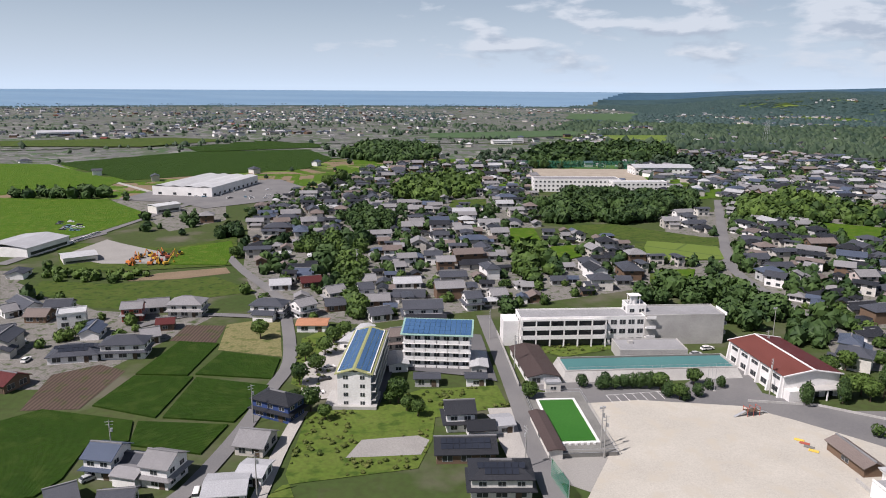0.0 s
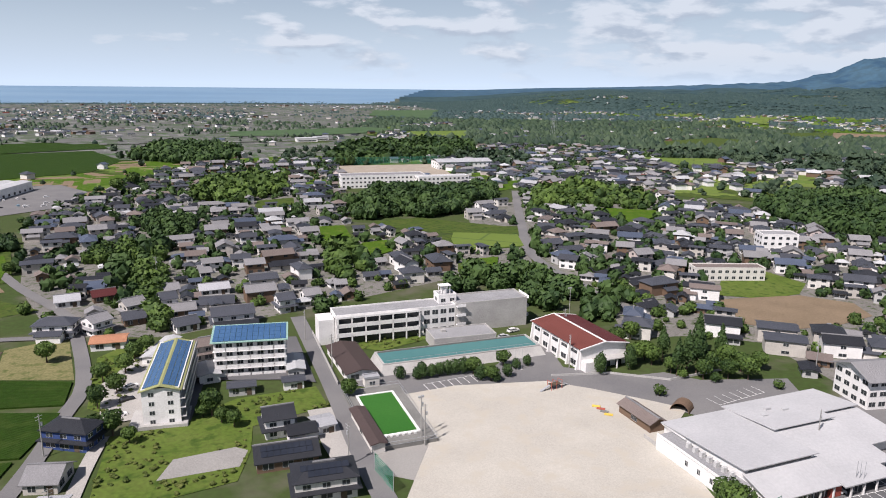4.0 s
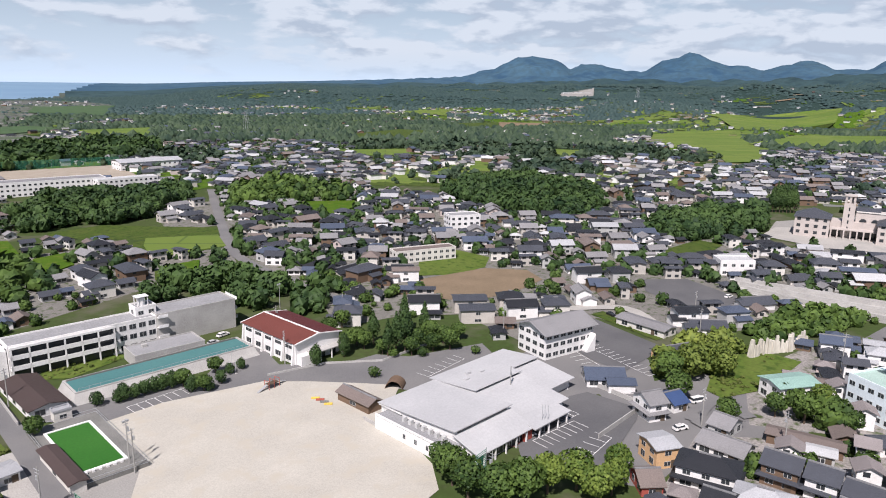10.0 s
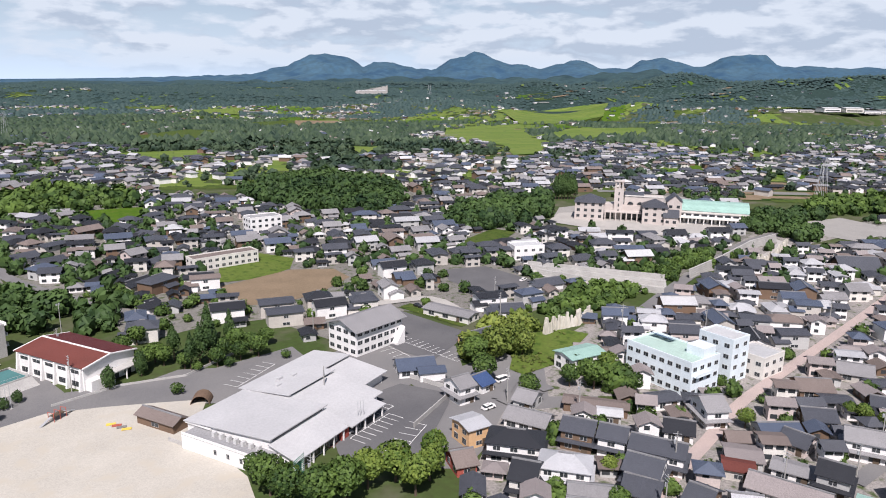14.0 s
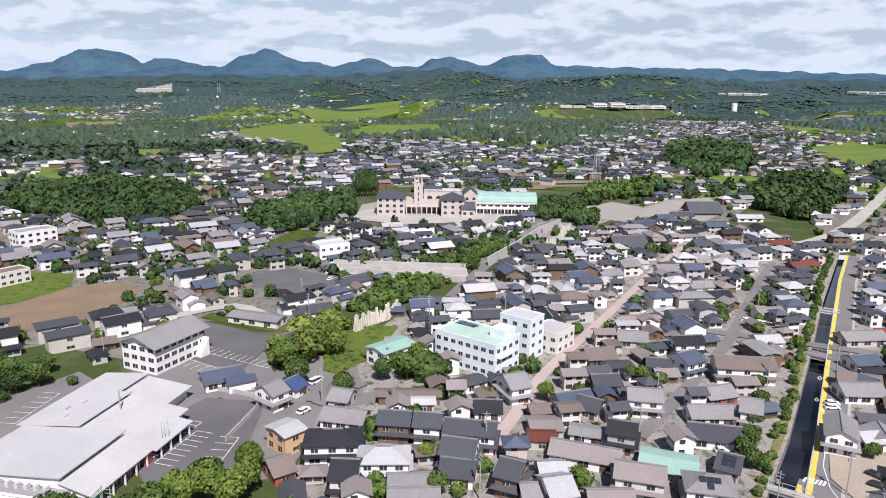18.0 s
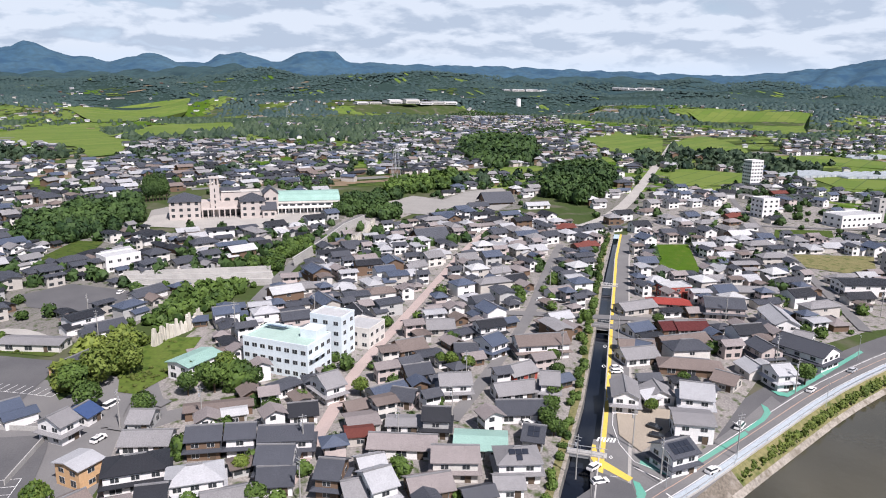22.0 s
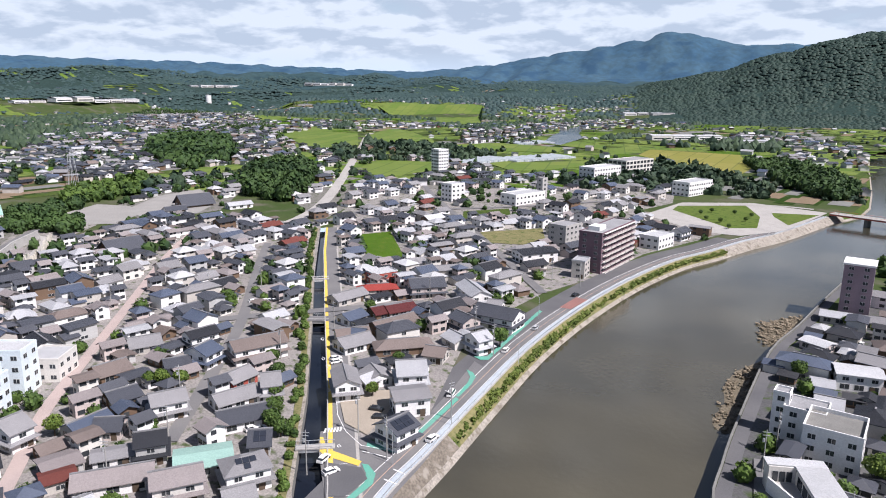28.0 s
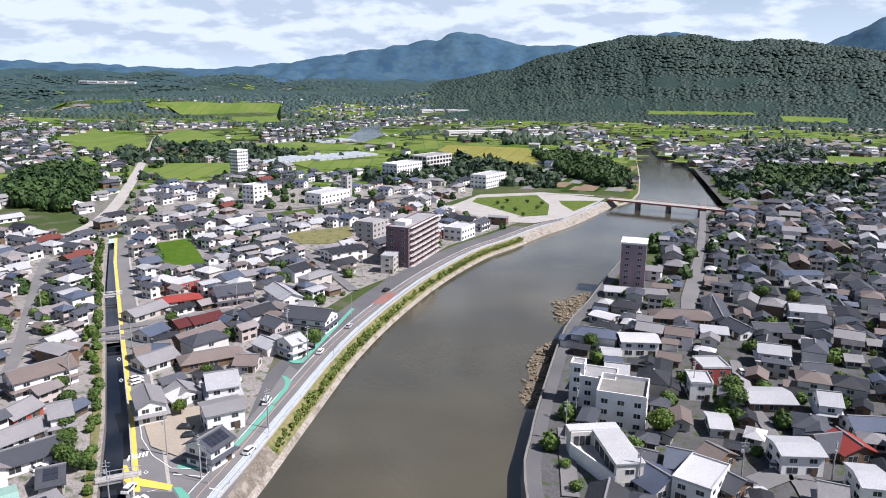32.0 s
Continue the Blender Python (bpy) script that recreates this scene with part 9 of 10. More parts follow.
def car_thing(colour, van, x, y, rot):
    label = f"{colour} parked {'van' if van else 'car'} with dark windows"
    e = thing("van" if van else "car", x, y, 0.14, rot, label, "van" if van else "car", "parked cars")
    L, W = (4.6, 1.75) if van else (4.3, 1.7)
    b = Shape()
    b.hull([(-L / 2, -W / 2, 0.3), (L / 2, -W / 2, 0.3), (L / 2, W / 2, 0.3), (-L / 2, W / 2, 0.3)], [(-L / 2 + 0.1, -W / 2 + 0.05, 0.95), (L / 2 - 0.2, -W / 2 + 0.05, 0.85), (L / 2 - 0.2, W / 2 - 0.05, 0.85), (-L / 2 + 0.1, W / 2 - 0.05, 0.95)])
    part("body", b, CAR_PAINT[colour], e)
    x0, x1, x2, x3, h = (-2.2, -2.1, 1.0, 1.7, 1.85) if van else (-2.0, -1.4, 0.4, 1.1, 1.45)
    g = Shape().hull([(x0, -0.8, 0.9), (x3, -0.8, 0.88), (x3, 0.8, 0.88), (x0, 0.8, 0.9)], [(x1, -0.66, h - 0.12), (x2, -0.66, h - 0.12), (x2, 0.66, h - 0.12), (x1, 0.66, h - 0.12)])
    part("glasshouse", g, M_GLASS, e, "dark car windows")
    part("roof", Shape().hull([(x1 - 0.05, -0.68, h - 0.12), (x2 + 0.08, -0.68, h - 0.12), (x2 + 0.08, 0.68, h - 0.12), (x1 - 0.05, 0.68, h - 0.12)],
                              [(x1 + 0.1, -0.6, h), (x2 - 0.1, -0.6, h), (x2 - 0.1, 0.6, h), (x1 + 0.1, 0.6, h)]), CAR_PAINT[colour], e)
    for u in (-1.35, 1.35):
        for v in (-0.78, 0.78):
            part("wheel", Shape().tube((u, v - 0.1, 0.31), (u, v + 0.1, 0.31), 0.31, 0.31, 10), M_RUBBER, e)
    return e


def car(x, y, rot, colour, van=False):
    k = (colour, van)
    if k in CARS:
        return copy_thing(CARS[k], pose(x, y, 0.14, 0, 0, rot))
    CARS[k] = car_thing(colour, van, x, y, rot)
    return CARS[k]


def boat(x, y, rot):
    e = thing("boat", x, y, -2.7, rot, "small white boat moored in the canal", "boat")
    part("hull", Shape().hull([(-2.6, -0.7, 0), (2.0, -0.6, 0), (2.8, 0, 0.1), (2.0, 0.6, 0), (-2.6, 0.7, 0)], [(-2.8, -1.0, 0.8), (2.2, -0.85, 0.9), (3.4, 0, 1.1), (2.2, 0.85, 0.9), (-2.8, 1.0, 0.8)]), W_WHITE, e)
    part("cabin", Shape().box(-0.4, 0, 0.8, 1.6, 1.2, 0.9), W_WHITE, e)


POLES = {}


def utility_pole(x, y, h=11):
    if "p" in POLES:
        return copy_thing(POLES["p"], pose(x, y, 0, 0, 0, (x * 37 + y * 11) % 180))
    e = thing("utility_pole", x, y, 0, 30, "grey concrete utility pole with crossarms", "utility pole", "utility poles")
    POLES["p"] = e
    part("pole", Shape().tube((0, 0, 0), (0, 0, 11.5), 0.19, 0.11, 8), M_POLE, e)
    for z, w in ((10.9, 2.0), (10.1, 1.6)):
        part("crossarm", Shape().box(0, 0.15, z, w, 0.1, 0.1), M_STEEL, e)
    part("transformer", Shape().tube((0.45, 0, 8.4), (0.45, 0, 9.3), 0.28, 0.28, 10), M_STEEL, e)
    return e


def street_lamp(x, y, h=9):
    e = thing("street_lamp", x, y, 0, 30, "slender grey street lamp with a curved arm", "street lamp")
    part("pole", Shape().tube((0, 0, 0), (0, 0, h), 0.09, 0.06, 8), M_STEEL, e)
    part("arm", Shape().tube((0, 0, h), (1.8, 0, h + 0.5), 0.05, 0.04, 6), M_STEEL, e)
    part("lamp_head", Shape().box(2.0, 0, h + 0.42, 0.7, 0.25, 0.12), M_FRAME, e)


def flag_pole(x, y, h=8):
    e = thing("flag_pole", x, y, 0, 0, "slender silver flag pole without flag", "flag pole")
    part("pole", Shape().tube((0, 0, 0), (0, 0, h), 0.09, 0.05, 8), M_STEEL, e)
    part("base", Shape().box(0, 0, 0, 0.7, 0.7, 0.3), M_CONC, e)


def flood_light(x, y, h=12):
    e = thing("flood_light", x, y, 0, 20, "tall grey flood light pole by the sports ground", "flood light")
    part("pole", Shape().tube((0, 0, 0), (0, 0, h), 0.16, 0.09, 8), M_POLE, e)
    for i in range(2):
        part("lamp_head", Shape().box(-0.5 + i, 0.2, h - 0.2, 0.6, 0.4, 0.5), M_STEEL, e)


def play_frame(x, y, rot):
    e = thing("climbing_frame", x, y, 0, rot, "orange climbing frame with slides on the sand", "climbing frame")
    for u in (-2, 0, 2):
        for v in (-1, 1):
            part("post", Shape().tube((u, v, 0), (u, v, 2.8), 0.09, 0.09, 6), M_RED, e)
        part("bar", Shape().tube((u, -1, 2.7), (u, 1, 2.7), 0.07, 0.07, 6), M_RED, e)
    part("platform", Shape().box(0, 0, 1.5, 4, 2, 0.12), M_TRUNK, e)
    for s in (-1, 1):
        part("slide", Shape().hull([(s * 2, -0.4, 1.5), (s * 2, 0.4, 1.5), (s * 5.5, 0.4, 0.15), (s * 5.5, -0.4, 0.15)], [(s * 2, -0.4, 1.65), (s * 2, 0.4, 1.65), (s * 5.5, 0.4, 0.3), (s * 5.5, -0.4, 0.3)]), M_STEEL, e)


def tyre_bench(x, y, rot, m):
    e = thing("play_platform", x, y, 0, rot, "low painted play platform at the sand's edge", "platform")
    part("slab", Shape().box(0, 0, 0.25, 2.4, 1.2, 0.14), m, e)
    for u in (-0.9, 0.9):
        part("leg", Shape().box(u, 0, 0, 0.2, 1.0, 0.25), M_CONC_D, e)


def arch_shed(x, y, rot):
    e = thing("arched_shelter", x, y, 0, rot, "small brown arched shelter by the sports ground", "shelter")
    arc = [math.pi * i / 10 for i in range(11)]
    ring = [(2.75 * math.cos(a), 2.75 * math.sin(a)) for a in arc] + [(2.6 * math.cos(a), 2.6 * math.sin(a)) for a in arc[::-1]]
    s = Shape().hull([(-2.4, v, w) for v, w in ring], [(2.4, v, w) for v, w in ring])
    part("shell", s, WALLS["brown"], e)
    part("back_wall", Shape().box(2.2, 0, 0, 0.15, 4.6, 1.6), WALLS["brown"], e)


def net_fence(line, h):
    e = thing("net_fence", line[0][0], line[0][1], 0, 0, "tall green ball-stop net on steel posts", "fence")
    ox, oy = line[0]
    for i, (x, y) in enumerate(line):
        part("post", Shape().tube((x - ox, y - oy, 0), (x - ox, y - oy, h + 0.3), 0.07, 0.07, 6), M_STEEL, e)
    for (ax, ay), (bx, by) in zip(line, line[1:]):
        d, ang = math.hypot(bx - ax, by - ay), math.atan2(by - ay, bx - ax)
        s = Shape()
        for k in range(int(h / 0.5)):
            s.box((ax + bx) / 2 - ox, (ay + by) / 2 - oy, 0.3 + k * 0.5, d, 0.05, 0.16, rot=ang)
        part("net", s, M_NET, e, "green netting")


def low_wall(line, h):
    s = Shape()
    for (ax, ay), (bx, by) in zip(line, line[1:]):
        s.box((ax + bx) / 2, (ay + by) / 2, 0, math.hypot(bx - ax, by - ay), 0.25, h, rot=math.atan2(by - ay, bx - ax))
    structure("yard_wall", s, M_CONC, "low weathered concrete yard wall", "wall")


def retaining_wall(line, h):
    """A battered stone wall in courses."""
    e = thing("retaining_wall", line[0][0], line[0][1], 0, 0, "pale grey stone retaining wall below the lane", "wall")
    ox, oy = line[0]
    for (ax, ay), (bx, by) in zip(line, line[1:]):
        d, ang = math.hypot(bx - ax, by - ay), math.atan2(by - ay, bx - ax)
        for k in range(int(h)):
            part("course", Shape().box((ax + bx) / 2 - ox - math.sin(ang) * 0.18 * k, (ay + by) / 2 - oy + math.cos(ang) * 0.18 * k, k * 0.98, d, 0.8, 0.94, rot=ang), M_CONC, e)


def rock_face(line):
    """A pale cut cliff: jagged upright ribs."""
    rng = random.Random(int(line[0][0]))
    s = Shape()
    for (ax, ay), (bx, by) in zip(line, line[1:]):
        d = math.hypot(bx - ax, by - ay)
        n = max(2, int(d / 1.1))
        ang = math.atan2(by - ay, bx - ax)
        for k in range(n):
            t = (k + 0.5) / n
            h = rng.uniform(3.0, 6.5)
            x, y = ax + (bx - ax) * t + rng.uniform(-0.5, 0.5), ay + (by - ay) * t + rng.uniform(-0.5, 0.5)
            p = rect(x, y, rng.uniform(1.2, 2.0), rng.uniform(1.0, 2.2), math.degrees(ang) + rng.uniform(-15, 15))
            q = [(x + (u - x) * 0.5, y + (v - y) * 0.5, h) for u, v in p]
            s.hull([(u, v, 0) for u, v in p], q)
    tagged(new("rock_face", s.mesh("rock_face", M_ROCK)), "pale jagged cut rock face below the trees", "rock", kind="stuff")


M_VINYL = mat("greenhouse_vinyl", (0.40, 0.44, 0.46), (0.34, 0.375, 0.40), 0.4, 0.5, 2.0)


def greenhouses(line, n):
    (ax, ay), (bx, by) = line
    L, rot = math.hypot(bx - ax, by - ay), math.degrees(math.atan2(by - ay, bx - ax))
    for i in range(n):
        u = (i + 0.5) / n
        x, y = ax + (bx - ax) * u, ay + (by - ay) * u
        e = thing("greenhouse", x, y, land(x, y), rot + 90, "long pale vinyl greenhouse tunnel", "greenhouse", "greenhouses")
        s = Shape()
        w = L / n * 0.46
        prof = [(w * math.cos(a), 1.0 + 2.2 * math.sin(a)) for a in (math.pi * k / 6 for k in range(7))] + [(-w, 0), (w, 0)]
        s.hull([(-20, v, z) for v, z in prof], [(20, v, z) for v, z in prof])
        part("tunnel", s, M_VINYL, e)
        part("end_door", Shape().box(-20.05, 0, 0, 0.1, 1.6, 1.9), M_FRAME, e)


def far_hall(a, b, h):
    """A works far off: halls of uneven length and height side by side, with gabled and flat roofs."""
    (ax, ay), (bx, by) = a, b
    L, rot = math.hypot(bx - ax, by - ay), math.degrees(math.atan2(by - ay, bx - ax))
    x, y = (ax + bx) / 2, (ay + by) / 2
    rng = random.Random(int(L * 7))
    e = thing("factory", x, y, land(x, y) - 0.3, rot, "far white and grey factory halls with low roofs", "factory")
    take(rect(x, y, L + 2, 40, rot))
    n = max(1, int(L / 38))
    u = -L / 2
    for i in range(n):
        w = L / n * rng.uniform(0.75, 1.0) if n > 1 else L
        d, k, v = min(46, max(9, w * rng.uniform(0.5, 0.9))), h * rng.uniform(0.65, 1.05), rng.uniform(-9, 9) if n > 1 else 0
        cu, roofm = u + L / n / 2, ROOFS[rng.choice(("white", "pale grey", "white", "pale grey", "grey"))]
        part("hall", shifted_shape(Shape().box(0, 0, 0, w, d, k), cu, v), rng.choice((W_WHITE, W_WHITE, W_GREY, W_CREAM)), e)
        part("roof", shifted_shape(gable_roof(w, d, k, d * 0.06, 0.5), cu, v), roofm, e)
        tagged(part("glazing", shifted_shape(Shape().box(0, -d / 2, k * 0.25, w * 0.86, 0.3, k * 0.28).box(0, d / 2, k * 0.25, w * 0.86, 0.3, k * 0.28), cu, v), M_GLASS, e, "dark glazing along one storey"), kind="stuff")
        u += L / n
    return e


def water_tower(x, y):
    e = thing("water_tower", x, y, land(x, y) - 1, 0, "far white cylindrical water tower", "water tower")
    part("tank", Shape().tube((0, 0, 3), (0, 0, 27), 9.5, 9.5, 16), W_WHITE, e)
    part("base", Shape().tube((0, 0, 0), (0, 0, 3), 10.5, 10.5, 16), M_CONC, e)
    part("roof", Shape().tube((0, 0, 27), (0, 0, 29), 9.8, 1.0, 16), M_ROOF_W, e)


def pylon(x, y, h):
    e = thing("pylon", x, y, land(x, y) - 1, 20, "tall grey lattice power pylon", "pylon")
    for u, v in ((-1, -1), (1, -1), (1, 1), (-1, 1)):
        part("leg", Shape().tube((u * 3.2, v * 3.2, 0), (u * 0.5, v * 0.5, h), 0.22, 0.14, 4), M_STEEL, e)
    for z in (0.68, 0.8, 0.92):
        part("arm", Shape().box(0, 0, h * z, 9, 0.4, 0.35), M_STEEL, e)


M_DIGGER = mat("excavator_yellow", (0.62, 0.38, 0.05), (0.5, 0.3, 0.05), 0.6, 1.0, 3.0)
M_ORANGE = mat("excavator_orange", (0.60, 0.20, 0.05), (0.5, 0.17, 0.05), 0.6, 1.0, 3.0)


def digger(x, y, rot, m):
    e = thing("excavator", x, y, 0.15, rot, "parked orange and yellow excavator with folded boom", "excavator", "excavators")
    for v in (-0.9, 0.9):
        part("track", Shape().box(0, v, 0, 3.0, 0.5, 0.7), M_RUBBER, e)
    part("house", Shape().box(-0.3, 0, 0.75, 2.4, 2.0, 1.1), m, e)
    part("cab", Shape().box(0.5, 0.5, 1.4, 1.2, 0.9, 1.4), M_GLASS, e)
    part("boom", Shape().tube((0.8, -0.3, 1.4), (3.0, -0.3, 4.2), 0.25, 0.2, 6), m, e)
    part("arm", Shape().tube((3.0, -0.3, 4.2), (4.2, -0.3, 1.6), 0.2, 0.15, 6), m, e)
    part("bucket", Shape().box(4.2, -0.3, 0.8, 0.9, 0.8, 0.8), m, e)


# cars
car(109.6, 135.3, -8, "white", van=True)
car(133.9, 127.9, -0, "white", van=True)
car(134.7, 123.2, -1, "blue", van=True)
car(134.1, 119.5, 1, "blue")
car(127.3, 117.6, -10, "black")
car(126.1, 115.4, -10, "silver")
car(161.8, 93.0, -6, "white")
car(182.2, 99.4, -4, "white")
car(161.5, 92.9, -19, "white")
car(180.6, 99.4, -16, "white", van=True)
car(238.5, 76.0, -17, "white")
car(287.8, 148.8, -5, "white")
car(225.5, 164.7, -102, "black")
car(-150.5, 237.7, 31, "white")
car(-138.4, 220.6, 91, "white")
car(-54.9, 142.3, 100, "white", van=True)
car(-36.7, 215.6, 35, "white")
car(-36.7, 206.4, 29, "black")
car(-37.2, 196.3, 19, "white")
car(-82.1, 148.4, 50, "silver")
car(-101.3, 285.3, 97, "white")
car(93.8, 235.7, 17, "white")
car(87.7, 230.1, 9, "silver")
car(93.2, 235.7, 21, "white")
car(159.8, -49.0, -169, "white")
car(155.5, -31.9, -43, "white")
car(149.2, -32.2, -72, "white")
car(155.6, -60.3, -55, "white")
car(179.0, -75.3, -38, "white", van=True)
car(204.7, -106.2, -45, "white")
car(221.4, -127.2, -49, "silver")
car(176.9, -51.6, -129, "black")
car(171.9, -51.1, -113, "black")
car(217.9, -49.7, -78, "white")
car(215.0, -49.2, -78, "white")
car(182.3, -9.9, -63, "white")
car(180.1, -7.3, -78, "black")
car(177.5, -17.7, -72, "white")
car(176.6, -19.3, -69, "white")
car(253.2, -164.7, -64, "black")
car(264.6, -143.0, -52, "white")
car(165.6, -228.7, -58, "white")
car(162.5, -231.8, -60, "black")
car(168.5, -223.5, -58, "silver")
car(71.7, -159.2, -153, "white", van=True)
car(69.5, -145.3, -105, "silver")
car(99.2, -159.4, -170, "black")
car(94.7, -194.0, -94, "white")
car(108.7, -206.3, 138, "white")
car(471.9, -342.4, -108, "white")
car(469.1, -351.3, -108, "silver")
car(466.2, -360.1, -108, "black")
car(463.2, -369.0, -108, "white")
car(460.3, -377.9, -108, "white")
car(291.6, -32.4, -84, "white")
car(291.3, -34.1, -84, "silver")
car(290.9, -35.7, -84, "black")
car(290.5, -37.3, -84, "white")
car(290.1, -39.0, -84, "silver")
car(289.7, -40.6, -84, "black")
# boat moored in the canal
boat(231.8, -42.7, -14)
# trees
tree("topiary", 43.0, 202.8, 1.9)
tree("topiary", 48.2, 201.3, 1.6)
tree("topiary", 50.0, 201.9, 2.2)
tree("topiary", 53.1, 201.5, 1.7)
tree("topiary", 55.7, 201.9, 1.8)
tree("topiary", 58.4, 202.3, 1.9)
tree("topiary", 61.0, 202.4, 2.1)
tree("topiary", 63.5, 202.3, 2.1)
tree("broad", 66.5, 200.7, 2.8)
tree("topiary", 67.5, 196.2, 2.2)
tree("broad", 70.3, 194.2, 2.5)
tree("broad", 78.1, 204.8, 2.6)
tree("topiary", 76.4, 196.2, 1.7)
tree("topiary", 81.5, 201.6, 1.5)
tree("topiary", 86.0, 203.2, 1.5)
tree("topiary", 71.7, 193.5, 1.6)
tree("topiary", 106.1, 190.8, 2.1, tall=1.5)
tree("topiary", 117.6, 192.4, 2.1, tall=1.5)
tree("shrub", 116.0, 172.0, 2.2)
tree("broad", 25.6, 192.4, 2.6)
tree("shrub", 154.4, 167.3, 2)
tree("cedar", 133.5, 184.5, 3.5)
tree("cedar", 129.6, 183.9, 3)
tree("cedar", 136.6, 183.8, 3.8)
tree("broad", 140.6, 182.7, 3.2)
tree("broad", 144.3, 177.9, 3)
tree("cedar", 131.9, 195.9, 3)
tree("broad", 149.8, 175.4, 3.5)
tree("shrub", 130.5, 181.8, 2)
tree("shrub", 138.5, 176.6, 2)
tree("broad", -12.7, 190.5, 3.2)
tree("broad", -10.0, 185.7, 2)
tree("broad", -6.7, 182.3, 2.2)
tree("broad", -15.1, 190.2, 2)
tree("broad", -37.1, 185.0, 3)
tree("broad", -43.9, 203.1, 3)
tree("broad", -40.3, 212.3, 3)
tree("broad", -40.1, 227.6, 3)
tree("broad", -45.8, 222.1, 3)
tree("broad", -42.2, 186.4, 2.5)
tree("broad", -32.3, 179.6, 2)
tree("broad", -38.9, 238.9, 3)
tree("broad", -35.8, 245.0, 3)
tree("broad", -66.3, 243.6, 3.2)
tree("broad", -110.8, 365.5, 3)
tree("broad", -134.3, 417.3, 3)
tree("broad", -102.8, 624.5, 6)
tree("broad", -96.1, 666.0, 6)
tree("broad", 97.5, 97.1, 4.5)
tree("broad", 102.7, 94.4, 4.5)
tree("bright", 110.3, 94.4, 4)
tree("bright", 116.4, 91.1, 4.5)
tree("bright", 114.4, 83.9, 4)
tree("bright", 128.5, 88.5, 3.5)
tree("broad", 95.6, 110.2, 4)
tree("broad", 94.8, 103.9, 4)
tree("broad", 97.2, 115.9, 3.5)
tree("bright", 121.3, 84.9, 3.5)
tree("broad", 191.9, 73.7, 4)
tree("bright", 202.5, 73.6, 3.5)
tree("broad", 196.9, 67.0, 3.5)
tree("broad", 194.7, 62.7, 3)
tree("broad", 189.4, 80.6, 3.2)
tree("broad", 173.8, 86.5, 3.2)
tree("broad", 186.4, 112.8, 4.5)
tree("bamboo", 193.2, 109.4, 4.5)
tree("bamboo", 206.5, 110.6, 4.5)
tree("bamboo", 203.5, 104.5, 4)
tree("broad", 177.5, 104.1, 4)
tree("bright", 192.2, 30.3, 2.4)
tree("shrub", 259.2, -37.4, 2)
tree("shrub", 240.5, -33.5, 2.2)
tree("broad", 220.8, -29.6, 2.4)
tree("broad", 207.2, -29.1, 2.5)
tree("broad", 193.8, -26.2, 2.8)
tree("broad", 182.8, -24.4, 2.8)
tree("broad", 174.8, -22.4, 2.6)
tree("broad", 171.3, -24.1, 2.4)
tree("shrub", 242.1, -10.4, 2.2)
tree("bright", 215.5, 4.0, 2.5)
tree("bright", 212.7, -1.3, 2.4)
tree("bright", 216.2, 7.5, 2)
tree("broad", 134.7, 44.4, 2.6)
tree("bright", 147.9, 51.6, 2.2)
tree("bright", 145.9, 70.7, 2)
tree("broad", 209.2, -106.3, 3.2)
tree("broad", 260.4, -74.1, 2.4)
tree("bright", 186.3, -53.1, 2)
tree("bright", 159.8, -48.9, 1.8)
tree("shrub", 368.0, 2.6, 2)
tree("broad", 206.1, -67.8, 2)
tree("broad", 96.0, -179.6, 3.5)
tree("broad", 101.2, -187.1, 3.2)
tree("bright", 99.0, -149.5, 3.5)
tree("broad", 155.0, -191.3, 2.6)
tree("broad", 151.1, -182.2, 2.6)
tree("broad", 147.0, -288.8, 3.2)
tree("bright", 135.2, -292.4, 3)
tree("shrub", 92.6, -123.6, 1.8)
tree("shrub", 94.9, -112.6, 1.8)
tree("shrub", 103.4, -118.0, 1.6)
tree("broad", 112.7, -181.6, 2.6)
tree("bright", 171.3, -243.0, 2)
tree("bright", 182.2, -241.9, 2)
tree("broad", 117.4, -276.8, 2.4)
tree("broad", 96.6, -264.1, 2.2)
tree("shrub", 128.5, -155.0, 1.5)
tree("broad", 121.5, 196.1, 3)
tree("broad", 126.6, 198.6, 3.2)
tree("broad", 126.7, 194.0, 3)
tree("broad", 129.0, 186.4, 2.6)
tree("broad", 136.3, 179.5, 2.8)
tree("broad", 152.1, 181.9, 3.2)
tree("broad", 148.5, 184.8, 3.4)
tree("broad", 159.1, 181.8, 3)
tree("cedar", 148.8, 188.4, 3)
tree("cedar", 147.7, 198.9, 3.2)
tree("broad", 123.7, 212.1, 3)
tree("broad", 132.1, 217.2, 3.2)
tree("cedar", 545.7, 254.9, 4.2)
tree("cedar", 547.6, 253.0, 4.2)
tree("cedar", 549.4, 251.1, 4.2)
tree("cedar", 551.3, 249.2, 4.2)
tree("cedar", 553.2, 247.3, 4.2)
tree("cedar", 555.0, 245.3, 4.2)
tree("cedar", 556.9, 243.4, 4.2)
tree("cedar", 521.5, 243.4, 4.2)
tree("cedar", 523.3, 241.5, 4.2)
tree("cedar", 525.1, 239.7, 4.2)
tree("cedar", 526.8, 237.9, 4.2)
tree("cedar", 528.6, 236.0, 4.2)
tree("cedar", 530.4, 234.2, 4.2)
tree("cedar", 532.2, 232.3, 4.2)
tree("broad", 395.8, -359.0, 1.6)
tree("broad", 376.7, -347.0, 1.6)
tree("broad", 398.9, -372.0, 1.6)
tree("broad", 365.2, -348.8, 1.6)
tree("broad", 387.9, -382.8, 1.6)
tree("broad", 362.8, -368.6, 1.6)
tree("broad", 375.0, -385.8, 1.6)
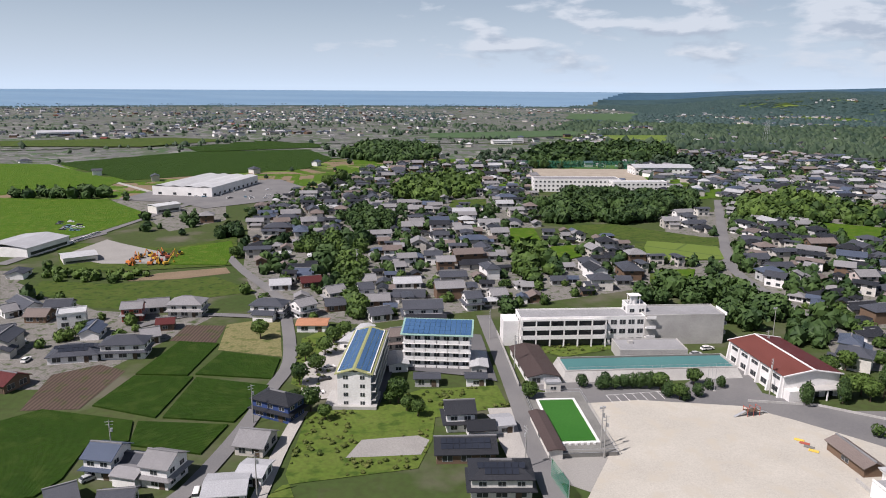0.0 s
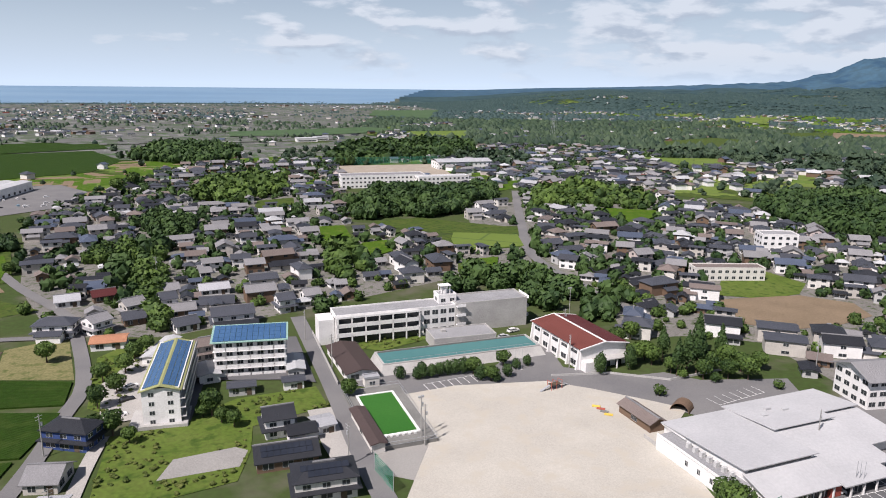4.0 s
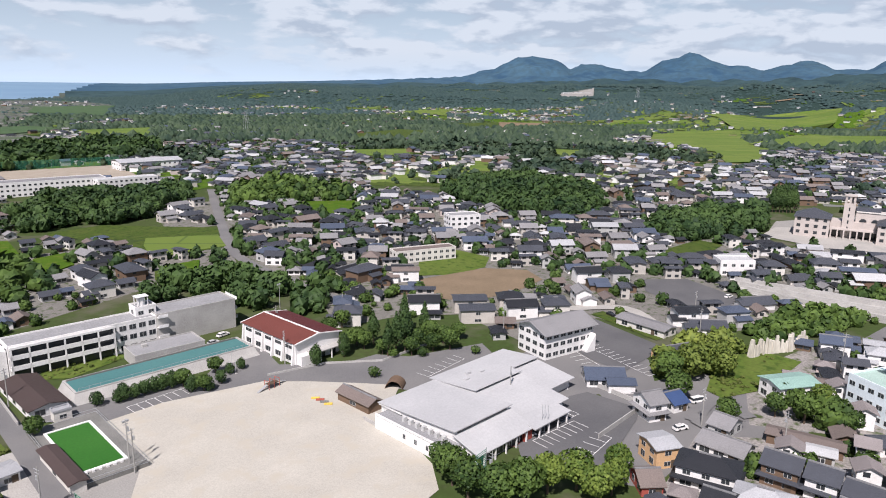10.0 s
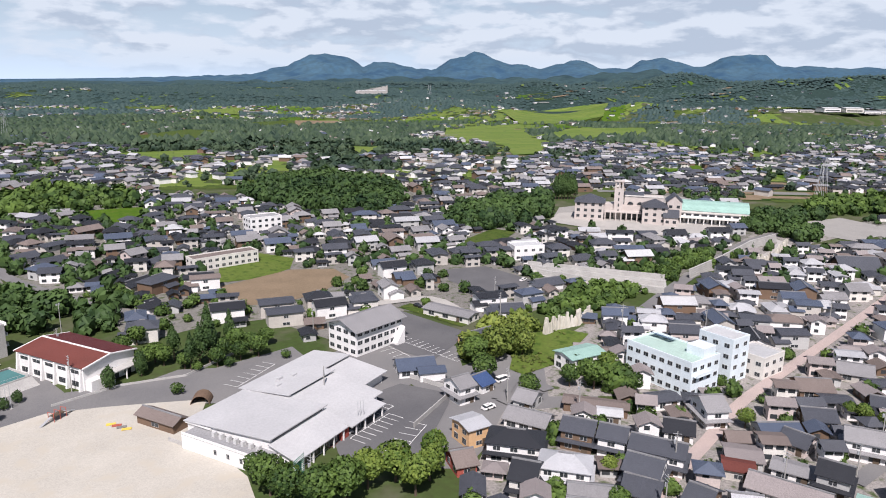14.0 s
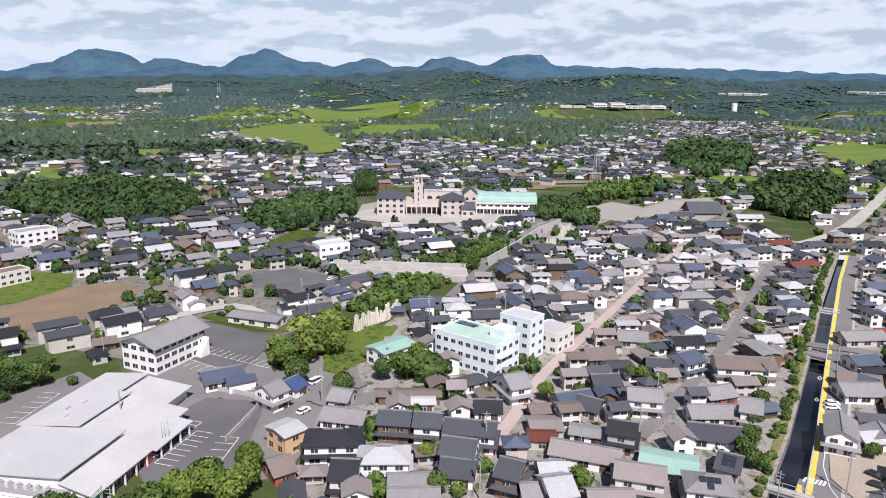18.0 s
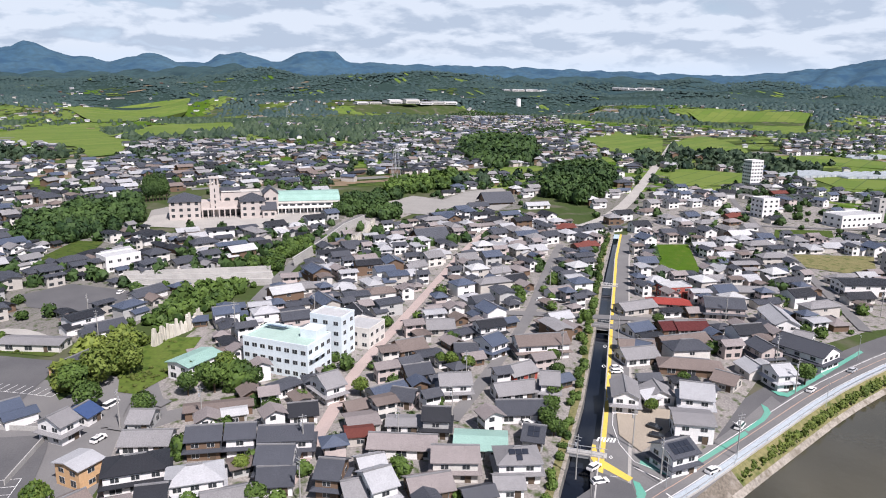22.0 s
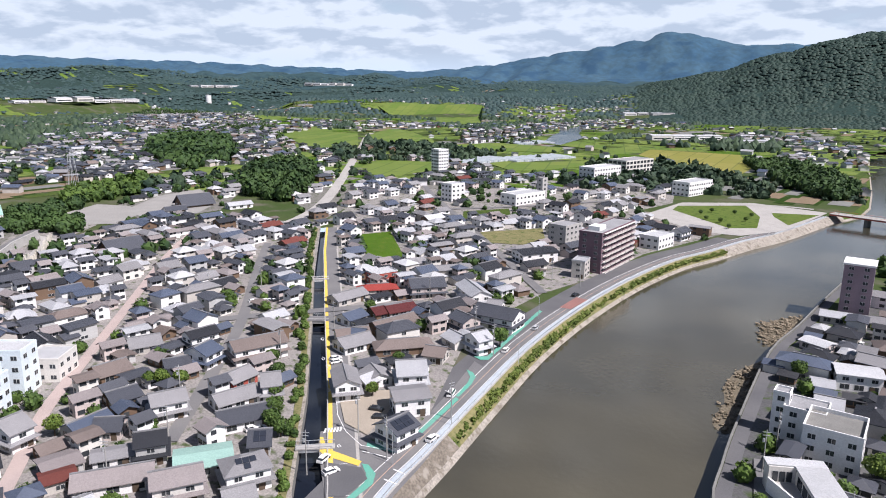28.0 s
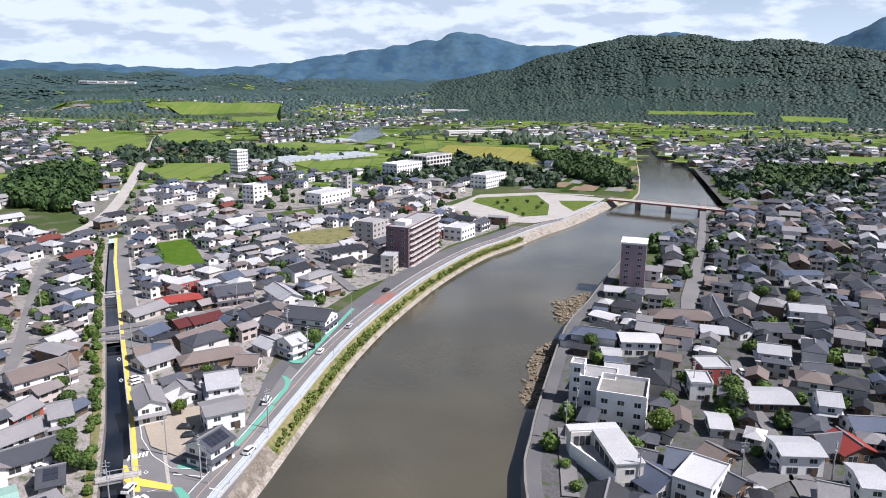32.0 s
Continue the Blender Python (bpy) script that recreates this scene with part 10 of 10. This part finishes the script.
tree("broad", 347.8, -339.7, 1.6)
# poles
utility_pole(40.8, 165.6, 9)
utility_pole(20.2, 154.7, 11)
utility_pole(40.5, 160.3, 8)
utility_pole(-51.5, 177.3, 10)
utility_pole(-42.9, 341.4, 10)
utility_pole(-80.1, 156.1, 9)
utility_pole(-41.2, 141.6, 11)
utility_pole(17.2, 244.1, 11)
utility_pole(23.6, 217.4, 11)
utility_pole(109.0, 224.3, 10)
utility_pole(98.9, 198.5, 10)
utility_pole(136.7, 132.9, 11)
utility_pole(174.5, 174.3, 10)
utility_pole(99.1, 101.0, 12)
utility_pole(167.8, 90.4, 11)
utility_pole(245.5, 85.0, 10)
utility_pole(249.7, 142.4, 9)
utility_pole(231.2, 129.1, 10)
utility_pole(262.5, 59.0, 10)
utility_pole(156.9, 39.0, 11)
utility_pole(136.8, 35.1, 11)
utility_pole(171.2, 69.6, 10)
utility_pole(176.2, 2.9, 11)
utility_pole(224.9, -32.9, 10)
utility_pole(246.3, -56.0, 11)
utility_pole(166.2, -43.5, 11)
utility_pole(308.9, -16.4, 10)
utility_pole(301.7, 22.1, 10)
utility_pole(162.5, 16.2, 11)
utility_pole(309.0, -38.1, 10)
utility_pole(202.0, -0.8, 10)
utility_pole(150.7, -26.8, 11)
utility_pole(150.4, -46.4, 12)
utility_pole(203.2, -100.8, 11)
utility_pole(164.5, -69.3, 10)
utility_pole(304.1, -113.5, 10)
utility_pole(278.6, -167.9, 10)
utility_pole(298.4, -196.8, 10)
utility_pole(112.6, -128.1, 11)
utility_pole(118.6, -138.7, 10)
utility_pole(73.7, -145.0, 12)
utility_pole(61.0, -161.9, 12)
utility_pole(86.4, -124.0, 10)
utility_pole(108.9, -179.3, 10)
utility_pole(148.2, -250.7, 10)
utility_pole(268.9, -102.6, 11)
utility_pole(223.6, -103.4, 11)
utility_pole(264.3, -174.0, 11)
utility_pole(160.2, -319.3, 10)
utility_pole(238.5, -356.0, 10)
street_lamp(147.7, -47.0, 9)
street_lamp(161.5, -68.1, 9)
street_lamp(193.4, -105.2, 9)
street_lamp(231.3, -134.1, 9)
flag_pole(130.6, 114.9, 8)
flag_pole(131.2, 114.5, 8)
flag_pole(131.9, 114.0, 8)
flag_pole(81.2, 201.7, 8)
flag_pole(82.1, 201.1, 8)
flag_pole(83.0, 200.5, 8)
flood_light(118.5, 240.3, 14)
flood_light(40.3, 163.3, 12)
# paint on the roads and yards
bays((49.1, 196.7), (67.9, 200.0), 7, -5)
bays((129.4, 161.7), (148.2, 165.9), 6, 5)
bays((125.3, 113.1), (142.3, 113.8), 7, -5)
bays((138.4, 115.3), (146.8, 115.6), 4, 5)
bays((127.3, 135.7), (128.8, 124.9), 5, -5)
bays((123.4, 96.7), (142.9, 101.3), 6, 5)
bays((190.7, 150.3), (185.5, 119.3), 12, 5)
bays((187.1, 162.6), (179.1, 131.4), 10, -5)
bays((151.4, 137.0), (156.9, 128.5), 4, 4)
bays((139.5, -29.0), (152.9, -32.0), 5, -5)
marking(M_YELLOW, 0.25, [(134.9, 131.1), (149.1, 131.4), (149.4, 127.9)], 'yellow kerb line')
paint(M_REDPAVE, [(121.4, 119.3), (126.6, 119.4), (125.8, 114.6), (120.2, 113.1), (117.9, 114.7)], 'red brick forecourt', z=0.19)
paint(M_ASPH, [(162.5, -32.0), (170.2, -34.3), (170.6, -39.4), (162.0, -44.7), (154.7, -50.0), (182.6, -77.0), (200.5, -92.6), (190.0, -93.8), (159.4, -67.4), (143.4, -52.0), (133.7, -41.9), (138.8, -28.5)], 'grey asphalt road junction', z=0.13)
paint(M_YELLOW, [(167.3, -33.5), (166.9, -34.3), (160.9, -33.8), (151.7, -40.4), (149.9, -39.1), (157.5, -32.6), (160.1, -31.9)], 'yellow painted footway', z=0.2)
paint(M_GREENPAINT, [(150.7, -40.1), (149.6, -41.5), (145.1, -42.0), (141.1, -40.1), (136.6, -34.3), (137.2, -32.5), (142.5, -38.5), (145.9, -39.9)], 'green painted footway', z=0.2)
paint(M_GREENPAINT, [(160.3, -44.3), (154.5, -50.0), (155.5, -52.1), (177.1, -75.9), (175.3, -76.2), (153.2, -51.8), (152.6, -49.4), (158.2, -43.4)], 'green painted footway', z=0.2)
paint(M_GREENPAINT, [(194.5, -87.1), (192.2, -88.1), (188.5, -87.6), (183.5, -83.8), (176.8, -76.8), (177.8, -76.2), (185.4, -83.5), (189.1, -85.9)], 'green painted footway', z=0.2)
paint(M_GREENPAINT, [(204.3, -93.9), (200.8, -94.8), (199.8, -97.3), (239.2, -140.3), (240.9, -139.8), (202.7, -98.2), (203.5, -96.1)], 'green painted footway', z=0.2)
marking(M_WHITE_LINE, 0.5, [(168.9, -35.0), (171.2, -36.0)], 'white crossing bar')
marking(M_WHITE_LINE, 0.5, [(168.8, -35.8), (171.1, -36.8)], 'white crossing bar')
marking(M_WHITE_LINE, 0.5, [(168.7, -36.6), (171.0, -37.6)], 'white crossing bar')
marking(M_WHITE_LINE, 0.5, [(168.6, -37.4), (170.9, -38.5)], 'white crossing bar')
marking(M_WHITE_LINE, 0.5, [(168.5, -38.3), (170.8, -39.3)], 'white crossing bar')
marking(M_WHITE_LINE, 0.5, [(168.4, -39.1), (170.7, -40.1)], 'white crossing bar')
marking(M_WHITE_LINE, 0.5, [(257.3, -89.7), (253.3, -88.4)], 'white crossing bar')
marking(M_WHITE_LINE, 0.5, [(257.2, -91.0), (253.1, -89.7)], 'white crossing bar')
marking(M_WHITE_LINE, 0.5, [(257.0, -92.4), (253.0, -91.0)], 'white crossing bar')
marking(M_WHITE_LINE, 0.5, [(256.8, -93.7), (252.8, -92.4)], 'white crossing bar')
marking(M_WHITE_LINE, 0.5, [(256.6, -95.1), (252.6, -93.7)], 'white crossing bar')
marking(M_WHITE_LINE, 0.5, [(256.4, -96.5), (252.4, -95.0)], 'white crossing bar')
marking(M_WHITE_LINE, 0.25, [(238.6, -49.3), (240.1, -50.2), (238.2, -50.4), (236.7, -49.5), (238.6, -49.3)], 'white diamond road sign')
marking(M_WHITE_LINE, 0.25, [(220.1, -45.5), (221.4, -46.3), (219.7, -46.5), (218.5, -45.7), (220.1, -45.5)], 'white diamond road sign')
marking(M_WHITE_LINE, 0.25, [(213.4, -45.5), (214.6, -46.3), (213.0, -46.5), (211.8, -45.7), (213.4, -45.5)], 'white diamond road sign')
marking(M_WHITE_LINE, 0.25, [(194.9, -41.7), (195.9, -42.4), (194.6, -42.6), (193.6, -41.9), (194.9, -41.7)], 'white diamond road sign')
marking(M_WHITE_LINE, 0.25, [(161.0, -36.6), (161.7, -37.2), (160.7, -37.4), (160.1, -36.8), (161.0, -36.6)], 'white diamond road sign')
marking(M_WHITE_LINE, 0.3, [(156.4, -41.7), (150.8, -47.3)], 'white road line')
marking(M_WHITE_LINE, 0.4, [(145.5, -46.5), (142.1, -48.4)], 'white road line')
marking(M_WHITE_LINE, 0.4, [(142.0, -43.1), (138.6, -45.5)], 'white road line')
marking(M_WHITE_LINE, 0.2, [(190.9, -43.5), (178.3, -40.8), (167.9, -40.5), (159.1, -42.4), (153.4, -49.6)], 'white road line')
paint(M_REDPAVE, [(241.3, -149.6), (251.3, -164.0), (246.1, -166.4), (237.8, -152.8)], 'red crossing patch', z=0.2)
paint(M_REDPAVE, [(399.0, -410.0), (401.5, -418.1), (355.0, -382.2), (332.3, -350.6), (336.3, -349.9), (356.5, -377.7)], 'red curving footway', z=0.2)
paint(M_ASPH, [(397.7, -414.2), (398.7, -426.4), (351.5, -392.7), (325.3, -355.1), (321.7, -339.9), (350.0, -378.5)], 'curving park road', z=0.21)
marking(M_WHITE_LINE, 0.3, [(397.9, -421.1), (353.0, -388.2), (324.1, -348.2)], 'white road line')
# sports ground and yard
play_frame(87.4, 184.5, 15)
tyre_bench(93.8, 169.7, -35, M_YELLOW)
tyre_bench(94.3, 167.9, -35, M_RED)
tyre_bench(94.5, 166.0, -35, M_CONC_D)
tyre_bench(94.7, 164.0, -35, M_YELLOW)
arch_shed(117.1, 162.3, 40)
net_fence([(95.5, 105.2), (101.2, 108.8), (105.9, 110.0)], 6)
net_fence([(25.9, 151.1), (28.3, 140.8)], 5)
net_fence([(88, 802), (120, 805), (152, 806), (184, 805), (216, 802)], 9)
low_wall([(97.4, 149.9), (99.1, 132.5), (101.9, 122.1)], 1.2)
low_wall([(90.1, 193.1), (109.3, 190.5), (125.4, 181.0), (147.0, 184.2)], 0.8)
low_wall([(165.8, 127.4), (165.6, 110.1)], 1.4)
low_wall([(139.9, 103.3), (160.5, 106.4)], 1.6)
low_wall([(20.3, 250.4), (23.5, 202.3)], 1.5)
low_wall([(24.5, 195.6), (26.9, 160.6)], 1.2)
retaining_wall([(339.5, 85.6), (381.5, 79.9), (428.9, 75.6), (458.5, 67.6)], 5)
for _f in (0.0, 0.25, 0.5):
    retaining_wall([(302 + 23 * _f, 149 + 22 * _f), (303 + 36 * _f, 118 + 18 * _f), (306 + 47 * _f, 88 + 14 * _f)], 3)
rock_face([(226.4, 107.3), (235.4, 106.0), (242.6, 102.4), (256.3, 101.5)])
rock_face([(386.3, 64.6), (403.5, 59.1), (447.0, 60.3)])
greenhouses([(753.7, -314.0), (782.5, -393.7)], 9)
greenhouses([(763.8, -388.2), (785.3, -483.9)], 8)
greenhouses([(983.9, -508.9), (988.4, -576.6)], 6)
for _a, _b, _h in WORKS:
    far_hall(_a, _b, _h)
water_tower(2593, -174)
pylon(530, 1179, 40)
pylon(1295, 1183, 40)
pylon(596, 1317, 36)
pylon(2125, 1504, 40)
pylon(2167, 1542, 36)
pylon(1948, 497, 40)
pylon(692, 70, 34)
pylon(648, 68, 32)
# machine yard, dealer and factory cars
digger(-160.9, 361.1, 133, M_ORANGE)
digger(-149.2, 349.6, 5, M_ORANGE)
digger(-160.2, 353.6, 358, M_ORANGE)
digger(-151.8, 361.2, 143, M_DIGGER)
digger(-161.0, 351.6, 333, M_ORANGE)
digger(-145.8, 364.1, 23, M_RED)
digger(-159.0, 348.7, 312, M_ORANGE)
digger(-150.2, 370.1, 140, M_ORANGE)
digger(-156.2, 367.2, 160, M_DIGGER)
digger(-141.6, 350.3, 49, M_DIGGER)
digger(-160.3, 364.1, 280, M_DIGGER)
digger(-155.4, 368.0, 207, M_ORANGE)
digger(-150.5, 369.7, 246, M_RED)
digger(-142.3, 371.8, 242, M_DIGGER)
digger(-147.0, 355.8, 195, M_RED)
digger(-146.6, 353.1, 299, M_DIGGER)
car(-251.6, 454.4, 3, "black")
car(-253.7, 460.5, 32, "black")
car(-239.9, 436.5, 1, "black")
car(-240.8, 440.2, 35, "white")
car(-242.2, 445.0, 30, "black")
car(-239.4, 441.7, 13, "blue")
car(-241.6, 448.0, 40, "blue")
car(-248.4, 463.3, 4, "white")
car(-232.9, 435.3, 39, "blue")
car(-236.8, 445.0, 6, "white")
car(-230.3, 434.5, 14, "blue")
car(-229.6, 435.1, 36, "black")
car(-237.1, 452.1, 35, "black")
car(-232.0, 444.2, 24, "white")
car(-215.3, 398.4, 70, "white")
car(-215.1, 401.8, 70, "white")
car(-214.8, 405.2, 70, "silver")
car(-214.6, 408.6, 70, "silver")
car(-214.3, 412.2, 70, "white")
car(-214.0, 415.7, 70, "white")
car(-213.8, 419.4, 70, "white")
car(-213.5, 423.1, 70, "white")
car(-213.2, 426.8, 70, "silver")
car(-198.8, 607.5, 120, "blue")
car(-197.4, 576.9, 120, "white")
car(-197.8, 588.0, 30, "white")
car(-180.5, 603.8, 120, "white")
car(-183.6, 606.9, 120, "white")
car(-174.0, 568.9, 30, "white")
car(-211.0, 595.1, 120, "silver")
car(-204.1, 603.9, 120, "blue")
car(-203.5, 576.6, 30, "white")
car(-146.3, 585.0, 30, "white")
car(-186.3, 584.9, 120, "silver")
car(-200.3, 582.9, 30, "white")
car(-173.2, 569.2, 30, "black")
car(-155.9, 569.4, 30, "white")
car(-173.0, 611.1, 120, "white")
car(-220.1, 614.9, 30, "white")
car(-157.9, 575.9, 30, "white")
car(-196.5, 574.7, 30, "blue")
car(-209.4, 614.9, 120, "blue")
car(-167.6, 608.2, 120, "black")
car(-205.5, 588.8, 30, "black")
car(-228.7, 621.8, 120, "blue")
car(-144.8, 571.6, 30, "white")
car(-163.0, 575.7, 120, "blue")
car(-207.8, 608.9, 30, "blue")
car(-154.4, 618.1, 30, "white")
